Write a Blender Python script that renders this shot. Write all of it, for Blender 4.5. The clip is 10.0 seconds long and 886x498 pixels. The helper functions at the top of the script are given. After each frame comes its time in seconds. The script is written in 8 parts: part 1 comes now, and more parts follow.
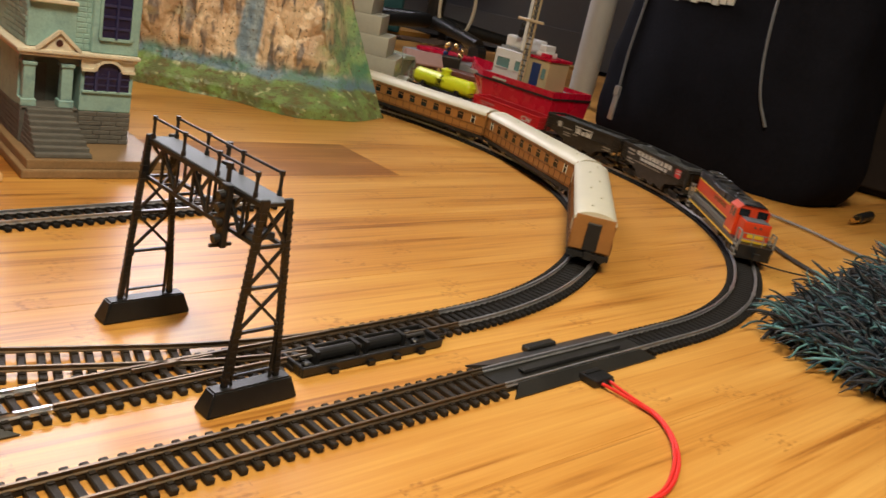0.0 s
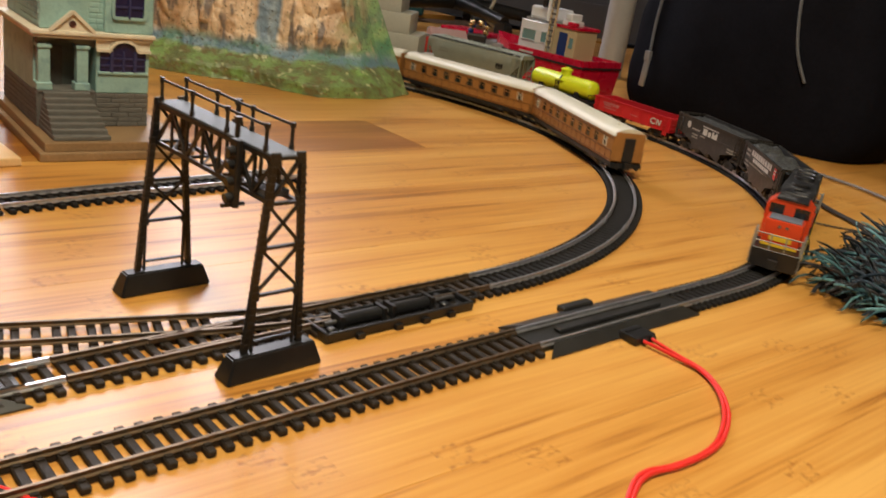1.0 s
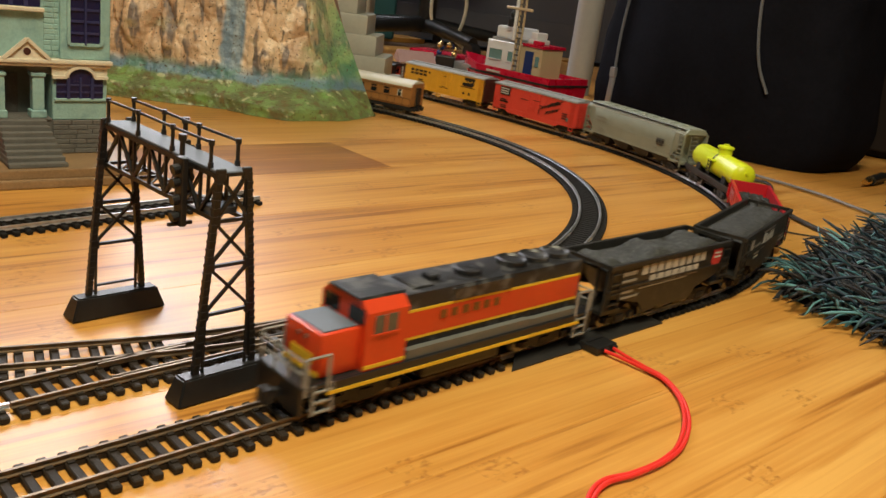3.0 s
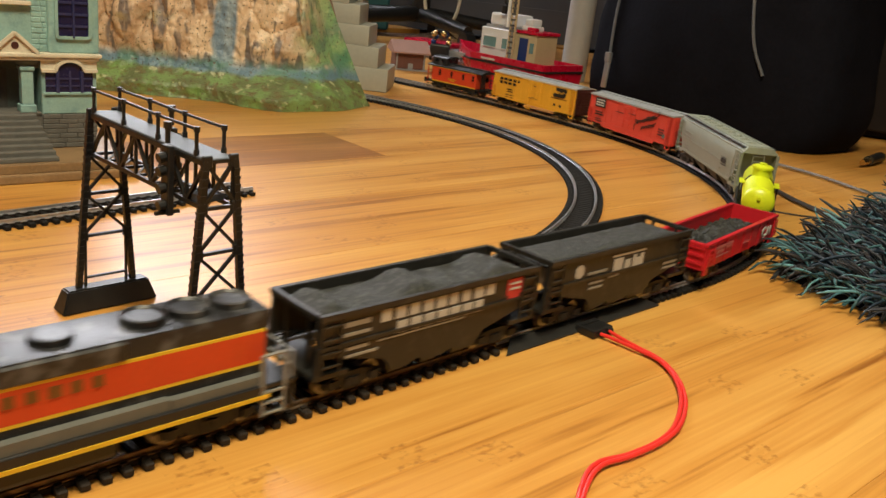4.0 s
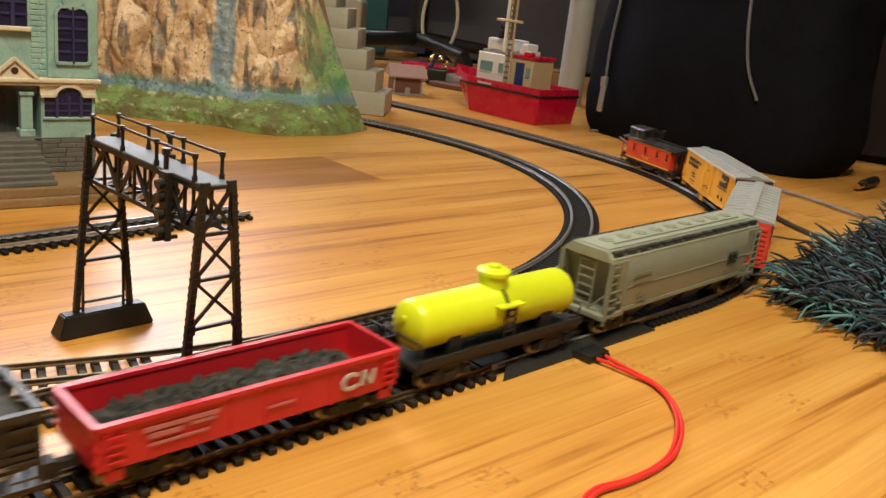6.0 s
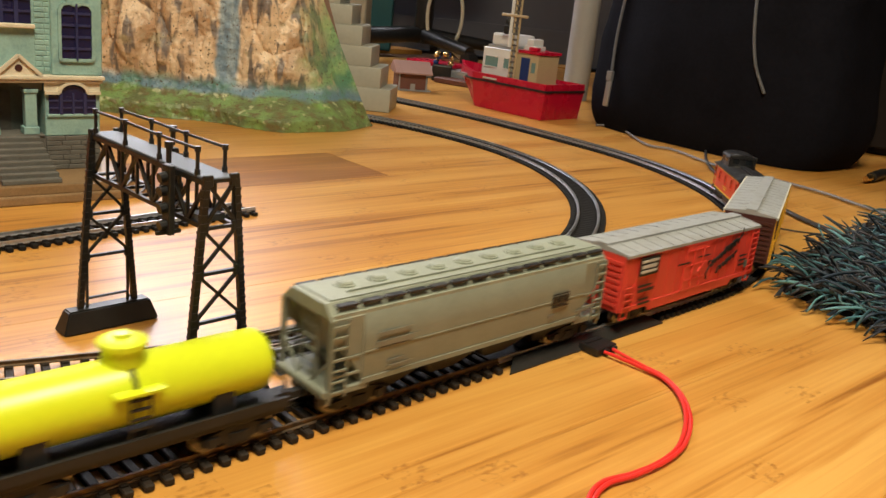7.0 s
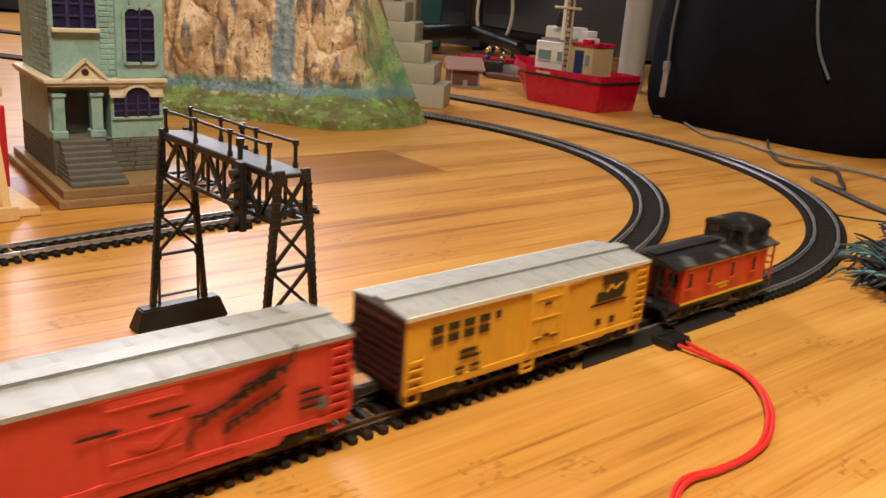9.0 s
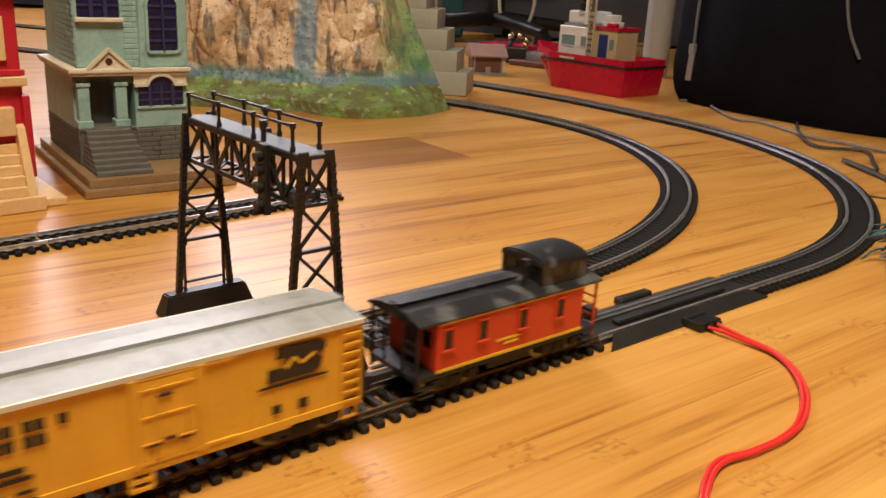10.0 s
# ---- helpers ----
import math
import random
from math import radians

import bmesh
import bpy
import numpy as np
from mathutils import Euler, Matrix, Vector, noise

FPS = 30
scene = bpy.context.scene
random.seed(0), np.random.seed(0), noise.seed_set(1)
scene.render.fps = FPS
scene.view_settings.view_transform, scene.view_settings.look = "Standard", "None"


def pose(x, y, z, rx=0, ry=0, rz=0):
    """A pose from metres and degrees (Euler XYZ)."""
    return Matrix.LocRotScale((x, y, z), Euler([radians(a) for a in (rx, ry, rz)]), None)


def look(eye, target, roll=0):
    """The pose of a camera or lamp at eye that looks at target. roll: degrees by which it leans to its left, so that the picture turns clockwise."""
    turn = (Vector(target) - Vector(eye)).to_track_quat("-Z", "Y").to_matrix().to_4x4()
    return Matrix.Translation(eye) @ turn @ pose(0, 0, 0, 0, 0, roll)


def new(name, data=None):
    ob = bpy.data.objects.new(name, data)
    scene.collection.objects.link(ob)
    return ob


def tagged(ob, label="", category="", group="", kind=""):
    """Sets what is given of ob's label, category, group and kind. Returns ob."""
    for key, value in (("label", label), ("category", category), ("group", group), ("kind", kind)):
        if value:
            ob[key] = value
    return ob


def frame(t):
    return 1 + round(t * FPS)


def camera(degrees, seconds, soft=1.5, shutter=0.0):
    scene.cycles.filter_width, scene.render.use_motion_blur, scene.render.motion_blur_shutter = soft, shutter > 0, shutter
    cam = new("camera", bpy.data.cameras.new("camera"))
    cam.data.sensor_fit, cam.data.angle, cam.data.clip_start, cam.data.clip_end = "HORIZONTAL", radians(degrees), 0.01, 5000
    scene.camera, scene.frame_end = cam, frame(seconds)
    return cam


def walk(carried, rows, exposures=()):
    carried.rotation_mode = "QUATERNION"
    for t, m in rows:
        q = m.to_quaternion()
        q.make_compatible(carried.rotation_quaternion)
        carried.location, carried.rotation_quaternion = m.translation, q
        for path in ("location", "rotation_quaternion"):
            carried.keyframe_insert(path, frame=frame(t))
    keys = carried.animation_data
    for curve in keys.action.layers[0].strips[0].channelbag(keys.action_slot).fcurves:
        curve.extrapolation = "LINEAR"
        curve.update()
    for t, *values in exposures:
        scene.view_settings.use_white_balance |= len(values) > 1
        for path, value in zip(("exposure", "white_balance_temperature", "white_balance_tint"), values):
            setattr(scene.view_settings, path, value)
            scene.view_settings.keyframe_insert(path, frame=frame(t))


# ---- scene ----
cam = camera(54.6, 10.0, 1.5, 0.5)
PATH = [
    (0, (0.041, 0.061, 0.203), (-0.002, 1.96, -0.422), 12.5),
    (0.5, (0.04, 0.067, 0.196), (-0.072, 1.961, -0.435), 11.1),
    (1, (0.049, 0.076, 0.182), (-0.074, 1.96, -0.48), 9.1),
    (1.5, (0.056, 0.081, 0.174), (-0.013, 1.952, -0.53), 9.2),
    (2, (0.056, 0.078, 0.18), (-0.045, 1.971, -0.458), 8.3),
    (2.5, (0.063, 0.079, 0.179), (-0.02, 1.984, -0.426), 7.8),
    (2.7, (0.061, 0.078, 0.179), (-0.026, 1.983, -0.422), 7.9),
    (4, (0.066, 0.081, 0.175), (-0.021, 1.979, -0.448), 6.6),
    (4.5, (0.066, 0.079, 0.178), (-0.019, 1.989, -0.41), 6.6),
    (5, (0.064, 0.079, 0.178), (-0.03, 1.992, -0.398), 6.6),
    (5.5, (0.065, 0.079, 0.178), (-0.023, 1.994, -0.394), 6.7),
    (7, (0.067, 0.082, 0.174), (-0.035, 1.993, -0.406), 6.1),
    (7.5, (0.059, 0.081, 0.175), (-0.089, 1.988, -0.411), 6.0),
    (8, (0.056, 0.083, 0.171), (-0.138, 1.981, -0.431), 5.2),
    (8.5, (0.061, 0.085, 0.17), (-0.139, 1.982, -0.431), 4.4),
    (9, (0.058, 0.085, 0.17), (-0.158, 1.982, -0.425), 4.2),
    (9.5, (0.058, 0.086, 0.169), (-0.17, 1.98, -0.429), 4.1),
    (10, (0.057, 0.088, 0.165), (-0.212, 1.97, -0.454), 3.1),
]
walk(cam, [(t, look(eye, target, roll)) for t, eye, target, roll in PATH], exposures=[(0.0, -0.18, 6500, 10), (1.5, -0.22, 6500, 8), (2.5, -0.22, 6450, 4), (4.5, -0.02, 6500, 6), (7.5, -0.02, 6450, 8), (8.5, -0.04, 6500, 13), (10.0, -0.18, 6600, 14)])

# ---- world and light ----
world = bpy.data.worlds.new("world")
scene.world = world
world.use_nodes = True
wbg = world.node_tree.nodes["Background"]
wbg.inputs[0].default_value = (0.55, 0.62, 0.75, 1)
wbg.inputs[1].default_value = 0.03
scene.view_settings.exposure = 0.0


def area_lamp(name, at, target, sx, sy, watts, colour):
    data = bpy.data.lights.new(name, "AREA")
    data.shape, data.size, data.size_y, data.energy, data.color = "RECTANGLE", sx, sy, watts, colour
    ob = new(name, data)
    ob.matrix_world = look(at, target)
    return ob


# ceiling fixture's warm light, and daylight in the window opening of the far wall
area_lamp("ceiling_light_glow", (0.10, 0.05, 1.22), (0.08, 0.2, 0), 0.42, 0.42, 27.5, (1.0, 0.87, 0.62))
area_lamp("window_light", (-1.15, 2.57, 1.45), (-0.5, 0.2, 0.2), 1.05, 1.65, 50, (0.93, 0.93, 1.0))


# ---- materials ----
def mat(name, colour, rough=0.5, metal=0.0, vary=0.12, scale=60.0, bump=0.0, spec=0.5, wear=None, coat=0.0):
    """A plain surface with variation at two scales, fine relief and, where given, a second worn colour in patches."""
    m = bpy.data.materials.new(name)
    m.use_nodes = True
    nt = m.node_tree
    bs = nt.nodes["Principled BSDF"]
    tc = nt.nodes.new("ShaderNodeTexCoord")
    n1 = nt.nodes.new("ShaderNodeTexNoise")
    n1.inputs["Scale"].default_value, n1.inputs["Detail"].default_value = scale, 6
    n2 = nt.nodes.new("ShaderNodeTexNoise")
    n2.inputs["Scale"].default_value, n2.inputs["Detail"].default_value = scale * 9, 3
    nt.links.new(tc.outputs["Object"], n1.inputs["Vector"])
    nt.links.new(tc.outputs["Object"], n2.inputs["Vector"])
    mix = nt.nodes.new("ShaderNodeMix")
    mix.data_type = "RGBA"
    lo = [c * (1 - vary) for c in colour]
    hi = [min(1, c * (1 + vary)) for c in colour]
    mix.inputs[6].default_value, mix.inputs[7].default_value = (*lo, 1), (*hi, 1)
    add = nt.nodes.new("ShaderNodeMath")
    add.operation = "MULTIPLY_ADD"
    add.inputs[1].default_value, add.inputs[2].default_value = 0.4, 0.0
    nt.links.new(n2.outputs[0], add.inputs[0])
    add2 = nt.nodes.new("ShaderNodeMath")
    add2.operation = "MULTIPLY_ADD"
    add2.inputs[1].default_value = 0.6
    nt.links.new(n1.outputs[0], add2.inputs[0])
    nt.links.new(add.outputs[0], add2.inputs[2])
    ramp = nt.nodes.new("ShaderNodeMapRange")
    ramp.inputs[1].default_value, ramp.inputs[2].default_value = 0.3, 0.7
    nt.links.new(add2.outputs[0], ramp.inputs[0])
    nt.links.new(ramp.outputs[0], mix.inputs[0])
    out = mix.outputs[2]
    if wear:
        n3 = nt.nodes.new("ShaderNodeTexNoise")
        n3.inputs["Scale"].default_value, n3.inputs["Detail"].default_value = scale * 1.7, 8
        nt.links.new(tc.outputs["Object"], n3.inputs["Vector"])
        mr = nt.nodes.new("ShaderNodeMapRange")
        mr.inputs[1].default_value, mr.inputs[2].default_value = 0.52, 0.66
        nt.links.new(n3.outputs[0], mr.inputs[0])
        mx = nt.nodes.new("ShaderNodeMix")
        mx.data_type = "RGBA"
        mx.inputs[7].default_value = (*wear, 1)
        nt.links.new(mr.outputs[0], mx.inputs[0])
        nt.links.new(out, mx.inputs[6])
        out = mx.outputs[2]
    nt.links.new(out, bs.inputs["Base Color"])
    rr = nt.nodes.new("ShaderNodeMapRange")
    rr.inputs[3].default_value, rr.inputs[4].default_value = max(0.03, rough - 0.08), min(1, rough + 0.08)
    nt.links.new(n1.outputs[0], rr.inputs[0])
    nt.links.new(rr.outputs[0], bs.inputs["Roughness"])
    bs.inputs["Metallic"].default_value = metal
    bs.inputs["Specular IOR Level"].default_value = spec
    bs.inputs["Coat Weight"].default_value = coat
    if bump:
        bp = nt.nodes.new("ShaderNodeBump")
        bp.inputs["Strength"].default_value, bp.inputs["Distance"].default_value = bump, 0.002
        nt.links.new(add2.outputs[0], bp.inputs["Height"])
        nt.links.new(bp.outputs[0], bs.inputs["Normal"])
    return m


def floor_material(name="bamboo", lift=0.0):
    """Varnished bamboo: 2 cm strips of slightly different tone along x, fine fibres, and darker node marks here and there."""
    m = bpy.data.materials.new(name)
    m.use_nodes = True
    nt = m.node_tree
    L, N = nt.links.new, nt.nodes.new
    bs = nt.nodes["Principled BSDF"]
    tc, oi = N("ShaderNodeTexCoord"), N("ShaderNodeObjectInfo")
    sep = N("ShaderNodeSeparateXYZ")
    L(tc.outputs["Object"], sep.inputs[0])

    def maths(op, a, b=0.0, c=0.0):
        n = N("ShaderNodeMath")
        n.operation = op
        for i, v in enumerate((a, b, c)):
            if isinstance(v, (int, float)):
                n.inputs[i].default_value = v
            else:
                L(v, n.inputs[i])
        return n.outputs[0]

    strip = maths("FLOOR", maths("DIVIDE", sep.outputs["Y"], 0.0146))
    seed = maths("MULTIPLY_ADD", oi.outputs["Random"], 91.0, strip)
    wn = N("ShaderNodeTexWhiteNoise")
    wn.noise_dimensions = "1D"
    L(seed, wn.inputs["W"])
    off = maths("MULTIPLY", oi.outputs["Random"], 37.0)
    # long fibres
    comb = N("ShaderNodeCombineXYZ")
    L(maths("MULTIPLY_ADD", sep.outputs["X"], 7.0, off), comb.inputs[0])
    L(maths("MULTIPLY", sep.outputs["Y"], 330.0), comb.inputs[1])
    L(strip, comb.inputs[2])
    fib = N("ShaderNodeTexNoise")
    fib.inputs["Scale"].default_value, fib.inputs["Detail"].default_value = 1.0, 5
    L(comb.outputs[0], fib.inputs["Vector"])
    # broad cloudy tone
    comb2 = N("ShaderNodeCombineXYZ")
    L(maths("MULTIPLY_ADD", sep.outputs["X"], 3.2, off), comb2.inputs[0])
    L(maths("MULTIPLY", sep.outputs["Y"], 28.0), comb2.inputs[1])
    broad = N("ShaderNodeTexNoise")
    broad.inputs["Scale"].default_value, broad.inputs["Detail"].default_value = 1.0, 3
    L(comb2.outputs[0], broad.inputs["Vector"])
    # node marks: short rough bands across single strips
    along = maths("ADD", maths("MULTIPLY", sep.outputs["X"], 4.2), maths("MULTIPLY", wn.outputs["Value"], 17.0))
    band = maths("ABSOLUTE", maths("SUBTRACT", maths("FRACT", along), 0.5))
    isnode = maths("LESS_THAN", band, 0.04)
    ncomb = N("ShaderNodeCombineXYZ")
    L(maths("MULTIPLY", sep.outputs["X"], 190.0), ncomb.inputs[0])
    L(maths("MULTIPLY", sep.outputs["Y"], 330.0), ncomb.inputs[1])
    nn = N("ShaderNodeTexNoise")
    nn.inputs["Scale"].default_value, nn.inputs["Detail"].default_value = 1.0, 3
    L(ncomb.outputs[0], nn.inputs["Vector"])
    nm = N("ShaderNodeMapRange")
    nm.inputs[1].default_value, nm.inputs[2].default_value = 0.5, 0.68
    L(nn.outputs[0], nm.inputs[0])
    nodes_ = maths("MULTIPLY", isnode, nm.outputs[0])
    comb3 = N("ShaderNodeCombineXYZ")
    L(maths("MULTIPLY_ADD", sep.outputs["X"], 5.0, off), comb3.inputs[0])
    L(maths("MULTIPLY", sep.outputs["Y"], 125.0), comb3.inputs[1])
    L(maths("MULTIPLY", strip, 3.1), comb3.inputs[2])
    vein = N("ShaderNodeTexNoise")
    vein.inputs["Scale"].default_value, vein.inputs["Detail"].default_value = 1.0, 4
    L(comb3.outputs[0], vein.inputs["Vector"])
    vm = N("ShaderNodeMapRange")
    vm.inputs[1].default_value, vm.inputs[2].default_value = 0.54, 0.72
    L(vein.outputs[0], vm.inputs[0])
    tone = maths("ADD", maths("MULTIPLY", wn.outputs["Value"], 0.12), maths("MULTIPLY", fib.outputs[0], 0.66))
    tone = maths("ADD", tone, maths("MULTIPLY_ADD", broad.outputs[0], 0.84, -0.17))
    tone = maths("ADD", tone, maths("MULTIPLY_ADD", oi.outputs["Random"], 0.11, lift))
    tone = maths("ADD", tone, maths("MULTIPLY_ADD", vm.outputs[0], -0.30, 0.05))
    ramp = N("ShaderNodeValToRGB")
    e = ramp.color_ramp.elements
    e[0].position, e[0].color = 0.34, (0.27, 0.100, 0.018, 1)
    e[1].position, e[1].color = 0.95, (0.66, 0.360, 0.092, 1)
    mid = e.new(0.62)
    mid.color = (0.53, 0.245, 0.050, 1)
    L(tone, ramp.inputs[0])
    mx = N("ShaderNodeMix")
    mx.data_type = "RGBA"
    mx.inputs[7].default_value = (0.25, 0.09, 0.016, 1)
    L(maths("MULTIPLY", nodes_, 0.6), mx.inputs[0])
    L(ramp.outputs[0], mx.inputs[6])
    L(mx.outputs[2], bs.inputs["Base Color"])
    rr = N("ShaderNodeMapRange")
    rr.inputs[3].default_value, rr.inputs[4].default_value = 0.26, 0.40
    L(fib.outputs[0], rr.inputs[0])
    L(rr.outputs[0], bs.inputs["Roughness"])
    bp = N("ShaderNodeBump")
    bp.inputs["Strength"].default_value, bp.inputs["Distance"].default_value = 0.10, 0.0006
    L(maths("ADD", fib.outputs[0], maths("MULTIPLY", nodes_, -0.8)), bp.inputs["Height"])
    L(bp.outputs[0], bs.inputs["Normal"])
    return m


M = dict(
    bamboo=floor_material(),
    bamboo_dark=floor_material("bamboo_dark", -0.44),
    sub=mat("subfloor", (0.10, 0.05, 0.02), 0.9),
    wall=mat("wall_paint", (0.10, 0.10, 0.12), 0.7, vary=0.05, scale=6, bump=0.05),
    wall_teal=mat("teal_paint", (0.03, 0.13, 0.15), 0.7, vary=0.08, scale=8),
    white_paint=mat("white_paint", (0.75, 0.73, 0.70), 0.5, vary=0.05, scale=10),
    ceiling=mat("ceiling_paint", (0.78, 0.76, 0.72), 0.8, vary=0.03, scale=5),
    rail_brass=mat("rail_bronzed", (0.20, 0.145, 0.095), 0.42, 0.8, 0.25, 200),
    rail_steel=mat("rail_steel", (0.62, 0.63, 0.67), 0.34, 0.85, 0.2, 200),
    tie_brown=mat("sleeper_brown_plastic", (0.024, 0.018, 0.014), 0.6, vary=0.3, scale=300, bump=0.2, spec=0.25),
    tie_black=mat("sleeper_black_plastic", (0.011, 0.010, 0.010), 0.7, vary=0.3, scale=300, bump=0.2, spec=0.2),
    black=mat("black_plastic", (0.013, 0.013, 0.014), 0.38, vary=0.3, scale=150, bump=0.1),
    dull_black=mat("dull_black", (0.011, 0.011, 0.012), 0.6, vary=0.3, scale=200, bump=0.15),
    car_black=mat("freight_car_black", (0.017, 0.0165, 0.015), 0.45, vary=0.25, scale=120, bump=0.08, wear=(0.032, 0.029, 0.025)),
    plate_grey=mat("dark_grey_plastic", (0.018, 0.0175, 0.017), 0.45, vary=0.3, scale=90, bump=0.1),
    grey_deck=mat("grey_walkway", (0.11, 0.13, 0.17), 0.58, vary=0.1, scale=90),
    coal=mat("coal", (0.03, 0.031, 0.031), 0.7, vary=0.6, scale=260, bump=0.9, wear=(0.075, 0.08, 0.07)),
    red_wire=mat("red_wire", (0.72, 0.03, 0.025), 0.4, vary=0.08, scale=80),
    dark_wire=mat("dark_wire", (0.03, 0.028, 0.03), 0.5, vary=0.2, scale=80),
    grey_wire=mat("grey_wire", (0.20, 0.19, 0.20), 0.5, vary=0.2, scale=80),
    brass=mat("brass", (0.75, 0.55, 0.25), 0.25, 1.0, 0.1, 100),
    steel=mat("steel_wheel", (0.25, 0.24, 0.23), 0.35, 0.9, 0.2, 150),
    battery_grey=mat("dull_grey_boxes", (0.12, 0.125, 0.115), 0.5, vary=0.12, scale=120),
    handrail=mat("handrail_grey", (0.27, 0.27, 0.26), 0.45, 0.1, 0.15, 150),
    orange=mat("locomotive_orange", (0.60, 0.052, 0.012), 0.38, vary=0.08, scale=70, coat=0.2),
    yellow_stripe=mat("yellow_stripe", (0.72, 0.48, 0.03), 0.45, vary=0.08, scale=90),
    glass_dark=mat("dark_glazing", (0.012, 0.014, 0.017), 0.12, vary=0.1, scale=40),
    cab_window=mat("cab_window_grey", (0.10, 0.10, 0.085), 0.2, vary=0.2, scale=90),
    roof_black=mat("roof_black_dusty", (0.016, 0.016, 0.018), 0.40, vary=0.3, scale=60, bump=0.15, wear=(0.09, 0.09, 0.092)),
    red_car=mat("gondola_red", (0.55, 0.018, 0.03), 0.36, vary=0.08, scale=60),
    yellow_tank=mat("tank_yellow", (0.66, 0.76, 0.02), 0.35, vary=0.05, scale=50, bump=0.04),
    csx_grey=mat("hopper_grey", (0.225, 0.245, 0.20), 0.48, vary=0.10, scale=70, bump=0.06),
    csx_roof=mat("hopper_roof_grey", (0.28, 0.305, 0.25), 0.5, vary=0.12, scale=70, bump=0.08),
    box_red=mat("boxcar_red", (0.64, 0.062, 0.044), 0.45, vary=0.08, scale=60, bump=0.05),
    box_yellow=mat("boxcar_yellow", (0.74, 0.40, 0.035), 0.45, vary=0.08, scale=60, bump=0.05),
    box_end=mat("boxcar_end_brown", (0.060, 0.018, 0.016), 0.5, vary=0.2, scale=80),
    roof_silver=mat("roof_silver", (0.35, 0.365, 0.375), 0.5, 0.10, 0.10, 60, bump=0.08, wear=(0.30, 0.305, 0.30)),
    caboose_red=mat("caboose_red", (0.62, 0.058, 0.020), 0.42, vary=0.08, scale=70),
    white_ink=mat("white_lettering", (0.52, 0.52, 0.50), 0.5, vary=0.06, scale=200),
    dim_ink=mat("faded_lettering", (0.30, 0.29, 0.26), 0.5, vary=0.15, scale=200),
    red_ink=mat("red_shield", (0.62, 0.05, 0.05), 0.5, vary=0.08, scale=200),
    black_ink=mat("black_lettering", (0.014, 0.013, 0.013), 0.5, vary=0.1, scale=200),
    blue_ink=mat("blue_lettering", (0.03, 0.05, 0.12), 0.5, vary=0.1, scale=200),
    teak=mat("coach_teak", (0.34, 0.155, 0.045), 0.42, vary=0.16, scale=120, bump=0.05),
    teak_dark=mat("coach_panel_line", (0.12, 0.055, 0.02), 0.45, vary=0.1, scale=120),
    cream_roof=mat("coach_roof_cream", (0.62, 0.60, 0.50), 0.45, vary=0.06, scale=60),
    house_mint=mat("mint_painted_ceramic", (0.28, 0.45, 0.43), 0.5, vary=0.16, scale=60, bump=0.35, wear=(0.20, 0.34, 0.35)),
    house_stone=mat("grey_painted_stone", (0.12, 0.115, 0.105), 0.7, vary=0.25, scale=120, bump=0.5),
    house_trim=mat("cream_trim", (0.66, 0.60, 0.48), 0.55, vary=0.15, scale=90, bump=0.3),
    # stands in for the porch's shade as colour; the boxcar's data plate borrows it
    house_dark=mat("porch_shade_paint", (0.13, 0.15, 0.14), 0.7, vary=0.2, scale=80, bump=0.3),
    navy_bar=mat("navy_window_bar", (0.030, 0.034, 0.11), 0.35, vary=0.2, scale=140, bump=0.2),
    navy=mat("navy_window", (0.012, 0.012, 0.055), 0.25, vary=0.25, scale=140, bump=0.2),
    plinth=mat("wooden_plinth", (0.26, 0.165, 0.085), 0.45, vary=0.28, scale=50, bump=0.15),
    toy_red=mat("red_painted_wood", (0.52, 0.018, 0.035), 0.42, vary=0.08, scale=40),
    pine=mat("pale_pine", (0.74, 0.50, 0.25), 0.5, vary=0.12, scale=45, bump=0.08),
    boat_red=mat("boat_red_plastic", (0.50, 0.006, 0.036), 0.28, vary=0.05, scale=50),
    boat_white=mat("boat_white_plastic", (0.72, 0.74, 0.77), 0.3, vary=0.05, scale=50),
    boat_tan=mat("boat_tan_plastic", (0.52, 0.42, 0.26), 0.35, vary=0.06, scale=50),
    boat_grey=mat("boat_grey_plastic", (0.30, 0.31, 0.33), 0.35, vary=0.06, scale=50),
    boat_blue=mat("boat_blue_plastic", (0.01, 0.035, 0.17), 0.3, vary=0.06, scale=50),
    boat_glass=mat("boat_window", (0.14, 0.27, 0.29), 0.12, vary=0.1, scale=50),
    bag=mat("black_nylon", (0.0070, 0.0073, 0.0115), 0.85, vary=0.3, scale=25, bump=0.25, spec=0.06),
    bag_trim=mat("zip_grey", (0.11, 0.115, 0.13), 0.45, vary=0.15, scale=400, bump=0.3),
    silver=mat("zip_pull_silver", (0.42, 0.43, 0.47), 0.35, 0.6, 0.1, 100),
    cream=mat("cream_plastic", (0.40, 0.40, 0.35), 0.4, vary=0.08, scale=25),
    slab=mat("brown_pink_slab", (0.30, 0.17, 0.125), 0.55, vary=0.14, scale=30),
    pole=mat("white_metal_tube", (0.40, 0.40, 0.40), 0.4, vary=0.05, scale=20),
    cabinet_dark=mat("dark_stained_wood", (0.014, 0.009, 0.008), 0.6, vary=0.25, scale=20, spec=0.2),
    shed_brown=mat("shed_brown", (0.15, 0.06, 0.045), 0.55, vary=0.15, scale=60),
    shed_roof=mat("shed_roof_pink_brown", (0.34, 0.20, 0.17), 0.6, vary=0.12, scale=60),
)


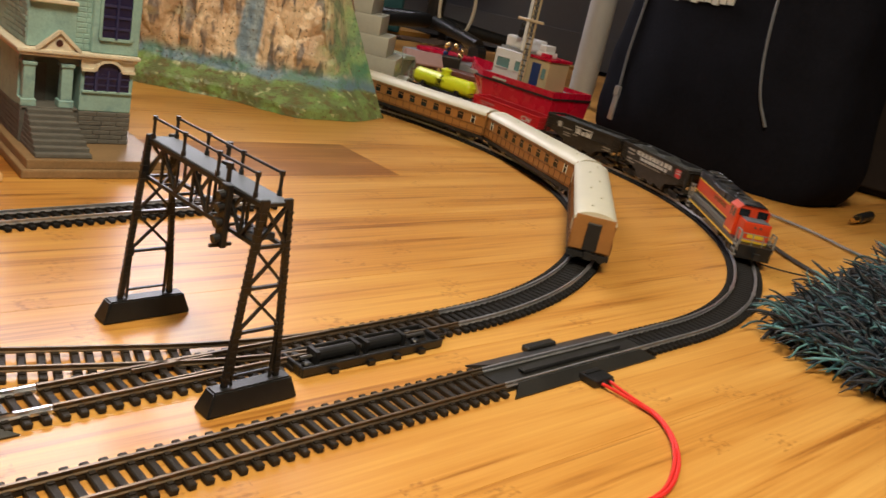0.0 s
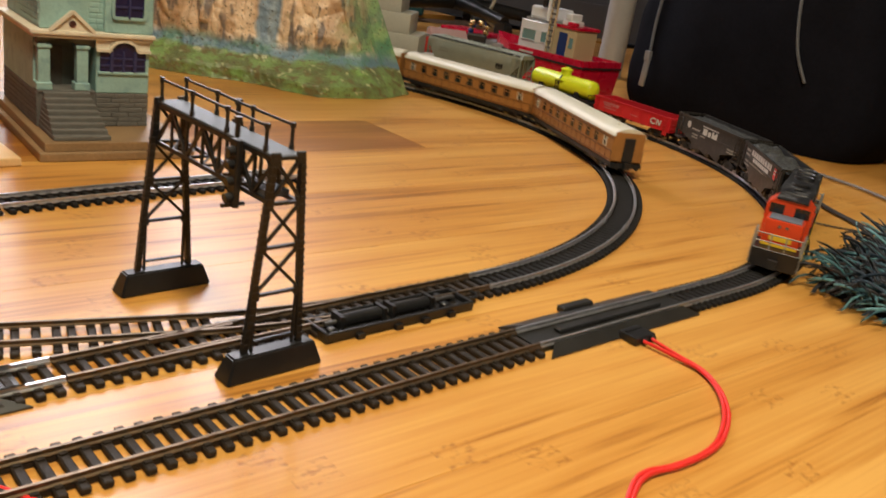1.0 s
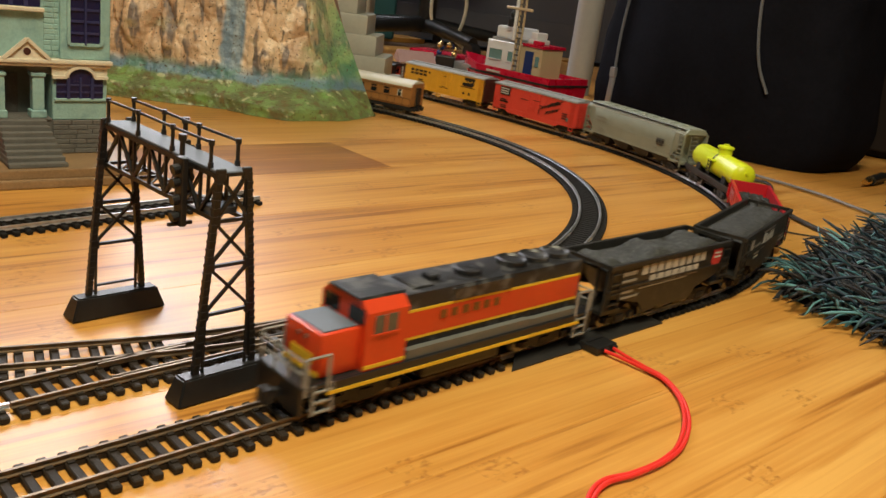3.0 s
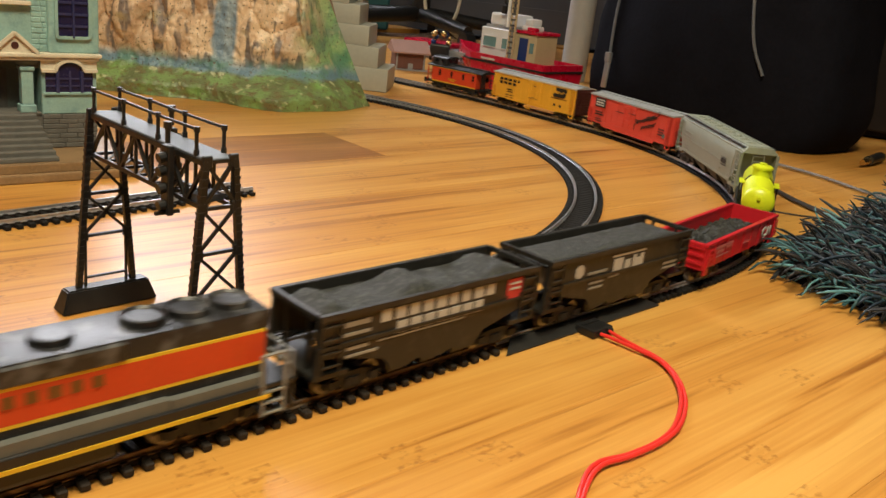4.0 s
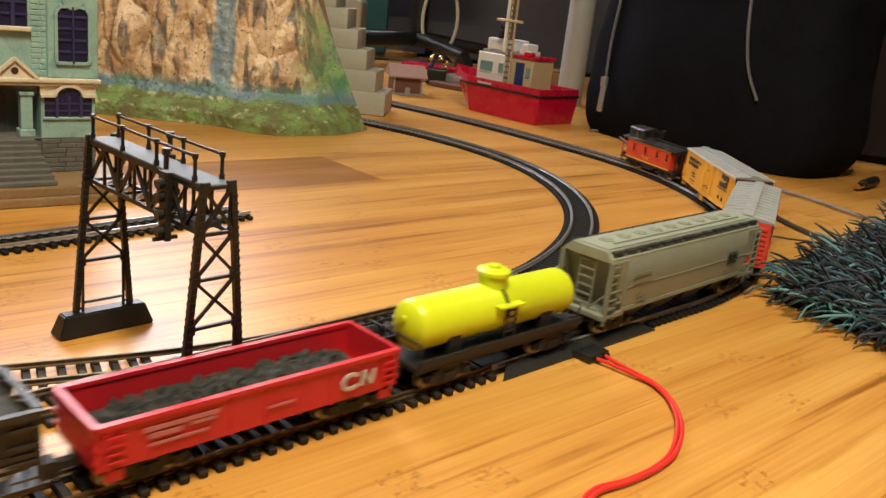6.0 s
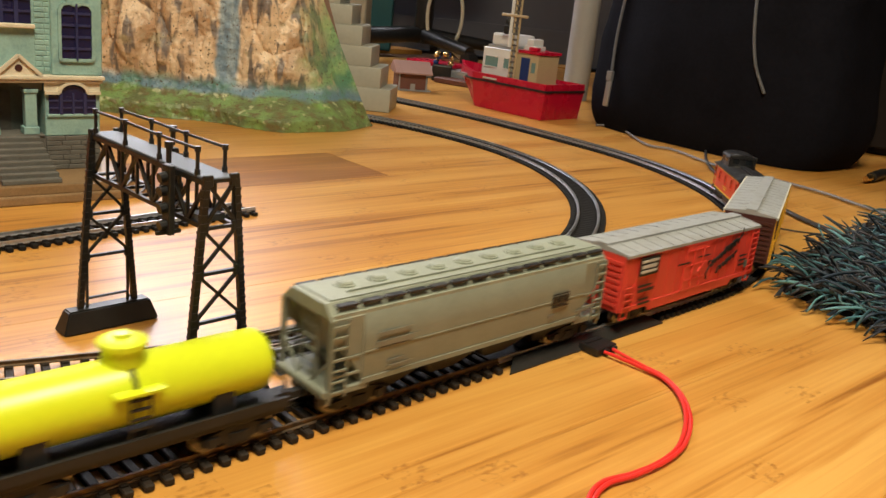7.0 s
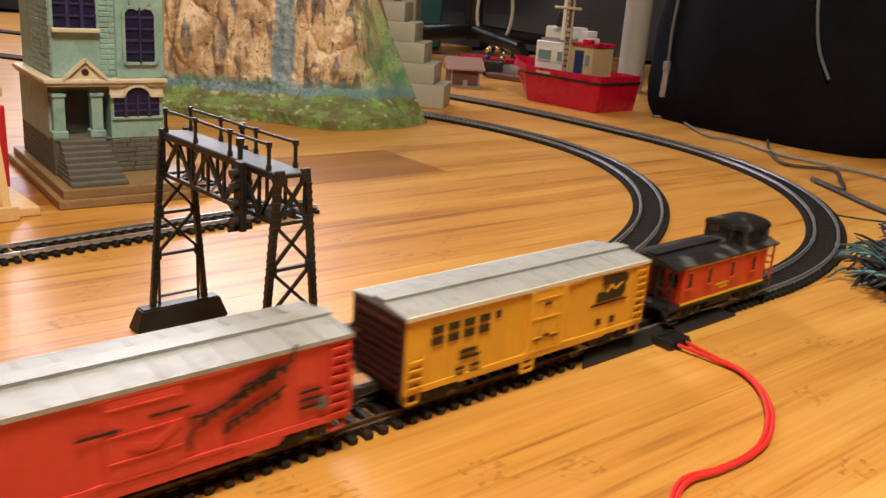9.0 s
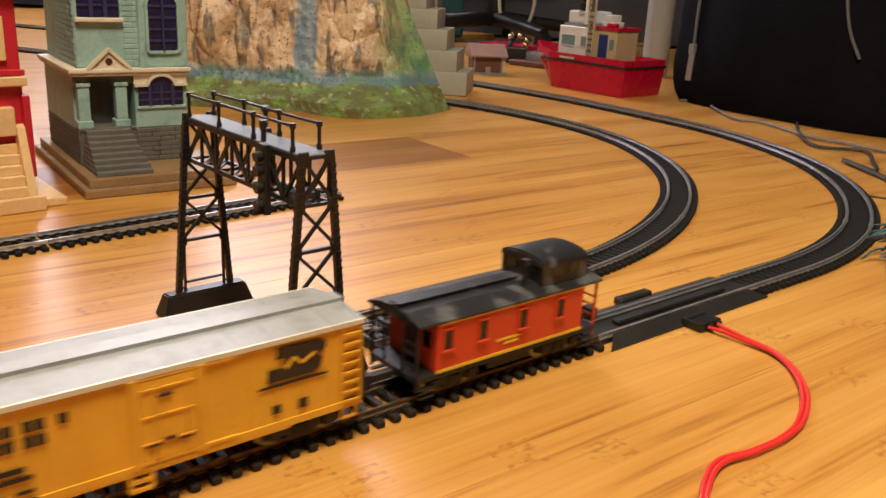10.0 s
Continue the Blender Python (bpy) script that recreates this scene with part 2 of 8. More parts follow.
# ---- mesh helpers ----
def part(name, bm, material, parent=None, label="", smooth=False):
    me = bpy.data.meshes.new(name)
    bm.to_mesh(me)
    bm.free()
    for m in material if isinstance(material, (list, tuple)) else [material]:
        me.materials.append(m)
    if smooth:
        me.polygons.foreach_set("use_smooth", [True] * len(me.polygons))
        me.set_sharp_from_angle(angle=radians(40))
    ob = new(name, me)
    if parent:
        ob.parent = parent
    if label:
        tagged(ob, label)
    return ob


def empty(name, label, category, group="", kind=""):
    return tagged(new(name), label, category, group, kind)


def box(bm, x0, x1, y0, y1, z0, z1, m=None, mi=0):
    vs = [bm.verts.new((x, y, z)) for z in (z0, z1) for y in (y0, y1) for x in (x0, x1)]
    if m is not None:
        for v in vs:
            v.co = m @ v.co
    for f in ((0, 2, 3, 1), (4, 5, 7, 6), (0, 1, 5, 4), (2, 6, 7, 3), (0, 4, 6, 2), (1, 3, 7, 5)):
        bm.faces.new([vs[i] for i in f]).material_index = mi
    return bm


def soft_box(x0, x1, y0, y1, z0, z1, r=0.001, seg=2, m=None):
    bm = box(bmesh.new(), x0, x1, y0, y1, z0, z1)
    bmesh.ops.bevel(bm, geom=bm.edges[:], offset=r, segments=seg, affect="EDGES", profile=0.6)
    if m is not None:
        bm.transform(m)
    return bm


def rod(bm, p, q, r, seg=6, r2=None, caps=True):
    p, q = Vector(p), Vector(q)
    d = (q - p).normalized()
    u = d.orthogonal().normalized()
    w = d.cross(u)
    rings = []
    for c, rad in ((p, r), (q, r if r2 is None else r2)):
        rings.append([bm.verts.new(c + (u * math.cos(a) + w * math.sin(a)) * rad) for a in (2 * math.pi * (i + 0.5) / seg for i in range(seg))])
    for i in range(seg):
        j = (i + 1) % seg
        bm.faces.new((rings[0][i], rings[0][j], rings[1][j], rings[1][i]))
    if caps:
        bm.faces.new(rings[0][::-1])
        bm.faces.new(rings[1])
    return bm


def bar(bm, p, q, w, h=None):
    """A square bar from p to q, w across and h deep."""
    p, q = Vector(p), Vector(q)
    d = (q - p).normalized()
    up = Vector((0, 0, 1)) if abs(d.z) < 0.95 else Vector((1, 0, 0))
    s = d.cross(up).normalized() * w / 2
    t = s.cross(d).normalized() * (h or w) / 2
    vs = [bm.verts.new(c + a * s + b * t) for c in (p, q) for a, b in ((-1, -1), (1, -1), (1, 1), (-1, 1))]
    for f in ((3, 2, 1, 0), (4, 5, 6, 7), (0, 1, 5, 4), (1, 2, 6, 5), (2, 3, 7, 6), (3, 0, 4, 7)):
        bm.faces.new([vs[i] for i in f])
    return bm


def tube(bm, pts, r, seg=8, r_end=None):
    """A round tube along a smooth line of points."""
    pts = [Vector(p) for p in pts]
    rings = []
    n = len(pts)
    for i, p in enumerate(pts):
        d = (pts[min(i + 1, n - 1)] - pts[max(i - 1, 0)]).normalized()
        up = Vector((0, 0, 1)) if abs(d.z) < 0.9 else Vector((0, 1, 0))
        s = d.cross(up).normalized()
        t = s.cross(d)
        rad = r if r_end is None else r + (r_end - r) * i / (n - 1)
        rings.append([bm.verts.new(p + (s * math.cos(a) + t * math.sin(a)) * rad) for a in (2 * math.pi * k / seg for k in range(seg))])
    for a, b in zip(rings, rings[1:]):
        for k in range(seg):
            j = (k + 1) % seg
            bm.faces.new((a[k], a[j], b[j], b[k]))
    bm.faces.new(rings[0][::-1])
    bm.faces.new(rings[-1])
    return bm


def spline(ctrl, per=10):
    """Catmull-Rom through the control points."""
    c = [Vector(p) for p in ctrl]
    c = [2 * c[0] - c[1]] + c + [2 * c[-1] - c[-2]]
    out = []
    for i in range(1, len(c) - 2):
        a, b, d, e = c[i - 1:i + 3]
        for k in range(per):
            t = k / per
            out.append(0.5 * (2 * b + (d - a) * t + (2 * a - 5 * b + 4 * d - e) * t * t + (3 * b - a - 3 * d + e) * t ** 3))
    return out + [c[-2]]


def extrude_profile(bm, prof, x0, x1, axis="x"):
    """A closed outline in (y, z) drawn out along x, or in (x, z) along y."""
    put = (lambda a, b, c: (c, a, b)) if axis == "x" else (lambda a, b, c: (a, c, b))
    r0 = [bm.verts.new(put(a, b, x0)) for a, b in prof]
    r1 = [bm.verts.new(put(a, b, x1)) for a, b in prof]
    n = len(prof)
    for i in range(n):
        j = (i + 1) % n
        bm.faces.new((r0[i], r0[j], r1[j], r1[i]))
    bm.faces.new(r0[::-1])
    bm.faces.new(r1)
    bmesh.ops.recalc_face_normals(bm, faces=bm.faces[:])
    return bm


def lathe(prof, seg=20):
    """Turns (radius, z) round z."""
    bm = bmesh.new()
    rings = [[bm.verts.new((r * math.cos(a), r * math.sin(a), z)) for a in (2 * math.pi * k / seg for k in range(seg))] for r, z in prof]
    for a, b in zip(rings, rings[1:]):
        for k in range(seg):
            j = (k + 1) % seg
            bm.faces.new((a[k], a[j], b[j], b[k]))
    bm.faces.new(rings[0][::-1])
    bm.faces.new(rings[-1])
    return bm


# ---- the room ----
def wall(name, x0, x1, y0, y1, z0, z1, material, label):
    return tagged(part(name, box(bmesh.new(), x0, x1, y0, y1, z0, z1), material), label, "wall", kind="structure")


def room():
    # far wall with a window opening, butted from four pieces in one mesh
    bm = bmesh.new()
    wx0, wx1, wz0, wz1 = -1.70, -0.60, 0.60, 2.30
    X0, X1, Y0, Y1, Z = -3.6, 2.4, -2.6, 2.6, 2.6
    box(bm, X0, wx0, Y1, Y1 + 0.12, 0, Z)
    box(bm, wx1, X1, Y1, Y1 + 0.12, 0, Z)
    box(bm, wx0, wx1, Y1, Y1 + 0.12, 0, wz0)
    box(bm, wx0, wx1, Y1, Y1 + 0.12, wz1, Z)
    tagged(part("wall_north", bm, M["wall"]), "dark grey painted wall with a window opening", "wall", kind="structure")
    wall("wall_south", X0, X1, Y0 - 0.12, Y0, 0, Z, M["wall"], "plain dark grey painted wall")
    wall("wall_east", X1, X1 + 0.12, Y0 - 0.12, Y1 + 0.12, 0, Z, M["wall"], "plain dark grey painted wall")
    wall("wall_west", X0 - 0.12, X0, Y0 - 0.12, Y1 + 0.12, 0, Z, M["wall"], "plain dark grey painted wall")
    tagged(part("ceiling", box(bmesh.new(), X0 - 0.12, X1 + 0.12, Y0 - 0.12, Y1 + 0.12, Z, Z + 0.1), M["ceiling"]), "plain off-white ceiling", "ceiling", kind="structure")
    win = tagged(new("window_1"), "white framed window with bright daylight behind", "window", kind="structure")
    for a, b, c, d in ((wx0, wx0 + 0.05, wz0, wz1), (wx1 - 0.05, wx1, wz0, wz1), (wx0 + 0.05, wx1 - 0.05, wz0, wz0 + 0.05), (wx0 + 0.05, wx1 - 0.05, wz1 - 0.05, wz1), (-1.165, -1.135, wz0 + 0.05, wz1 - 0.05)):
        part("window_frame", box(bmesh.new(), a, b, Y1 + 0.02, Y1 + 0.07, c, d), M["white_paint"], win)
    sky = bpy.data.materials.new("daylight_outside")
    sky.use_nodes = True
    nt = sky.node_tree
    em = nt.nodes.new("ShaderNodeEmission")
    em.inputs[0].default_value, em.inputs[1].default_value = (1.0, 0.90, 0.97, 1), 5.0
    nt.links.new(em.outputs[0], nt.nodes["Material Output"].inputs["Surface"])
    tagged(part("backdrop", box(bmesh.new(), wx0 - 0.2, wx1 + 0.2, Y1 + 0.2, Y1 + 0.21, wz0 - 0.2, wz1 + 0.2), sky), "bright overcast daylight outside the window", "sky", kind="structure")
    tagged(part("baseboard", box(bmesh.new(), X0, X1, Y1 - 0.015, Y1 - 0.002, 0, 0.09), M["wall"]), "low painted baseboard along the wall", "baseboard", kind="structure")
    lamp = empty("ceiling_lamp", "round ceiling lamp giving warm light", "lamp")
    lamp.matrix_world = pose(0.10, 0.05, 1.24)
    bm = bmesh.new()
    rod(bm, (0, 0, 0.088), (0, 0, 1.36), 0.006, 10)
    part("stem", bm, M["white_paint"], lamp)
    part("lamp_base", lathe([(0.31, 0.0), (0.30, 0.06), (0.10, 0.0885)], 32), M["white_paint"], lamp)


def floor():
    slab = tagged(part("floor", box(bmesh.new(), -3.72, 2.52, -2.72, 2.72, -0.08, -0.012), M["sub"]), "honey-coloured varnished bamboo plank floor", "floor", kind="structure")
    W, LEN = 0.1050, 0.92
    bm = soft_box(0.00003, LEN - 0.00003, 0.00003, W - 0.00003, -0.0118, 0, 0.00022, 1)
    mesh = None
    base = pose(-0.0338, 0.8716, 0, 0, 0, 46.0)
    rng = random.Random(4)
    for j in range(-34, 36):
        shift = rng.random() * LEN
        if -7 <= j <= 0:
            shift = LEN if j == 0 else 0.57 + 0.02 * (j % 3)
        for i in range(-6, 6):
            m = base @ pose(i * LEN - shift, j * W, 0)
            c = m @ Vector((LEN / 2, W / 2, 0))
            if not (-3.4 < c.x < 2.2 and -2.4 < c.y < 2.4):
                continue
            if mesh is None:
                p = part("plank", bm, M["bamboo"], slab)
                mesh = p.data
            else:
                p = new("plank", mesh)
                p.parent = slab
            p.matrix_basis = m
            if i == 0 and j == 0:     # one darker plank
                p.data = mesh.copy()
                p.data.materials[0] = M["bamboo_dark"]


# ---- track ----
class Line:
    """A centreline: straight up to its tangent point (s = 0), then arcs of 0.15 m, then a gentle tail."""

    def __init__(self, angle, off, s0, bends, tail, step=0.15, length=3.6, back=2.2):
        a = radians(angle)
        d = Vector((math.cos(a), math.sin(a)))
        n = Vector((-d.y, d.x))
        self.d, self.a0, self.t0 = d, a, d * s0 + n * off
        self.ds, self.pts, self.angs = 0.0025, [], []
        p = self.t0.copy()
        for i in range(int(length / self.ds)):
            k = bends[int(i * self.ds / step)] if i * self.ds < step * len(bends) else tail
            self.pts.append(p.copy())
            self.angs.append(a)
            p = p + self.ds * Vector((math.cos(a + k * self.ds / 2), math.sin(a + k * self.ds / 2)))
            a += k * self.ds

    def at(self, s):
        """Place and heading (radians) at s."""
        if s <= 0:
            return self.t0 + self.d * s, self.a0
        i = min(int(s / self.ds), len(self.pts) - 2)
        f = min(s / self.ds - i, 1.0)
        return self.pts[i].lerp(self.pts[i + 1], f), self.angs[i] + (self.angs[i + 1] - self.angs[i]) * f


OUTER = Line(47.99, 0.2627, 0.585, [2.65, 2.27, 2.56, 2.38, 0.42, 1.2], 0.30)
INNER = Line(49.18, 0.3200, 0.4349, [2.29, 2.16, 2.52, 2.96, 2.25, 0.9], 0.12)
RAIL_TOP, TIE_TOP, HALF = 0.0056, 0.0030, 0.00865
RAIL_PROFILE = [(-0.0012, 0.0030), (0.0012, 0.0030), (0.0012, 0.0034), (0.0003, 0.0037), (0.0003, 0.0047), (0.0006, 0.0050), (0.0006, 0.0056), (-0.0006, 0.0056), (-0.0006, 0.0050), (-0.0003, 0.0047), (-0.0003, 0.0037), (-0.0012, 0.0034)]


def sweep(path):
    """The rail section along a list of (place, heading)."""
    bm = bmesh.new()
    last = None
    for p, a in path:
        n = Vector((-math.sin(a), math.cos(a)))
        ring = [bm.verts.new((p.x + n.x * u, p.y + n.y * u, z)) for u, z in RAIL_PROFILE]
        if last:
            for i in range(len(ring)):
                j = (i + 1) % len(ring)
                bm.faces.new((last[i], last[j], ring[j], ring[i]))
        else:
            bm.faces.new(ring[::-1])
        last = ring
    bm.faces.new(last)
    bmesh.ops.recalc_face_normals(bm, faces=bm.faces[:])
    return bm


def tie_mesh(length, width):
    bm = soft_box(-width / 2, width / 2, -length / 2, length / 2, 0.0002, TIE_TOP, 0.0005, 1)
    for y in (-HALF - 0.0022, -HALF + 0.0022, HALF - 0.0022, HALF + 0.0022):
        box(bm, -width * 0.36, width * 0.36, y - 0.0009, y + 0.0009, TIE_TOP - 0.0002, TIE_TOP + 0.0007)
    return bm


TIES = {}


def track(line, s0, s1, pitch, width, tie_mat, rail_mat, label, group, length=0.030, loose=False, web=True):
    th = empty("track_section", label, "model railway track", group)
    for side in (-1, 1):
        path = []
        n = max(2, int((s1 - s0) / 0.008))
        for i in range(n + 1):
            p, a = line.at(s0 + 0.0003 + (s1 - s0 - 0.0006) * i / n)
            path.append((p + Vector((-math.sin(a), math.cos(a))) * side * HALF, a))
        part("rail", sweep(path), rail_mat, th, smooth=True)
    key = (tie_mat.name, length, width)
    count = int(round((s1 - s0) / pitch))
    if loose:
        bm = bmesh.new()
        for i in range(count):
            p, a = line.at(s0 + (i + 0.5) * (s1 - s0) / count)
            box(bm, -width / 2, width / 2, -length / 2, length / 2, 0.0002, TIE_TOP, pose(p.x, p.y, 0, 0, 0, math.degrees(a)))
        tagged(part("sleepers", bm, tie_mat, th), kind="stuff")
    else:
        for i in range(count):
            p, a = line.at(s0 + (i + 0.5) * (s1 - s0) / count)
            if key not in TIES:
                t = part("sleeper", tie_mesh(length, width), tie_mat, th)
                TIES[key] = t.data
            else:
                t = new("sleeper", TIES[key])
                t.parent = th
            t.matrix_basis = pose(p.x, p.y, 0, 0, 0, math.degrees(a))
    if web:
        bm = bmesh.new()
        for side in (-1, 1):
            for i in range(count - 1):
                p, a = line.at(s0 + (i + 1.0) * (s1 - s0) / count)
                box(bm, -pitch * 0.3, pitch * 0.3, side * HALF - 0.0011, side * HALF + 0.0011, 0.0004, 0.0024, pose(p.x, p.y, 0, 0, 0, math.degrees(a)))
        tagged(part("tie_web", bm, tie_mat, th), kind="stuff")
    # joiners at the far end of each rail
    bm = bmesh.new()
    p, a = line.at(s1 - 0.004)
    for side in (-1, 1):
        box(bm, -0.005, 0.0035, side * HALF - 0.0017, side * HALF + 0.0017, 0.0028, 0.0042, pose(p.x, p.y, 0, 0, 0, math.degrees(a)))
    part("rail_joiner", bm, rail_mat, th)
    return th


class Straight:
    def __init__(self, p, angle):
        self.p, self.a = Vector(p), radians(angle)

    def at(self, s):
        return self.p + Vector((math.cos(self.a), math.sin(self.a))) * s, self.a


class Branch:
    """Leaves the inner line towards the camera's side and bends away from it."""

    def __init__(self):
        p, a = INNER.at(-0.06)
        self.pts = [(p, a)]
        ds = 0.002
        s = 0
        while s < 0.8:
            k = 2.40 if s < 0.125 else 0.0
            a2 = a - k * ds
            p = p - ds * Vector((math.cos((a + a2) / 2), math.sin((a + a2) / 2)))
            a = a2
            self.pts.append((p, a))
            s += ds

    def at(self, s):
        return self.pts[max(0, min(int(-s / 0.002), len(self.pts) - 1))]


def tracks():
    brown = dict(pitch=0.0073, width=0.0036, tie_mat=M["tie_brown"], rail_mat=M["rail_brass"])
    black = dict(pitch=0.0062, width=0.0040, tie_mat=M["tie_black"], rail_mat=M["rail_steel"])
    g1, g2 = "outer loop of track", "inner loop of track"
    lb = "straight track section with brown sleepers and bronzed rails"
    lc = "curved track section with black sleepers and steel rails"
    track(OUTER, -2.1, -0.72, label=lb, group=g1, loose=True, **brown)
    track(OUTER, -0.72, -0.456, label=lb, group=g1, **brown)
    track(OUTER, -0.456, -0.1855, label=lb, group=g1, **brown)
    for a, b in ((-0.0525, 0.15), (0.15, 0.35), (0.35, 0.55), (0.55, 0.75), (0.75, 0.95), (0.95, 1.15)):
        track(OUTER, a, b, label=lc, group=g1, **black)
    track(OUTER, 1.15, 2.3, label=lc, group=g1, loose=True, **black)
    track(INNER, -1.6, -0.42, label=lb, group=g2, loose=True, **brown)
    track(INNER, -0.42, -0.235, label="straight track section with dark sleepers and shiny rails", group=g2, pitch=0.0073, width=0.0036, tie_mat=M["tie_brown"], rail_mat=M["rail_steel"])
    for a, b in ((0.0, 0.2), (0.2, 0.4), (0.4, 0.6), (0.6, 0.8), (0.8, 0.96)):
        track(INNER, a, b, label=lc, group=g2, **black)
    track(INNER, 0.96, 3.0, label=lc, group=g2, loose=True, **black)
    # turnout: the through road and its branch
    th = track(INNER, -0.235, 0.0, label="turnout with brown sleepers where two tracks part", group=g2, **brown)
    th.name = "turnout"
    br = Branch()
    for side in (-1, 1):
        path = []
        for i in range(60):
            p, a = br.at(-0.012 - 0.2 * i / 59)
            path.append((p + Vector((-math.sin(a), math.cos(a))) * side * HALF * 0.985, a))
        part("rail", sweep(path), M["rail_brass"], th, smooth=True)
    for i in range(27):
        s = -0.024 - 0.0073 * i
        p, a = br.at(s)
        q, b = INNER.at(-0.06 + s)
        gap = (p - q).length
        if gap < 0.012:
            continue
        t = new("sleeper", TIES[("sleeper_brown_plastic", 0.030, 0.0036)])
        t.parent = th
        t.matrix_basis = pose(p.x, p.y, -0.0003, 0, 0, math.degrees(a))
    bm = bmesh.new()
    p, a = INNER.at(-0.165)
    for side in (-1, 1):
        q0, q1 = INNER.at(-0.155)[0], INNER.at(-0.195)[0]
        n = Vector((-math.sin(a), math.cos(a))) * side * (HALF - 0.0022)
        bar(bm, (q0.x + n.x, q0.y + n.y, 0.0045), (q1.x + n.x, q1.y + n.y, 0.0045), 0.0009, 0.0022)
    part("check_rail", bm, M["rail_brass"], th)
    track(br, -0.42, -0.21, label="straight track section leading away from the turnout", group=g2, **brown)
    track(br, -0.78, -0.42, label="straight track section leading away from the turnout", group=g2, loose=True, **brown)
    sid = Straight((-0.1135, 0.6910), 52.6)
    track(sid, -0.21, 0.0, label="dead-end siding track with shiny rails", group="siding", pitch=0.0073, width=0.0036, tie_mat=M["tie_black"], rail_mat=M["rail_steel"])
    track(sid, -0.42, -0.21, label="dead-end siding track with shiny rails", group="siding", pitch=0.0073, width=0.0036, tie_mat=M["tie_black"], rail_mat=M["rail_steel"])
    track(sid, -0.9, -0.42, label="dead-end siding track with shiny rails", group="siding", loose=True, pitch=0.0073, width=0.0036, tie_mat=M["tie_black"], rail_mat=M["rail_steel"])


def rerailer(line, s0, s1, name, label, plug=True):
    th = empty(name, label, "track plate", "track plates")
    p, a = line.at((s0 + s1) / 2)
    th.matrix_world = pose(p.x, p.y, 0, 0, 0, math.degrees(a))
    h = (s1 - s0) / 2
    # side ramps, cut slantwise at the ends, and the raised middle
    for side in (-1, 1):
        bm = bmesh.new()
        e = 0.0205 if side > 0 else 0.0172
        pr = [(side * 0.0100, 0.0001), (side * e, 0.0001), (side * e, 0.0009), (side * 0.0104, 0.0048), (side * 0.0100, 0.0048)]
        extrude_profile(bm, pr, -h, h)
        for v in bm.verts:
            if abs(v.co.y) < 0.015:
                v.co.x *= 0.86
        part("ramp", bm, M["plate_grey"], th)
    bm = soft_box(-h * 0.66, h * 0.70, -0.0070, 0.0070, 0.0028, 0.0053, 0.0008, 1)
    for v in bm.verts:
        if abs(v.co.x) > h * 0.6:
            v.co.y *= 0.35
    part("centre_guide", bm, M["plate_grey"], th)
    bm = box(bmesh.new(), -h, h, -0.0098, 0.0098, 0.0002, 0.0026)
    part("bed", bm, M["plate_grey"], th)
    for side in (-1, 1):
        part("rail", sweep([(Vector((x, side * HALF)), 0.0) for x in (-h, 0, h)]), M["rail_steel"], th, smooth=True)
    if plug:
        part("lug", soft_box(-0.017, 0.009, 0.0180, 0.0240, 0.0002, 0.0040, 0.0008, 1), M["plate_grey"], th)
        part("socket", soft_box(-0.009, 0.009, -0.0196, -0.0166, 0.0002, 0.0024, 0.0006, 1), M["plate_grey"], th)
    return th


def wire(name, ctrl, r, material, label, twin=0.0):
    bm = bmesh.new()
    pts = spline(ctrl, 12)
    if twin:
        for k in (-1, 1):
            off = []
            for i, p in enumerate(pts):
                d = (pts[min(i + 1, len(pts) - 1)] - pts[max(i - 1, 0)]).normalized()
                w = twin * (1.2 + 0.35 * math.sin(i * 0.13 + 1)) + 0.0027 * math.exp(-i / 6.0)
                off.append(p + Vector((-d.y, d.x, 0)) * k * w)
            tube(bm, off, r, 8)
    else:
        tube(bm, pts, r, 8)
    return tagged(part(name, bm, material, smooth=True), label, "cable")


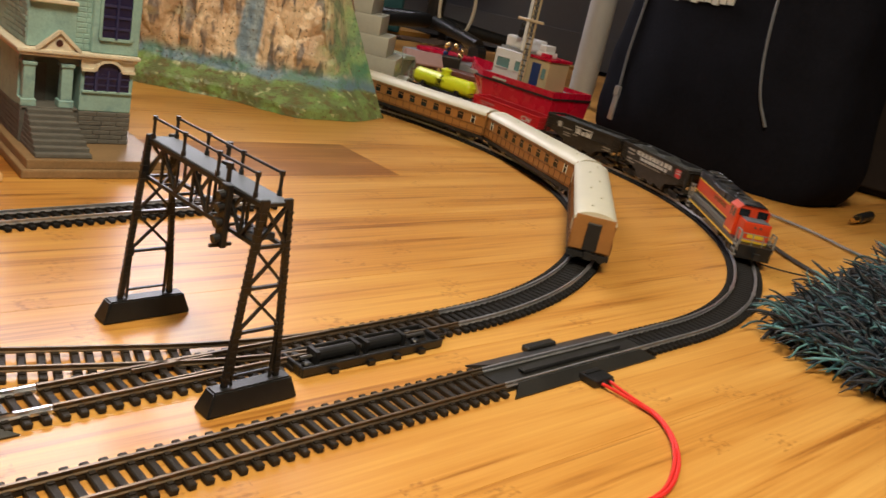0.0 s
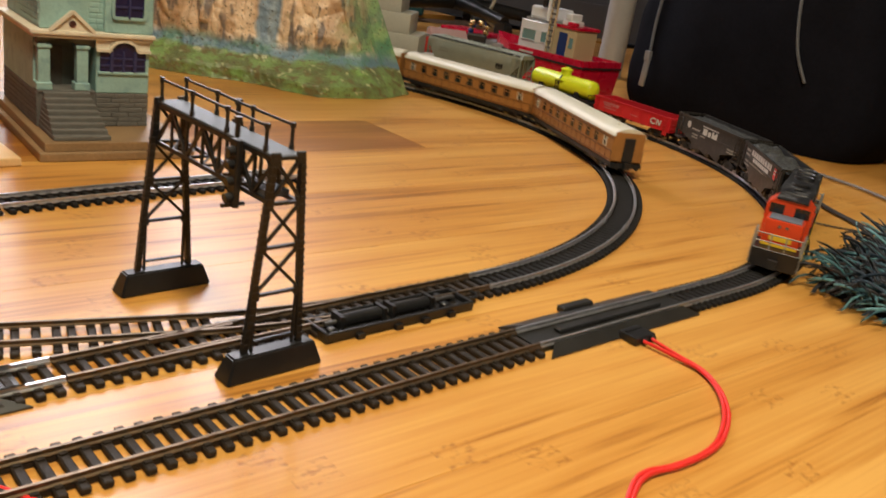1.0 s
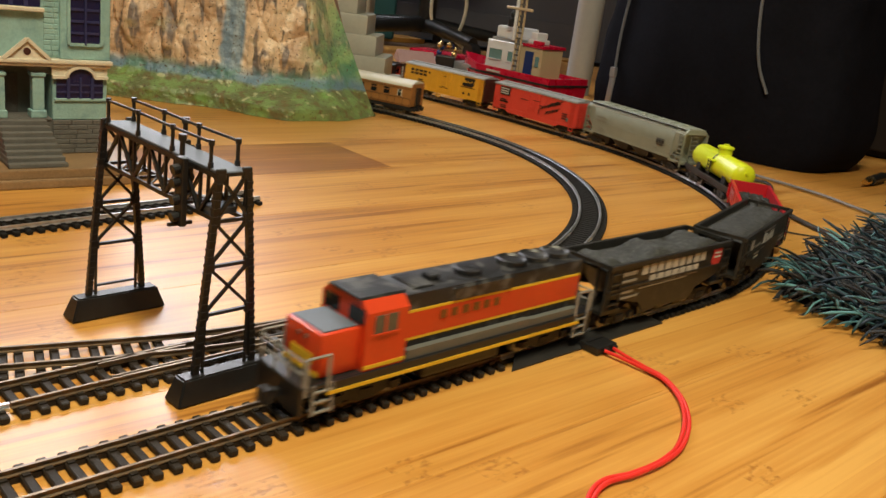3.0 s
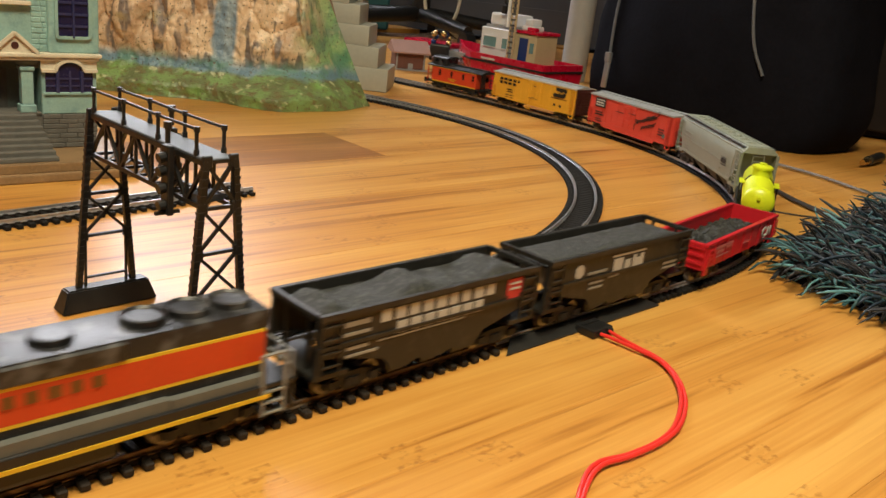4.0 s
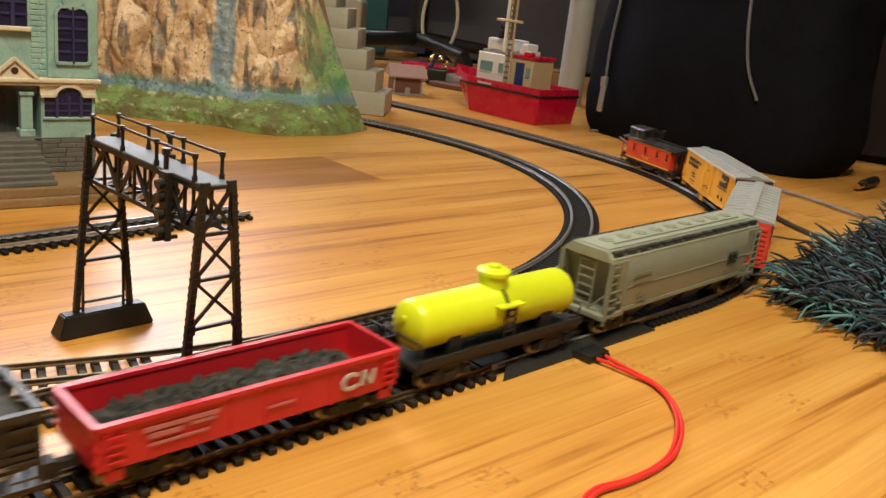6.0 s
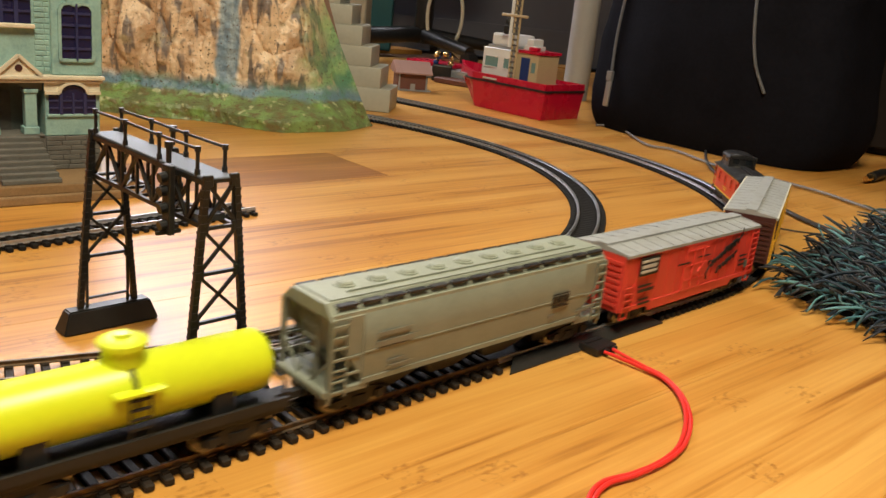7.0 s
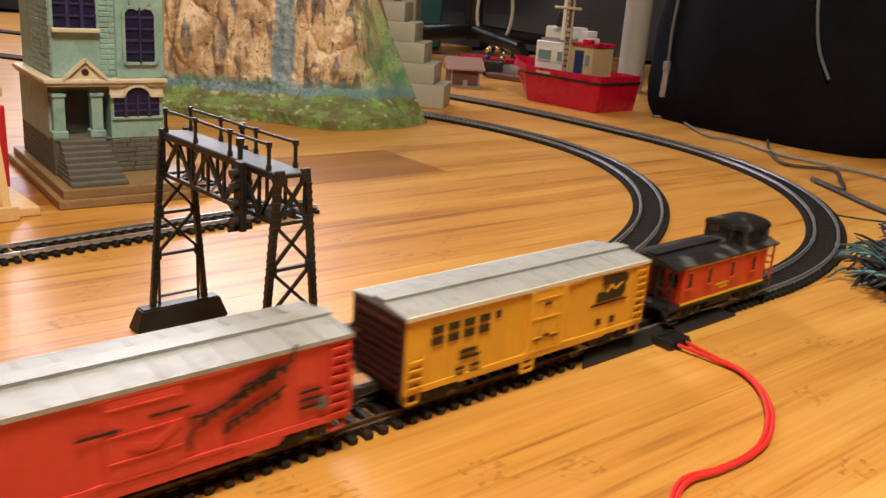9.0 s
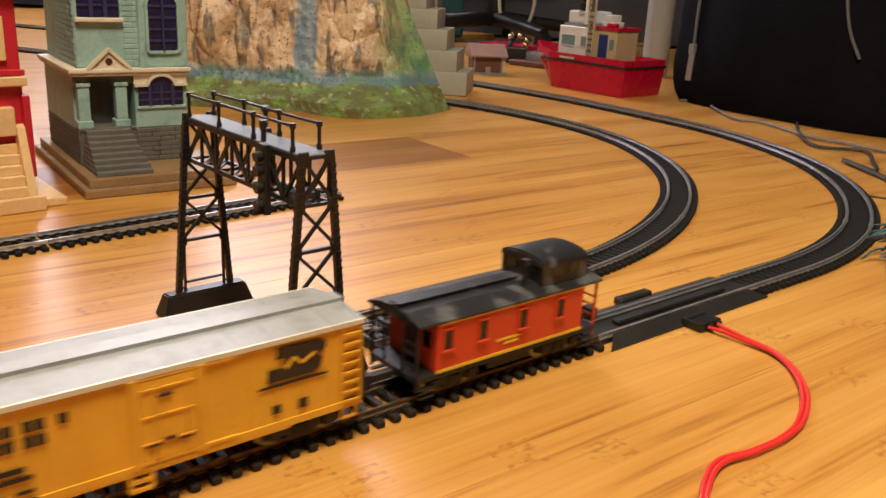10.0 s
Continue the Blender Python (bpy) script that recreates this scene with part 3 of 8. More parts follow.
def trackside():
    rerailer(OUTER, -0.1855, -0.0525, "rerailer_plate", "dark plastic power and rerailing plate clipped into the track")
    rerailer(INNER, -0.425, -0.250, "rerailer_plate", "dark plastic rerailing plate in the inner track", plug=False)
    # plug with the red twin lead
    pl = empty("power_plug", "small black plug with a red twin wire", "plug")
    pl.matrix_world = pose(0.1308, 0.5062, 0, 0, 0, 49)
    part("plug_body", soft_box(-0.0086, 0.0086, -0.0062, 0.0062, 0.0003, 0.0046, 0.0009, 2), M["black"], pl)
    part("contact_rib", soft_box(-0.0070, 0.0070, 0.0020, 0.0036, 0.0045, 0.0052, 0.0002, 1), M["black"], pl)
    for x in (-0.0018, 0.0052):
        part("cable_boot", soft_box(x - 0.0017, x + 0.0017, -0.0080, -0.0060, 0.0008, 0.0040, 0.0006, 2), M["black"], pl)
    wire("red_cable", [(0.1362, 0.5016, 0.0028), (0.1505, 0.4880, 0.0024), (0.1610, 0.4770, 0.0022), (0.1660, 0.4580, 0.0022), (0.1650, 0.4350, 0.0022), (0.1580, 0.4110, 0.0022), (0.1480, 0.3950, 0.0022), (0.1340, 0.3810, 0.0022), (0.1220, 0.3720, 0.0022), (0.1155, 0.3590, 0.0022), (0.1110, 0.3350, 0.0022), (0.110, 0.29, 0.0022), (0.12, 0.15, 0.0022)], 0.00100, M["red_wire"], "bright red twin-core wire lying on the floor", 0.0007)
    wire("red_cable", [(-0.115, 0.290, 0.002), (-0.0709, 0.2837, 0.002), (-0.0568, 0.2772, 0.002), (-0.045, 0.25, 0.002), (-0.04, 0.15, 0.002)], 0.00125, M["red_wire"], "bright red wire lying on the floor", 0.0012)
    wire("black_cable", [(0.329, 0.9904, 0.0035), (0.345, 0.9238, 0.003), (0.3567, 0.8748, 0.003), (0.3787, 0.8254, 0.003), (0.4227, 0.7598, 0.003), (0.55, 0.70, 0.003)], 0.0021, M["dark_wire"], "thick black cable lying on the floor beside the rug")
    wire("grey_cable", [(0.2049, 1.3694, 0.003), (0.2211, 1.3759, 0.003), (0.2399, 1.3643, 0.003), (0.2601, 1.2337, 0.003), (0.2927, 1.2127, 0.003), (0.3288, 1.1289, 0.003), (0.3698, 1.0901, 0.003), (0.421, 1.0309, 0.003), (0.4716, 0.9412, 0.003), (0.6, 0.85, 0.003)], 0.0017, M["grey_wire"], "grey cable winding along the floor in front of the bag")
    wire("black_cable", [(0.3405, 1.2462, 0.003), (0.3214, 1.1439, 0.003), (0.3211, 1.0659, 0.003), (0.3679, 1.0554, 0.003), (0.3588, 0.995, 0.003), (0.347, 0.9495, 0.003), (0.329, 0.9904, 0.0040)], 0.0018, M["dark_wire"], "black cable looping out from under the bag")
    wire("thin_wire", [(0.2911, 0.8514, 0.001), (0.334, 0.8365, 0.001), (0.3823, 0.8337, 0.001), (0.43, 0.80, 0.001)], 0.0007, M["dark_wire"], "thin dark wire running from the track to the rug")
    jk = empty("audio_plug", "black plug with a gold tip lying on the floor", "plug")
    jk.matrix_world = pose(0.5083, 1.1357, 0.0062, 0, 0, 52)
    bm = bmesh.new()
    rod(bm, (0, 0, 0), (0.022, 0, 0), 0.0035, 12, 0.0045)
    part("tip", bm, M["brass"], jk, "gold-plated tip", True)
    bm = bmesh.new()
    rod(bm, (0.022, 0, 0), (0.07, 0, 0.001), 0.0062, 14)
    part("body", bm, M["black"], jk, "", True)
    # switch machine beside the turnout
    sm = empty("switch_machine", "black plastic switch motor beside the turnout", "switch machine")
    sm.matrix_world = pose(0.0030, 0.4755, 0, 0, 0, 49)
    # an open tray: thin floor, raised rim, and the two coils with their plunger lying in it
    part("base_plate", soft_box(-0.049, 0.047, -0.0110, 0.0095, 0.0002, 0.0026, 0.0006, 1), M["black"], sm)
    for x0, x1, y0, y1 in ((-0.049, 0.047, -0.0112, -0.0092), (-0.049, 0.047, 0.0080, 0.0097), (-0.0492, -0.0472, -0.0090, 0.0079), (0.0450, 0.0472, -0.0090, 0.0079)):
        part("rim", soft_box(x0, x1, y0, y1, 0.0010, 0.0056, 0.0005, 1), M["black"], sm)
    for x0, x1 in ((-0.036, -0.010), (-0.004, 0.022)):
        bm = bmesh.new()
        rod(bm, (x0, -0.001, 0.0056), (x1, -0.001, 0.0056), 0.0033, 14)
        for x in (x0, x1):
            box(bm, x - 0.0012, x + 0.0012, -0.0052, 0.0032, 0.0022, 0.0094)
        part("coil", bm, M["black"], sm)
    bm = bmesh.new()
    rod(bm, (-0.044, -0.001, 0.0056), (0.040, -0.001, 0.0056), 0.0011, 8)
    part("plunger", bm, M["steel"], sm)
    for x, y in ((-0.043, -0.0055), (-0.043, 0.0045), (0.034, 0.0045), (0.030, -0.0055), (0.040, 0.000)):
        bm = lathe([(0.0024, 0.0), (0.0024, 0.0026), (0.0017, 0.0032), (0.0006, 0.0032)], 12)
        bm.transform(pose(x, y, 0.0024))
        part("screw_head", bm, M["black"], sm)
    bm = bmesh.new()
    for x in (-0.030, 0.0, 0.026):
        bar(bm, (x, 0.0052, 0.0030), (x + 0.016, 0.0064, 0.0030), 0.0014, 0.0014)
    tagged(part("lead", bm, M["dull_black"], sm), kind="stuff")
    tube(bm := bmesh.new(), [(0.046 + 0.0062 * (1 - math.cos(a)), 0.0048 * math.sin(a), 0.0040) for a in (2 * math.pi * k / 16 for k in range(17))], 0.0009, 6)
    part("lever", bm, M["black"], sm, "thin ring-shaped hand lever")
    for x in (-0.030, -0.006, 0.012, 0.030):
        part("terminal", box(bmesh.new(), x - 0.0022, x + 0.0022, -0.0134, -0.0110, 0.0004, 0.0030), M["black"], sm)


# ---- signal gantry ----
def gantry():
    g = empty("signal_gantry", "black plastic signal bridge with lattice towers and a grey walkway", "signal gantry")
    near, far = Vector((-0.0380, 0.3992)), Vector((-0.1130, 0.4605))
    ax = (far - near).normalized()
    g.matrix_world = Matrix(((ax.y, ax.x, 0, near.x), (-ax.x, ax.y, 0, near.y), (0, 0, 1, 0), (0, 0, 0, 1))) @ Matrix.Scale(0.89, 4)
    span = (far - near).length / 0.89         # y runs along the bridge, x along the track
    TOP, LOW = 0.1062, 0.0850
    for y in (0.0, span):
        tw = part("tower", bmesh.new(), M["black"], g)
        bm = bmesh.new()
        lo = [(-0.0268, -0.0068), (0.0268, -0.0068), (0.0268, 0.0068), (-0.0268, 0.0068)]
        hi = [(-0.0226, -0.0042), (0.0226, -0.0042), (0.0226, 0.0042), (-0.0226, 0.0042)]
        v0 = [bm.verts.new((a, y + b, 0.0003)) for a, b in lo]
        v1 = [bm.verts.new((a, y + b, 0.0125)) for a, b in hi]
        for i in range(4):
            j = (i + 1) % 4
            bm.faces.new((v0[i], v0[j], v1[j], v1[i]))
        bm.faces.new(v1)
        bm.faces.new(v0[::-1])
        bmesh.ops.bevel(bm, geom=bm.edges[:], offset=0.0008, segments=2, affect="EDGES")
        part("foot", bm, M["black"], tw, "", True)

        def leg_x(z):
            return 0.0152 + (0.0072 - 0.0152) * (z - 0.012) / (0.108 - 0.012)

        for sx in (-1, 1):
            bm = bmesh.new()
            bar(bm, (sx * 0.0152, y, 0.012), (sx * 0.0072, y, 0.1065), 0.0024, 0.0030)
            for k in range(24):   # rivet plates down the outer flange
                z = 0.016 + k * 0.0037
                box(bm, sx * leg_x(z) - 0.0015, sx * leg_x(z) + 0.0015, y - 0.0016, y + 0.0016, z, z + 0.0014)
            part("leg", bm, M["black"], tw)
        for z in (0.0410, 0.0640, 0.0850, 0.1060):
            part("girt", bar(bmesh.new(), (-leg_x(z), y, z), (leg_x(z), y, z), 0.0016), M["black"], tw)
            for sx in (-1, 1):
                part("gusset", soft_box(sx * (leg_x(z) - 0.0008) - 0.0024, sx * (leg_x(z) - 0.0008) + 0.0024, y - 0.0011, y + 0.0011, z - 0.0028, z + 0.0028, 0.0005, 1), M["black"], tw)
        for z0, z1 in ((0.0410, 0.0640), (0.0640, 0.0850), (0.0850, 0.1060)):
            part("brace", bar(bmesh.new(), (-leg_x(z0), y, z0), (leg_x(z1), y, z1), 0.0014), M["black"], tw)
            part("brace", bar(bmesh.new(), (leg_x(z0), y, z0), (-leg_x(z1), y, z1), 0.0014), M["black"], tw)
        part("rung", bar(bmesh.new(), (-0.0108, y, 0.0175), (0.0108, y, 0.0175), 0.0012), M["black"], tw)
        for sx in (-1, 1):
            bm = bmesh.new()
            bar(bm, (sx * 0.0114, y, 0.012), (sx * 0.0112, y, 0.0410), 0.0012)
            bar(bm, (sx * 0.0112, y, 0.0145), (sx * leg_x(0.0145), y, 0.0145), 0.0010)
            part("ladder_stile", bm, M["black"], tw)
    # bridge: two side trusses
    y0, y1 = 0.0005, span - 0.0005
    for sx in (-1, 1):
        bm = bmesh.new()
        x = sx * 0.0068
        bar(bm, (x, y0, TOP - 0.0012), (x, y1, TOP - 0.0012), 0.0020, 0.0022)
        bar(bm, (x, y0, LOW), (x, y1, LOW), 0.0018, 0.0020)
        n = 7
        for i in range(n + 1):
            y = y0 + (y1 - y0) * i / n
            bar(bm, (x, y, LOW), (x, y, TOP - 0.001), 0.0013)
            if i < n:
                y2 = y0 + (y1 - y0) * (i + 1) / n
                a, b = (LOW, TOP - 0.001) if i % 2 else (TOP - 0.001, LOW)
                bar(bm, (x, y, a), (x, y2, b), 0.0015)
        part("truss", bm, M["black"], g)
    bm = bmesh.new()
    for i in range(8):
        y = y0 + (y1 - y0) * i / 7
        bar(bm, (-0.0068, y, LOW), (0.0068, y, LOW), 0.0014)
        if i < 7:
            bar(bm, (-0.0068, y, LOW), (0.0068, y + (y1 - y0) / 7, LOW), 0.0010)
    part("floor_beam", bm, M["black"], g)
    part("walkway", soft_box(-0.0074, 0.0074, y0 - 0.001, y1 + 0.001, TOP - 0.0002, TOP + 0.0012, 0.0004, 1), M["grey_deck"], g, "smooth grey walkway plate")
    for sx in (-1, 1):
        hr = part("handrail", bmesh.new(), M["black"], g)
        bm = bmesh.new()
        xx = sx * 0.0068
        ys = [y0 + 0.0078, span * 0.38, span * 0.68, y1 - 0.003]
        tube(bm, [(xx, y, TOP + 0.0125 - 0.0003 * (i % 2)) for i, y in enumerate(ys)], 0.0007, 6)
        part("top_bar", bm, M["black"], hr)
        for y in ys:
            bm = bmesh.new()
            rod(bm, (xx, y, TOP), (xx, y, TOP + 0.0130), 0.0009, 6)
            rod(bm, (xx, y, TOP + 0.0112), (xx, y, TOP + 0.0136), 0.0014, 6)
            rod(bm, (xx, y, TOP + 0.0010), (xx, y, TOP + 0.0036), 0.0013, 6)
            part("post", bm, M["black"], hr)
    # signal heads hung on the camera side of the bridge
    for y, x in ((0.026, -0.0105), (0.060, 0.0105)):
        hd = part("signal_head", soft_box(x - 0.0016, x + 0.0016, y - 0.0034, y + 0.0034, LOW - 0.009, TOP + 0.002, 0.0008, 2), M["black"], g)
        bm = bmesh.new()
        sg = -1 if x < 0 else 1
        for z in (LOW - 0.004, LOW + 0.004, LOW + 0.012, TOP - 0.003):
            rod(bm, (x, y, z), (x + sg * 0.0046, y, z - 0.0008), 0.0024, 10)
        part("lamp_hood", bm, M["black"], hd)
        bm = bmesh.new()
        rod(bm, (x, y, TOP + 0.003), (x, y, TOP + 0.0105), 0.0012, 8)
        rod(bm, (x, y, TOP + 0.0095), (x, y, TOP + 0.0125), 0.0019, 8)
        part("finial", bm, M["black"], hd)
        bm = bmesh.new()
        bar(bm, (x, y, LOW + 0.002), (0.0068 * sg, y, LOW + 0.002), 0.0016)
        bar(bm, (x, y, TOP - 0.004), (0.0068 * sg, y, TOP - 0.004), 0.0016)
        bar(bm, (x - 0.006, y, LOW - 0.008), (x + 0.006, y, LOW - 0.008), 0.0016)
        part("bracket", bm, M["black"], hd)
    bm = bmesh.new()
    box(bm, -0.0062, 0.0062, 0.006, 0.016, LOW + 0.001, LOW + 0.004)
    part("equipment_tray", bm, M["grey_deck"], g)


# ---- rolling stock: x runs forward, y to the left, z up from the floor ----
def mirror_letters(car, name, blocks, y, material, label=""):
    """Flat lettering blocks (x from the front, width, z, height), on both sides; x counts from the reader's left."""
    for sy in (1, -1):
        for x, w, z, h in blocks:
            a, b = -sy * x, -sy * (x + w)
            part(name, box(bmesh.new(), min(a, b), max(a, b), sy * y if sy > 0 else sy * (y + 0.0003), sy * (y + 0.0003) if sy > 0 else sy * y, z, z + h), material, car, label)


def word(x, z, letters, w, h, gap, seed=0, thick=0.28):
    """A row of plain letter-sized blocks."""
    rng = random.Random(seed)
    return [(x + i * (w + gap), w * rng.uniform(0.8, 1.0), z, h) for i in range(letters)]


WHEEL = None
TRUCKS = []
WHEELSETS = []


def truck(car, x, base=0.0215, axles=2):
    """A swivelling truck: side frames, bolster and wheel sets."""
    global WHEEL
    tr = part("truck", bmesh.new(), M["dull_black"], car)
    bm = bmesh.new()
    for sy in (-1, 1):
        y = sy * 0.0122
        pr = [(-base / 2 - 0.004, 0.0095), (-base / 2 - 0.004, 0.0125), (-0.005, 0.0150), (0.005, 0.0150), (base / 2 + 0.004, 0.0125), (base / 2 + 0.004, 0.0095), (base / 2 - 0.004, 0.0095), (0.004, 0.0072), (-0.004, 0.0072), (-base / 2 + 0.004, 0.0095)]
        extrude_profile(bm, pr, y - 0.0011, y + 0.0011, "y")
        for s in (-0.0022, 0, 0.0022):
            rod(bm, (s, y + sy * 0.0012, 0.0088), (s, y + sy * 0.0012, 0.0125), 0.0011, 6)
        for s in (-base / 2, base / 2):
            box(bm, s - 0.0022, s + 0.0022, y + min(sy * 0.0022, 0), y + max(sy * 0.0022, 0), 0.0092, 0.0128)
    box(bm, -0.004, 0.004, -0.0120, 0.0120, 0.0100, 0.0148)
    part("side_frame", bm, M["dull_black"], tr)
    for i in range(axles):
        s = -base / 2 + base * i / (axles - 1)
        if WHEEL is None:
            bm = bmesh.new()
            rod(bm, (0, -0.0110, 0), (0, 0.0110, 0), 0.0009, 8)
            for sy in (-1, 1):
                rod(bm, (0, sy * 0.0072, 0), (0, sy * 0.0078, 0), 0.0060, 20)
                rod(bm, (0, sy * 0.0078, 0), (0, sy * 0.0100, 0), 0.0052, 20)
            w = part("wheelset", bm, M["steel"], tr)
            WHEEL = w.data
        else:
            w = new("wheelset", WHEEL)
            w.parent = tr
        w.matrix_basis = pose(s, 0, RAIL_TOP + 0.0052)
        WHEELSETS.append((car, w, s))
    tr.matrix_basis = pose(x, 0, 0)
    return tr


def couplers(car, half, z=0.0135):
    for sx in (-1, 1):
        bm = bmesh.new()
        bar(bm, (sx * (half - 0.016), 0, z), (sx * (half - 0.003), 0, z), 0.0034, 0.0030)
        box(bm, min(sx * (half - 0.004), sx * half), max(sx * (half - 0.004), sx * half), -0.0030, 0.0030, z - 0.0030, z + 0.0030)
        part("coupler", bm, M["dull_black"], car)


def underframe(car, half, z=0.0165, w=0.010):
    bm = box(bmesh.new(), -half, half, -w / 2, w / 2, 0.0135, z)
    for x in (-half * 0.3, 0.0, half * 0.3):
        box(bm, x - 0.0015, x + 0.0015, -0.0140, 0.0140, z - 0.002, z)
    part("underframe", bm, M["dull_black"], car)


def ladder(car, x, y, z0, z1, rungs, w, material, side="y"):
    bm = bmesh.new()
    if side == "y":
        s = 0.0011 if y > 0 else -0.0011
        for k in (-w / 2, w / 2):
            bar(bm, (x + k, y + s, z0), (x + k, y + s, z1), 0.0007)
        for i in range(rungs):
            z = z0 + (z1 - z0) * (i + 0.5) / rungs
            bar(bm, (x - w / 2, y + s, z), (x + w / 2, y + s, z), 0.0008)
    else:
        s = 0.0011 if x > 0 else -0.0011
        for k in (-w / 2, w / 2):
            bar(bm, (x + s, y + k, z0), (x + s, y + k, z1), 0.0007)
        for i in range(rungs):
            z = z0 + (z1 - z0) * (i + 0.5) / rungs
            bar(bm, (x + s, y - w / 2, z), (x + s, y + w / 2, z), 0.0008)
    part("ladder", bm, material, car)


def rolling(name, label, category, length, truck_at, base=0.0215, axles=2, swivel=True):
    car = empty(name, label, category, "freight train" if name not in ("passenger_coach",) else "passenger train")
    tr = [truck(car, truck_at, base, axles), truck(car, -truck_at, base, axles)]
    couplers(car, length / 2)
    car["half"] = truck_at
    TRUCKS.append((car, tr, truck_at))
    return car


def coal_hopper(length, shape, letters, label):
    car = rolling("hopper_car", label, "freight car", length, length / 2 - 0.0265)
    h = length / 2 - 0.0055
    w, z0, z1 = 0.0165, 0.0185, 0.0440
    # sides: a plate with a raised belt above the hoppers
    for sy in (-1, 1):
        bm = bmesh.new()
        pr = [(-h, z1), (-h, z0 + 0.0075), (-h + 0.012, z0 + 0.0055), (-h + 0.034, z0)]
        n = 3
        for i in range(n):
            a = -h + 0.034 + (2 * h - 0.068) * i / n
            b = -h + 0.034 + (2 * h - 0.068) * (i + 1) / n
            pr += [(a + (b - a) * 0.28, z0 - 0.0065), (a + (b - a) * 0.72, z0 - 0.0065), (b, z0 - 0.0045 if i < n - 1 else z0)]
        pr += [(h - 0.012, z0 + 0.0055), (h, z0 + 0.0075), (h, z1)]
        extrude_profile(bm, pr, sy * (w - 0.0012), sy * w, "y")
        bmesh.ops.triangulate(bm, faces=bm.faces[:])
        part("side", bm, M["car_black"], car)
        bm = bmesh.new()
        bar(bm, (-h, sy * (w + 0.0002), z1 - 0.0008), (h, sy * (w + 0.0002), z1 - 0.0008), 0.0022, 0.0024)
        bar(bm, (-h, sy * (w + 0.0003), z0 + 0.0115), (h, sy * (w + 0.0003), z0 + 0.0115), 0.0010, 0.0016)
        part("top_chord", bm, M["car_black"], car)
        for sx in (-1, 1):
            ladder(car, sx * (h - 0.006), sy * w, z0 + 0.001, z1 - 0.002, 4, 0.009, M["car_black"])
            bm = bmesh.new()
            bar(bm, (sx * (h - 0.0008), sy * (w - 0.001), 0.0165), (sx * (h - 0.0008), sy * (w - 0.001), z1), 0.0018)
            part("corner_post", bm, M["car_black"], car)
    # slope sheets and hopper chutes
    for sx in (-1, 1):
        bm = bmesh.new()
        bar(bm, (sx * (h - 0.0006), -w + 0.001, z1 - 0.0005), (sx * (h - 0.0006), w - 0.001, z1 - 0.0005), 0.0022, 0.0022)
        a = [bm.verts.new((sx * x, y, z)) for x, z in ((h - 0.002, z1 - 0.004), (h - 0.036, z0 - 0.003)) for y in (-w + 0.001, w - 0.001)]
        b = [bm.verts.new((sx * x, y, z)) for x, z in ((h - 0.003, z1 - 0.005), (h - 0.037, z0 - 0.004)) for y in (-w + 0.001, w - 0.001)]
        bm.faces.new((a[0], a[1], a[3], a[2]))
        bm.faces.new((b[2], b[3], b[1], b[0]))
        part("slope_sheet", bm, M["car_black"], car)
        bm = box(bmesh.new(), min(sx * (h - 0.016), sx * (h + 0.001)), max(sx * (h - 0.016), sx * (h + 0.001)), -w, w, 0.0165, 0.0185)
        part("end_sill", bm, M["car_black"], car)
        bm = bmesh.new()
        for y in (-0.008, 0.008):
            bar(bm, (sx * (h - 0.002), y, 0.018), (sx * (h - 0.002), y, z1), 0.0014)
        part("end_post", bm, M["car_black"], car)
    n = 3
    for i in range(n):
        a = -h + 0.036 + (2 * h - 0.072) * (i + 0.5) / n
        bm = bmesh.new()
        q = (2 * h - 0.072) / n / 2
        v0 = [bm.verts.new((a + sx * q, sy * (w - 0.002), z0)) for sx, sy in ((-1, -1), (1, -1), (1, 1), (-1, 1))]
        v1 = [bm.verts.new((a + sx * q * 0.42, sy * (w - 0.004), 0.0085)) for sx, sy in ((-1, -1), (1, -1), (1, 1), (-1, 1))]
        for k in range(4):
            m = (k + 1) % 4
            bm.faces.new((v0[k], v0[m], v1[m], v1[k]))
        bm.faces.new(v1[::-1])
        bm.faces.new(v0)
        bmesh.ops.recalc_face_normals(bm, faces=bm.faces[:])
        part("hopper_chute", bm, M["car_black"], car)
    bm = box(bmesh.new(), -length / 2 + 0.006, length / 2 - 0.006, -0.003, 0.003, 0.0125, 0.0165)
    part("centre_sill", bm, M["dull_black"], car)
    # coal load
    bm = bmesh.new()
    nx, ny = 60, 14
    grid = []
    for i in range(nx + 1):
        row = []
        for j in range(ny + 1):
            x = -h + 0.003 + (2 * h - 0.006) * i / nx
            y = (-1 + 2 * j / ny) * (w - 0.0014)
            edge = min(1, (1 - abs(-1 + 2 * j / ny)) * 3) * min(1, (h - abs(x)) / 0.012)
            z = z1 - 0.0042 + edge * shape(x / h) + 0.0011 * edge * noise.fractal(Vector((x * 130, y * 130, length * 50)), 1, 2, 4) + 0.0008 * noise.noise(Vector((x * 420, y * 420, 3)))
            row.append(bm.verts.new((x, y, z)))
        grid.append(row)
    for i in range(nx):
        for j in range(ny):
            bm.faces.new((grid[i][j], grid[i + 1][j], grid[i + 1][j + 1], grid[i][j + 1]))
    part("coal_load", bm, M["coal"], car, "heaped coal load", True)
    letters(car, h, w, z0, z1)
    return car


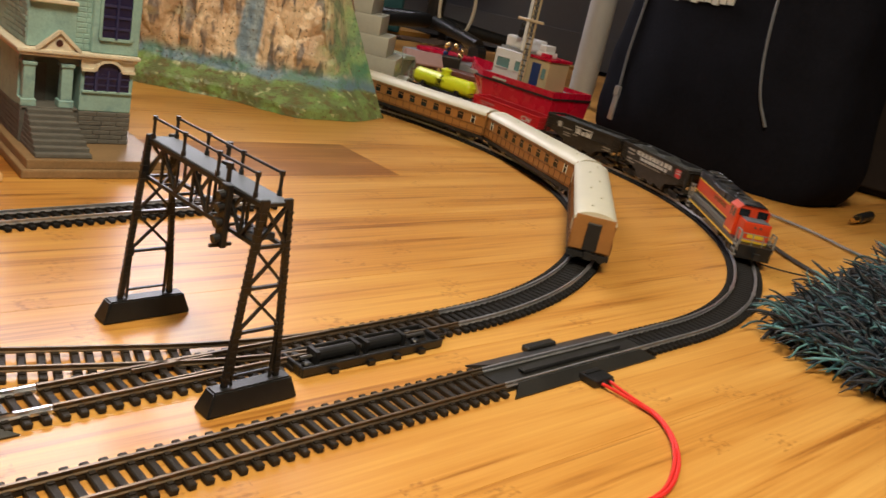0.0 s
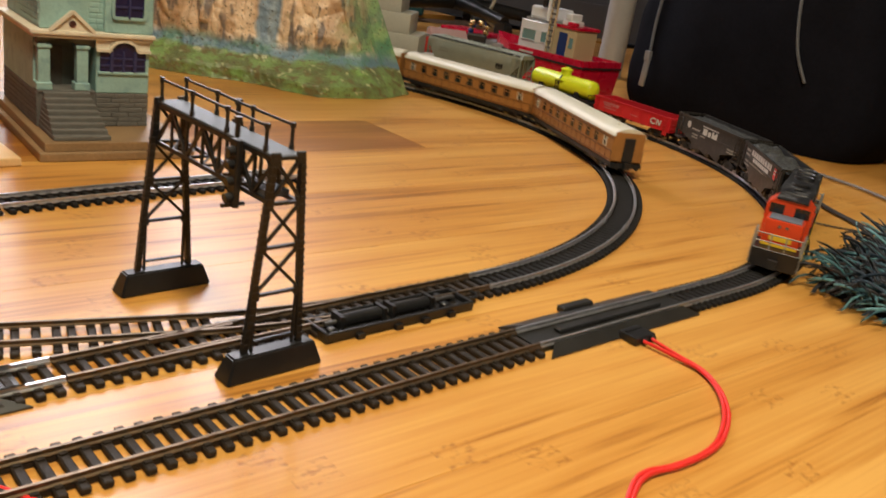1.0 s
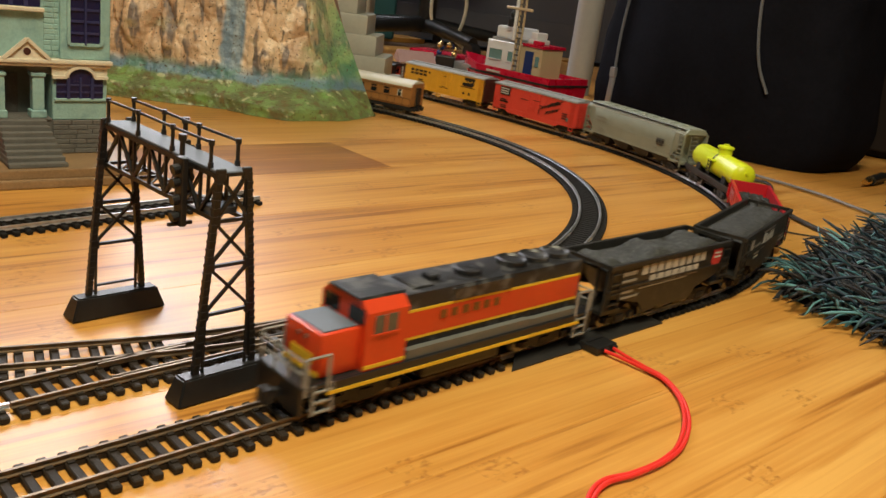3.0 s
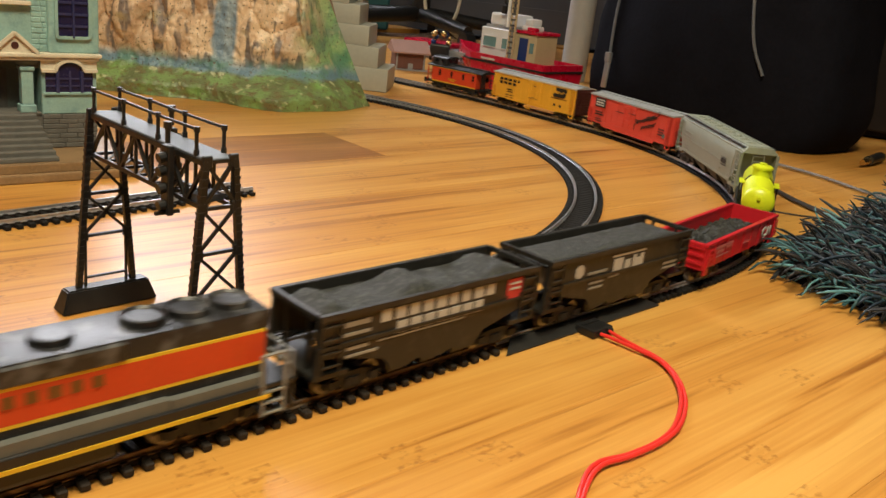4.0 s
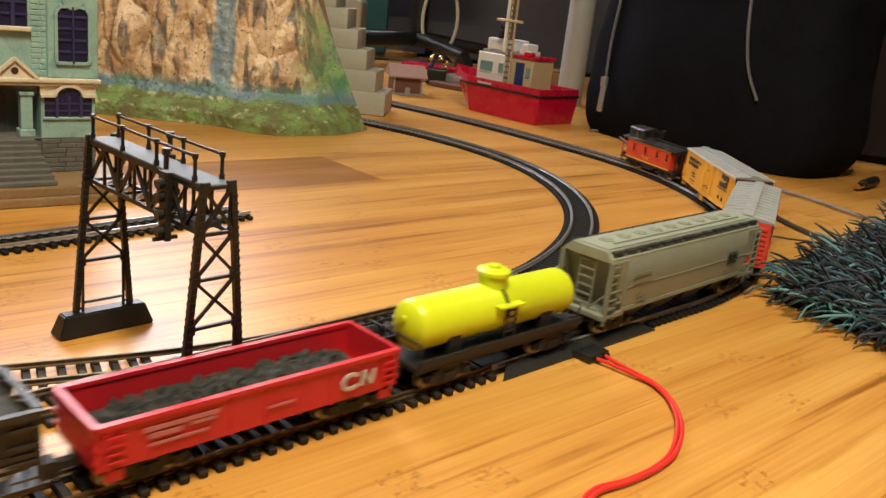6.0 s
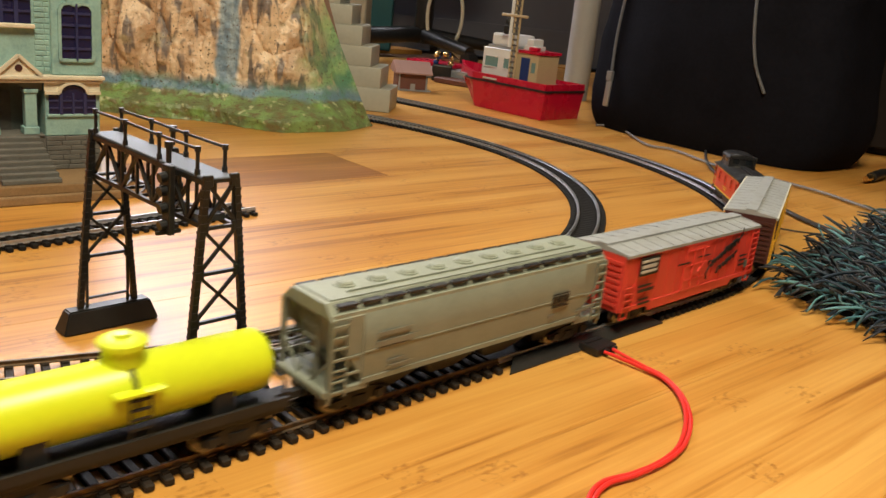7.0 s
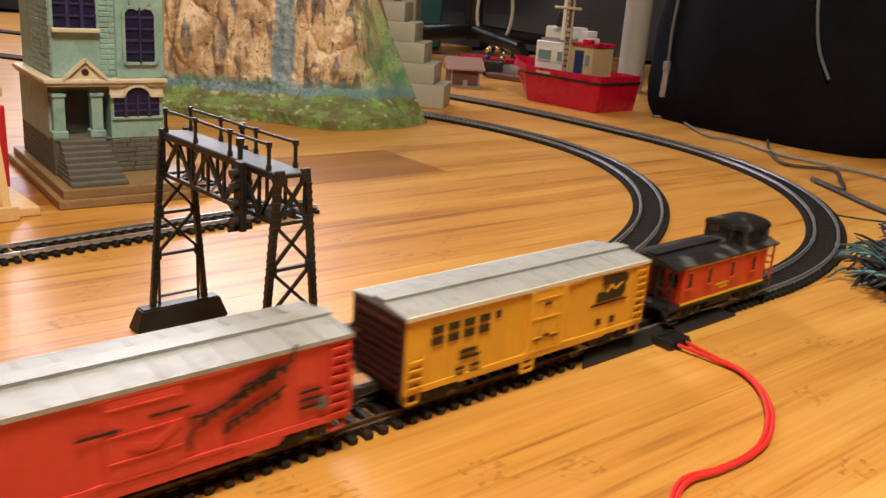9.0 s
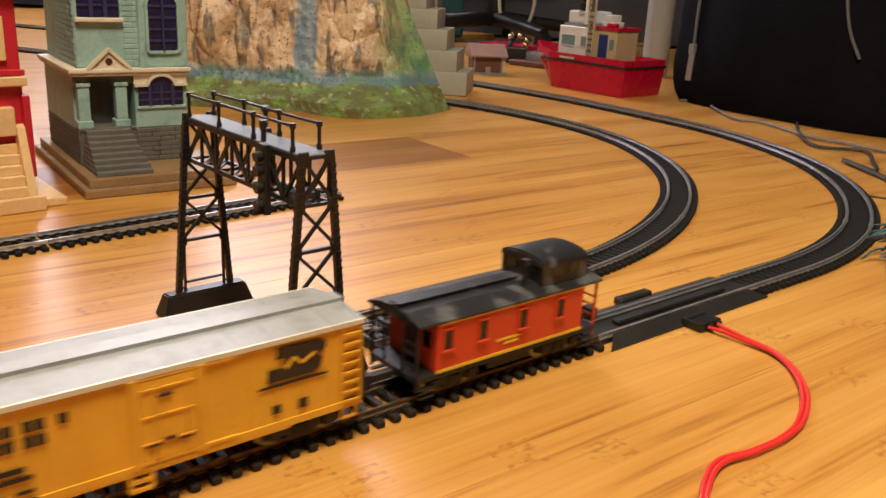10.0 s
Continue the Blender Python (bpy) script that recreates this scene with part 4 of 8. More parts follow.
def letters_long(car, h, w, z0, z1):
    # two lines of bold white letters, a red shield, small data lines
    mirror_letters(car, "lettering", word(-0.033, z0 + 0.0170, 9, 0.0063, 0.0054, 0.0014, 3) + word(-0.024, z0 + 0.0102, 7, 0.0063, 0.0054, 0.0014, 5), w + 0.0001, M["white_ink"])
    mirror_letters(car, "small_lettering", [(-0.0515, 0.013, z0 + 0.0185, 0.0022), (-0.052, 0.014, z0 + 0.0145, 0.0014), (-0.050, 0.016, z0 + 0.0050, 0.0012), (-0.050, 0.011, z0 + 0.0082, 0.0016), (-0.034, 0.050, z0 + 0.0088, 0.0008)], w + 0.0001, M["dim_ink"])
    mirror_letters(car, "shield", [(0.043, 0.0105, z0 + 0.0142, 0.0080), (0.0445, 0.0075, z0 + 0.0122, 0.0021)], w + 0.0001, M["red_ink"], "red shield emblem")
    mirror_letters(car, "shield_bar", [(0.0445, 0.0075, z0 + 0.0195, 0.0010), (0.0445, 0.0075, z0 + 0.0168, 0.0010)], w + 0.0005, M["white_ink"])


def letters_short(car, h, w, z0, z1):
    mirror_letters(car, "lettering", [(-0.010, 0.0024, z0 + 0.0108, 0.0082), (-0.0072, 0.0024, z0 + 0.0108, 0.0082), (-0.0044, 0.0024, z0 + 0.0108, 0.0082), (0.0004, 0.0050, z0 + 0.0108, 0.0064), (0.0078, 0.0030, z0 + 0.0118, 0.0072), (0.0112, 0.0030, z0 + 0.0108, 0.0062), (0.0146, 0.0030, z0 + 0.0118, 0.0072), (-0.012, 0.031, z0 + 0.0202, 0.0012)], w + 0.0001, M["white_ink"])
    mirror_letters(car, "roundel", [(-0.043, 0.0065, z0 + 0.0145, 0.0046), (-0.0418, 0.0041, z0 + 0.0133, 0.0070)], w + 0.0001, M["white_ink"], "white round emblem")
    mirror_letters(car, "small_lettering", [(-0.032, 0.016, z0 + 0.0135, 0.0014), (-0.030, 0.012, z0 + 0.0080, 0.0012), (-0.030, 0.012, z0 + 0.0050, 0.0012), (0.040, 0.016, z0 + 0.0080, 0.0014), (0.040, 0.016, z0 + 0.0052, 0.0012), (-0.014, 0.010, z0 + 0.0090, 0.0012)], w + 0.0001, M["dim_ink"])


def gondola(length):
    car = rolling("gondola_car", "bright red open gondola car with a scrap coal load", "freight car", length, length / 2 - 0.030)
    h, w, z0, z1 = length / 2 - 0.0105, 0.0168, 0.0160, 0.0330
    for sy in (-1, 1):
        sd = part("side", soft_box(-h, h, min(sy * (w - 0.0012), sy * w), max(sy * (w - 0.0012), sy * w), z0, z1, 0.0003, 1), M["red_car"], car)
        for i in range(9):
            x = -h + 0.004 + (2 * h - 0.008) * i / 8
            bm = box(bmesh.new(), x - 0.0009, x + 0.0009, min(sy * w, sy * (w + 0.0009)), max(sy * w, sy * (w + 0.0009)), z0 - 0.0008, z1 - 0.0012) if i in (0, 8) else box(bmesh.new(), x - 0.0006, x + 0.0006, min(sy * w, sy * (w + 0.0004)), max(sy * w, sy * (w + 0.0004)), z0, z1 - 0.0022)
            part("rib", bm, M["red_car"], sd)
        bm = box(bmesh.new(), -h, h, min(sy * (w - 0.0016), sy * (w + 0.0010)), max(sy * (w - 0.0016), sy * (w + 0.0010)), z1 - 0.0016, z1)
        part("top_rail", bm, M["red_car"], sd)
    for sx in (-1, 1):
        en = part("end", box(bmesh.new(), min(sx * (h - 0.0014), sx * h), max(sx * (h - 0.0014), sx * h), -w + 0.0012, w - 0.0012, z0, z1), M["red_car"], car)
        bm = bmesh.new()
        for z in (z0 + 0.004, z0 + 0.009, z0 + 0.014, z1 - 0.001):
            box(bm, min(sx * h, sx * (h + 0.0009)), max(sx * h, sx * (h + 0.0009)), -w, w, z - 0.0008, z + 0.0008)
        part("end_rib", bm, M["red_car"], en)
        for sy in (-1, 1):
            ladder(car, sx * (h - 0.006), sy * (w + 0.0006), z0 + 0.002, z1 - 0.003, 4, 0.006, M["red_car"])
            bm = box(bmesh.new(), sx * (h - 0.006) - 0.003, sx * (h - 0.006) + 0.003, sy * w - 0.0006, sy * w + 0.0006, z0 - 0.004, z0)
            part("stirrup", bm, M["red_car"], car)
    part("floor_plate", box(bmesh.new(), -h + 0.0014, h - 0.0014, -w + 0.0012, w - 0.0012, z0, z0 + 0.0012), M["red_car"], car)
    underframe(car, h, 0.0164)
    # scrap load: many dark chips
    bm = bmesh.new()
    rng = random.Random(12)
    for i in range(420):
        x, y = rng.uniform(-h + 0.012, h - 0.012), rng.uniform(-w + 0.004, w - 0.004)
        z = z0 + 0.0055 + 0.0040 * (1 - (x / h) ** 2) * (1 - (y / w) ** 2) + rng.uniform(-0.001, 0.0015)
        a, b, c = rng.uniform(0.0012, 0.0036), rng.uniform(0.001, 0.002), rng.uniform(0.0006, 0.0014)
        box(bm, -a, a, -b, b, -c, c, pose(x, y, z, rng.uniform(-40, 40), rng.uniform(-40, 40), rng.uniform(0, 180)))
    box(bm, -h + 0.008, h - 0.008, -w + 0.002, w - 0.002, z0 + 0.0012, z0 + 0.0055)
    tagged(part("scrap_load", bm, M["coal"], car, "loose dark scrap load"), kind="stuff")
    for sy in (1, -1):     # a white ribbon emblem: an open loop running into a zigzag
        loop = [(0.0385 + 0.0042 * math.cos(a), 0.0243 + 0.0031 * math.sin(a)) for a in (radians(40 + 280 * k / 14) for k in range(15))]
        zig = [(0.0440, 0.0212), (0.0446, 0.0274), (0.0490, 0.0212), (0.0500, 0.0274)]
        for line in (loop, zig):
            bm = bmesh.new()
            for (a, b), (c, d) in zip(line, line[1:]):
                bar(bm, (-sy * a, sy * (w + 0.0011), b), (-sy * c, sy * (w + 0.0011), d), 0.0006, 0.0015)
            part("emblem", bm, M["white_ink"], car, "white ribbon emblem")
    mirror_letters(car, "small_lettering", [(-0.048, 0.028, 0.0268, 0.0016), (-0.046, 0.012, 0.0240, 0.0018), (-0.031, 0.010, 0.0250, 0.0012), (-0.046, 0.022, 0.0212, 0.0010), (0.0, 0.012, 0.0225, 0.0010)], w + 0.0005, mat("faded_pink_lettering", (0.50, 0.16, 0.17), 0.5))
    return car


def tank_car(length):
    car = rolling("tank_car", "bright yellow tank car with a dome, on a black frame", "freight car", length, length / 2 - 0.025)
    h = length / 2 - 0.005
    R, zc, ht = 0.0120, 0.0330, length / 2 - 0.0097
    prof = [(0.001, -ht - 0.0035), (R * 0.45, -ht - 0.0030), (R * 0.8, -ht - 0.0012), (R * 0.97, -ht + 0.001), (R, -ht + 0.003), (R, -0.004), (R * 1.012, -0.0038), (R * 1.012, 0.0038), (R, 0.004), (R, ht - 0.003), (R * 0.97, ht - 0.001), (R * 0.8, ht + 0.0012), (R * 0.45, ht + 0.0030), (0.001, ht + 0.0035)]
    bm = lathe(prof, 36)
    bm.transform(pose(0, 0, zc, 0, 90, 0))
    bmesh.ops.recalc_face_normals(bm, faces=bm.faces[:])
    shell = part("tank_shell", bm, M["yellow_tank"], car, "", True)
    # dome with a chipped lid
    dm = lathe([(0.0070, 0.0), (0.0070, 0.0070), (0.0082, 0.0073), (0.0082, 0.0090), (0.0066, 0.0098), (0.0030, 0.0103), (0.0028, 0.0116), (0.0010, 0.0118)], 28)
    dm.transform(pose(0.0, 0, zc + R - 0.0022))
    bmesh.ops.recalc_face_normals(dm, faces=dm.faces[:])
    part("dome", dm, M["yellow_tank"], car, "", True)
    part("platform", box(bmesh.new(), -0.0085, 0.0085, -R - 0.0034, R + 0.0034, zc + 0.0045, zc + 0.0054), M["yellow_tank"], car)
    for sy in (-1, 1):
        ladder(car, 0.0, sy * (R + 0.0012), 0.020, zc + 0.0045, 5, 0.007, M["dull_black"])
    ring = bmesh.new()
    for a in range(24):
        t0, t1 = radians(-100 + a * 200 / 24 + 90), radians(-100 + (a + 1) * 200 / 24 + 90)
        bar(ring, (0, (R + 0.0003) * math.cos(t0), zc + (R + 0.0003) * math.sin(t0)), (0, (R + 0.0003) * math.cos(t1), zc + (R + 0.0003) * math.sin(t1)), 0.0016, 0.0012)
    part("band", ring, M["dull_black"], car)
    part("frame", soft_box(-h, h, -0.0140, 0.0140, 0.0150, 0.0185, 0.0006, 1), M["dull_black"], car)
    for sy in (-1, 1):
        bm = bmesh.new()
        bar(bm, (-h, sy * 0.0146, 0.0200), (h, sy * 0.0146, 0.0200), 0.0014, 0.0036)
        part("side_sill", bm, M["dull_black"], car)
    for x in (-ht * 0.62, ht * 0.62):
        pr = [(-0.0115, 0.0184), (0.0115, 0.0184), (0.0108, 0.0280), (0.0082, 0.0244), (0.0, 0.0212), (-0.0082, 0.0244), (-0.0108, 0.0280)]
        part("saddle", extrude_profile(bmesh.new(), pr, x - 0.004, x + 0.004), M["dull_black"], car)
    for sx in (-1, 1):
        bm = bmesh.new()
        x = sx * (h - 0.001)
        tube(bm, [(x, -0.0135, 0.018), (x, -0.0135, 0.0285), (x, 0.0135, 0.0285), (x, 0.0135, 0.018)], 0.0006, 6)
        part("end_rail", bm, M["dull_black"], car)
    # valve spot on the end
    bm = bmesh.new()
    rod(bm, (ht + 0.003, 0, zc + 0.004), (ht + 0.0046, 0, zc + 0.004), 0.0014, 8)
    part("end_valve", bm, M["yellow_tank"], car)
    return car


def covered_hopper(length):
    car = rolling("covered_hopper_car", "long olive-grey covered hopper car with roof hatches", "freight car", length, length / 2 - 0.030)
    h, w = length / 2 - 0.0105, 0.0172
    z0, z1, top = 0.0195, 0.0490, 0.0545
    # rounded flank: full width in the middle, drawn in at eave and sill
    prof = [(-w * 0.955, z0), (-w, z0 + 0.009), (-w, z0 + 0.018), (-w * 0.955, z1), (-w * 0.66, top), (w * 0.66, top), (w * 0.955, z1), (w, z0 + 0.018), (w, z0 + 0.009), (w * 0.955, z0)]
    c = h - 0.017          # body ends; the slope sheets lie beyond
    bm = extrude_profile(bmesh.new(), prof, -c, c)
    part("body", bm, M["csx_grey"], car, "", True)
    for sx in (-1, 1):
        x0, x1 = c, h - 0.001
        en = part("end", bmesh.new(), M["csx_grey"], car)
        bm = bmesh.new()
        # roof over the end, side gussets above the slope, and the sloping sheet
        hood = [(-w * 0.955, z1), (-w * 0.66, top), (w * 0.66, top), (w * 0.955, z1)]
        extrude_profile(bm, hood, sx * x0, sx * x1)
        part("end_roof", bm, M["csx_roof"], en)
        bm = bmesh.new()
        for sy in (-1, 1):
            y = sy * w * 0.955
            pr = [(sx * x0, z1), (sx * x1, z1), (sx * x1, z1 - 0.0100), (sx * (x1 - 0.003), z1 - 0.0100), (sx * x0, z0 + 0.004)]
            extrude_profile(bm, pr, min(y - sy * 0.001, y), max(y - sy * 0.001, y), "y")
        part("gusset", bm, M["csx_grey"], en)
        bm = bmesh.new()
        a = [bm.verts.new((sx * x, y, z)) for x, z in ((x1 - 0.002, z1), (x0 - 0.002, z0)) for y in (-w * 0.95, w * 0.95)]
        b = [bm.verts.new((sx * x, y, z)) for x, z in ((x1 - 0.003, z1), (x0 - 0.003, z0)) for y in (-w * 0.95, w * 0.95)]
        bm.faces.new((a[0], a[1], a[3], a[2]))
        bm.faces.new((b[2], b[3], b[1], b[0]))
        part("slope_sheet", bm, M["csx_grey"], en)
        part("end_platform", soft_box(min(sx * (x0 - 0.004), sx * (h + 0.001)), max(sx * (x0 - 0.004), sx * (h + 0.001)), -w * 0.97, w * 0.97, 0.0165, 0.0198, 0.0005, 1), M["csx_grey"], en)
        for sy in (-1, 1):
            for p, q, r in (((x1 - 0.0006, 0.93, 0.0135), (x1 - 0.0006, 0.93, z1), 0.0016), ((x0 + 0.001, 0.95, 0.0250), (x1 - 0.0006, 0.95, 0.0250), 0.0010), ((x0 + 0.001, 0.95, 0.0320), (x1 - 0.0006, 0.95, 0.0320), 0.0010), ((x1 - 0.0006, 0.93, 0.0320), (x1 - 0.0006, 0.23, 0.0195), 0.0009)):
                part("end_post", bar(bmesh.new(), (sx * p[0], sy * w * p[1], p[2]), (sx * q[0], sy * w * q[1], q[2]), r), M["csx_grey"], en)
        ladder(car, sx * (x1 - 0.003), 0.0, 0.0200, z1, 6, 0.010, M["csx_grey"], "x")
        for sy in (-1, 1):
            ladder(car, sx * (x1 - 0.004), sy * w * 0.955, 0.0165, z1, 7, 0.007, M["csx_grey"])
    roof = part("roof", extrude_profile(bmesh.new(), [(-w * 0.60, top + 0.0001), (-w * 0.60, top + 0.0006), (w * 0.60, top + 0.0006), (w * 0.60, top + 0.0001)], -h + 0.004, h - 0.004), M["csx_roof"], car)
    for i in range(9):
        x = -h + 0.020 + (2 * h - 0.040) * i / 8
        bm = lathe([(0.0046, 0), (0.0046, 0.0006), (0.0036, 0.0007), (0.0034, 0.0013), (0.0024, 0.0018), (0.0008, 0.0018)], 18)
        bm.transform(pose(x, -0.002, top + 0.0006))
        part("hatch", bm, M["csx_roof"], roof)
    part("roof_rib", box(bmesh.new(), -h + 0.016, h - 0.016, 0.0052, 0.0062, top + 0.0005, top + 0.0015), M["csx_roof"], roof)
    # dark slotted running boards along both roof edges
    for sy in (-1, 1):
        bm = bmesh.new()
        n = 14
        for i in range(n):
            a = -h + 0.003 + (2 * h - 0.006) * i / n
            part("running_board", box(bmesh.new(), a, a + (2 * h - 0.006) / n * 0.84, sy * w * 0.77 - 0.0018, sy * w * 0.77 + 0.0018, top - 0.0015, top - 0.0006), M["roof_black"], roof)
        bm = bmesh.new()
        bar(bm, (-h + 0.002, sy * w * 0.90, z1 + 0.0010), (h - 0.002, sy * w * 0.90, z1 + 0.0010), 0.0012, 0.0016)
        part("eave_rail", bm, M["csx_roof"], roof)
        bm = bmesh.new()
        bar(bm, (-c, sy * w * 0.965, z0 + 0.0008), (c, sy * w * 0.965, z0 + 0.0008), 0.0010, 0.0022)
        bar(bm, (-c, sy * (w + 0.0001), z0 + 0.0135), (c, sy * (w + 0.0001), z0 + 0.0135), 0.0004, 0.0007)
        part("side_sill", bm, M["csx_grey"], car)
    for i in range(4):
        a = -c + (2 * c) * (i + 0.5) / 4
        q = c / 4
        bm = bmesh.new()
        v0 = [bm.verts.new((a + sx * q * 0.98, sy * w * 0.93, z0)) for sx, sy in ((-1, -1), (1, -1), (1, 1), (-1, 1))]
        v1 = [bm.verts.new((a + sx * q * 0.40, sy * w * 0.5, 0.0092)) for sx, sy in ((-1, -1), (1, -1), (1, 1), (-1, 1))]
        for k in range(4):
            m = (k + 1) % 4
            bm.faces.new((v0[k], v0[m], v1[m], v1[k]))
        bm.faces.new(v1[::-1])
        bm.faces.new(v0)
        bmesh.ops.recalc_face_normals(bm, faces=bm.faces[:])
        part("hopper_chute", bm, M["dull_black"], car)
    part("centre_sill", box(bmesh.new(), -h, h, -0.003, 0.003, 0.0125, 0.0165), M["dull_black"], car)
    y = w + 0.0006
    mirror_letters(car, "emblem", [(0.0455, 0.0125, 0.0300, 0.0008), (0.0455, 0.0036, 0.0320, 0.0040), (0.0499, 0.0036, 0.0320, 0.0040), (0.0543, 0.0036, 0.0320, 0.0040), (0.0455, 0.0125, 0.0366, 0.0006)], y, M["black_ink"])
    mirror_letters(car, "small_lettering", [(-0.064, 0.017, 0.0385, 0.0018), (-0.064, 0.019, 0.0340, 0.0024), (-0.058, 0.008, 0.0260, 0.0011), (-0.058, 0.012, 0.0235, 0.0011), (0.044, 0.004, 0.0250, 0.0015), (0.066, 0.010, 0.0240, 0.0010)], y - 0.0002, mat("faded_grey_lettering", (0.20, 0.20, 0.165), 0.5))
    return car


def boxcar(length, body_mat, end_mat, label, letters, door_x, plug):
    car = rolling("boxcar", label, "freight car", length, 0.0525)
    h, w, z0, z1, pk = 0.0750, 0.0170, 0.0155, 0.0478, 0.0506
    part("body", soft_box(-h + 0.0008, h - 0.0008, -w, w, z0, z1, 0.0004, 1), body_mat, car)
    for sy in (-1, 1):
        bm = bmesh.new()
        n = 14
        for i in range(n + 1):
            x = -h + 0.003 + (2 * h - 0.006) * i / n
            box(bm, x - 0.0003, x + 0.0003, min(sy * w, sy * (w + 0.0003)), max(sy * w, sy * (w + 0.0003)), z0 + 0.003, z1 - 0.0016)
        part("panel_seam", bm, body_mat, car)
        bm = box(bmesh.new(), -h + 0.001, h - 0.001, min(sy * w, sy * (w + 0.0007)), max(sy * w, sy * (w + 0.0007)), z0, z0 + 0.0026)
        b = 0.0030 if not plug else 0.0008
        pr = [(-h * 0.66, z0 + 0.001), (-h * 0.60, z0 - b), (h * 0.60, z0 - b), (h * 0.66, z0 + 0.001)]
        extrude_profile(bm, pr, min(sy * (w - 0.0005), sy * (w + 0.0006)), max(sy * (w - 0.0005), sy * (w + 0.0006)), "y")
        part("side_sill", bm, body_mat, car)
        # door with posts, bars and tracks
        dx, dw = -sy * door_x, 0.0092 if plug else 0.0125
        dr = part("door", soft_box(dx - dw, dx + dw, min(sy * w, sy * (w + 0.0010)), max(sy * w, sy * (w + 0.0010)), z0 + 0.0030, z1 - 0.0022, 0.0003, 1), body_mat, car)
        bm = bmesh.new()
        for k in (-0.006, 0.004):
            bar(bm, (dx + k, sy * (w + 0.0014), z0 + 0.004), (dx + k, sy * (w + 0.0014), z1 - 0.004), 0.0007)
        for z in (z0 + 0.009, z0 + 0.018, z0 + 0.027):
            bar(bm, (dx - dw + 0.001, sy * (w + 0.0012), z), (dx + dw - 0.001, sy * (w + 0.0012), z), 0.0006)
        part("lock_bar", bm, body_mat, dr)
        if plug:      # a plug door: stout posts, dark latches across its foot, a step hung below
            for k in (-dw - 0.0012, dw + 0.0012):
                part("door_post", soft_box(dx + k - 0.0011, dx + k + 0.0011, min(sy * w, sy * (w + 0.0016)), max(sy * w, sy * (w + 0.0016)), z0 + 0.001, z1 - 0.001, 0.0004, 1), body_mat, dr)
            for k, z in ((-0.0050, z0 + 0.0085), (0.0, z0 + 0.0095), (0.0050, z0 + 0.0085), (0.0010, z0 + 0.0245)):
                part("latch", box(bmesh.new(), dx + k - 0.0022, dx + k + 0.0022, sy * (w + 0.0013) - 0.0005, sy * (w + 0.0013) + 0.0005, z - 0.0004, z + 0.0004), M["box_end"], dr)
            bm = bmesh.new()
            e = dx - sy * -dw
            for k in (-0.0034, 0.0034):
                bar(bm, (e + k, sy * w, z0 - 0.0062), (e + k, sy * w, z0 + 0.001), 0.0012)
            for z in (z0 - 0.0060, z0 - 0.0030):
                bar(bm, (e - 0.0034, sy * w, z), (e + 0.0034, sy * w, z), 0.0014)
            part("door_step", bm, body_mat, car)
        bm = bmesh.new()
        bar(bm, (dx - dw * 2.4, sy * (w + 0.0006), z1 - 0.0016), (dx + dw * 1.3, sy * (w + 0.0006), z1 - 0.0016), 0.0010)
        part("door_track", bm, body_mat, dr)
        bm = bmesh.new()
        bar(bm, (dx - dw * 2.4, sy * (w + 0.0006), z0 + 0.0026), (dx + dw * 1.3, sy * (w + 0.0006), z0 + 0.0026), 0.0010)
        part("door_track", bm, body_mat, dr)
        for sx in (-1, 1):
            ladder(car, sx * (h - 0.0055), sy * w, z0 + 0.001, z1 - 0.002 if sx * sy < 0 else z0 + 0.016, 8 if sx * sy < 0 else 4, 0.0075, body_mat)
            bm = bmesh.new()
            bar(bm, (sx * (h - 0.0085), sy * w, z0 - 0.004), (sx * (h - 0.0025), sy * w, z0 - 0.004), 0.0009)
            bar(bm, (sx * (h - 0.0085), sy * w, z0 - 0.004), (sx * (h - 0.0085), sy * w, z0), 0.0008)
            bar(bm, (sx * (h - 0.0025), sy * w, z0 - 0.004), (sx * (h - 0.0025), sy * w, z0), 0.0008)
            part("stirrup", bm, body_mat, car)
    for sx in (-1, 1):
        bm = box(bmesh.new(), min(sx * (h - 0.0008), sx * h), max(sx * (h - 0.0008), sx * h), -w + 0.0002, w - 0.0002, z0, z1)
        en = part("end", bm, end_mat, car)
        for i in range(8):
            z = z0 + 0.003 + 0.0034 * i
            part("end_rib", box(bmesh.new(), min(sx * h, sx * (h + 0.0009)), max(sx * h, sx * (h + 0.0009)), -w + 0.002, w - 0.002, z, z + 0.0018), end_mat, en)
        ladder(car, sx * (h + 0.0004), -sx * (w - 0.005), z0 + 0.001, z0 + 0.020, 5, 0.007, end_mat, "x")
    pr = [(-w - 0.0006, z1 - 0.0004), (-w - 0.0006, z1 + 0.0006), (0, pk), (w + 0.0006, z1 + 0.0006), (w + 0.0006, z1 - 0.0004)]
    roof = part("roof", extrude_profile(bmesh.new(), pr, -h, h), M["roof_silver"], car)
    n = 13
    for i in range(n + 1):
        x = -h + 0.001 + (2 * h - 0.002) * i / n
        bm = bmesh.new()
        for sy in (-1, 1):
            bar(bm, (x, sy * (w + 0.0003), z1 + 0.0006), (x, 0, pk), 0.0012 if plug else 0.0016, 0.0004 if plug else 0.0008)
        part("roof_rib", bm, M["roof_silver"], roof)
    part("running_board", box(bmesh.new(), -h, h, -0.0036, 0.0036, pk - 0.0006, pk + 0.0009), M["roof_silver"], roof)
    for sy in (-1, 1):
        part("eave", box(bmesh.new(), -h, h, min(sy * (w + 0.0002), sy * (w + 0.0012)), max(sy * (w + 0.0002), sy * (w + 0.0012)), z1 - 0.0010, z1 + 0.0007), M["cream_roof"] if plug else M["roof_silver"], roof)
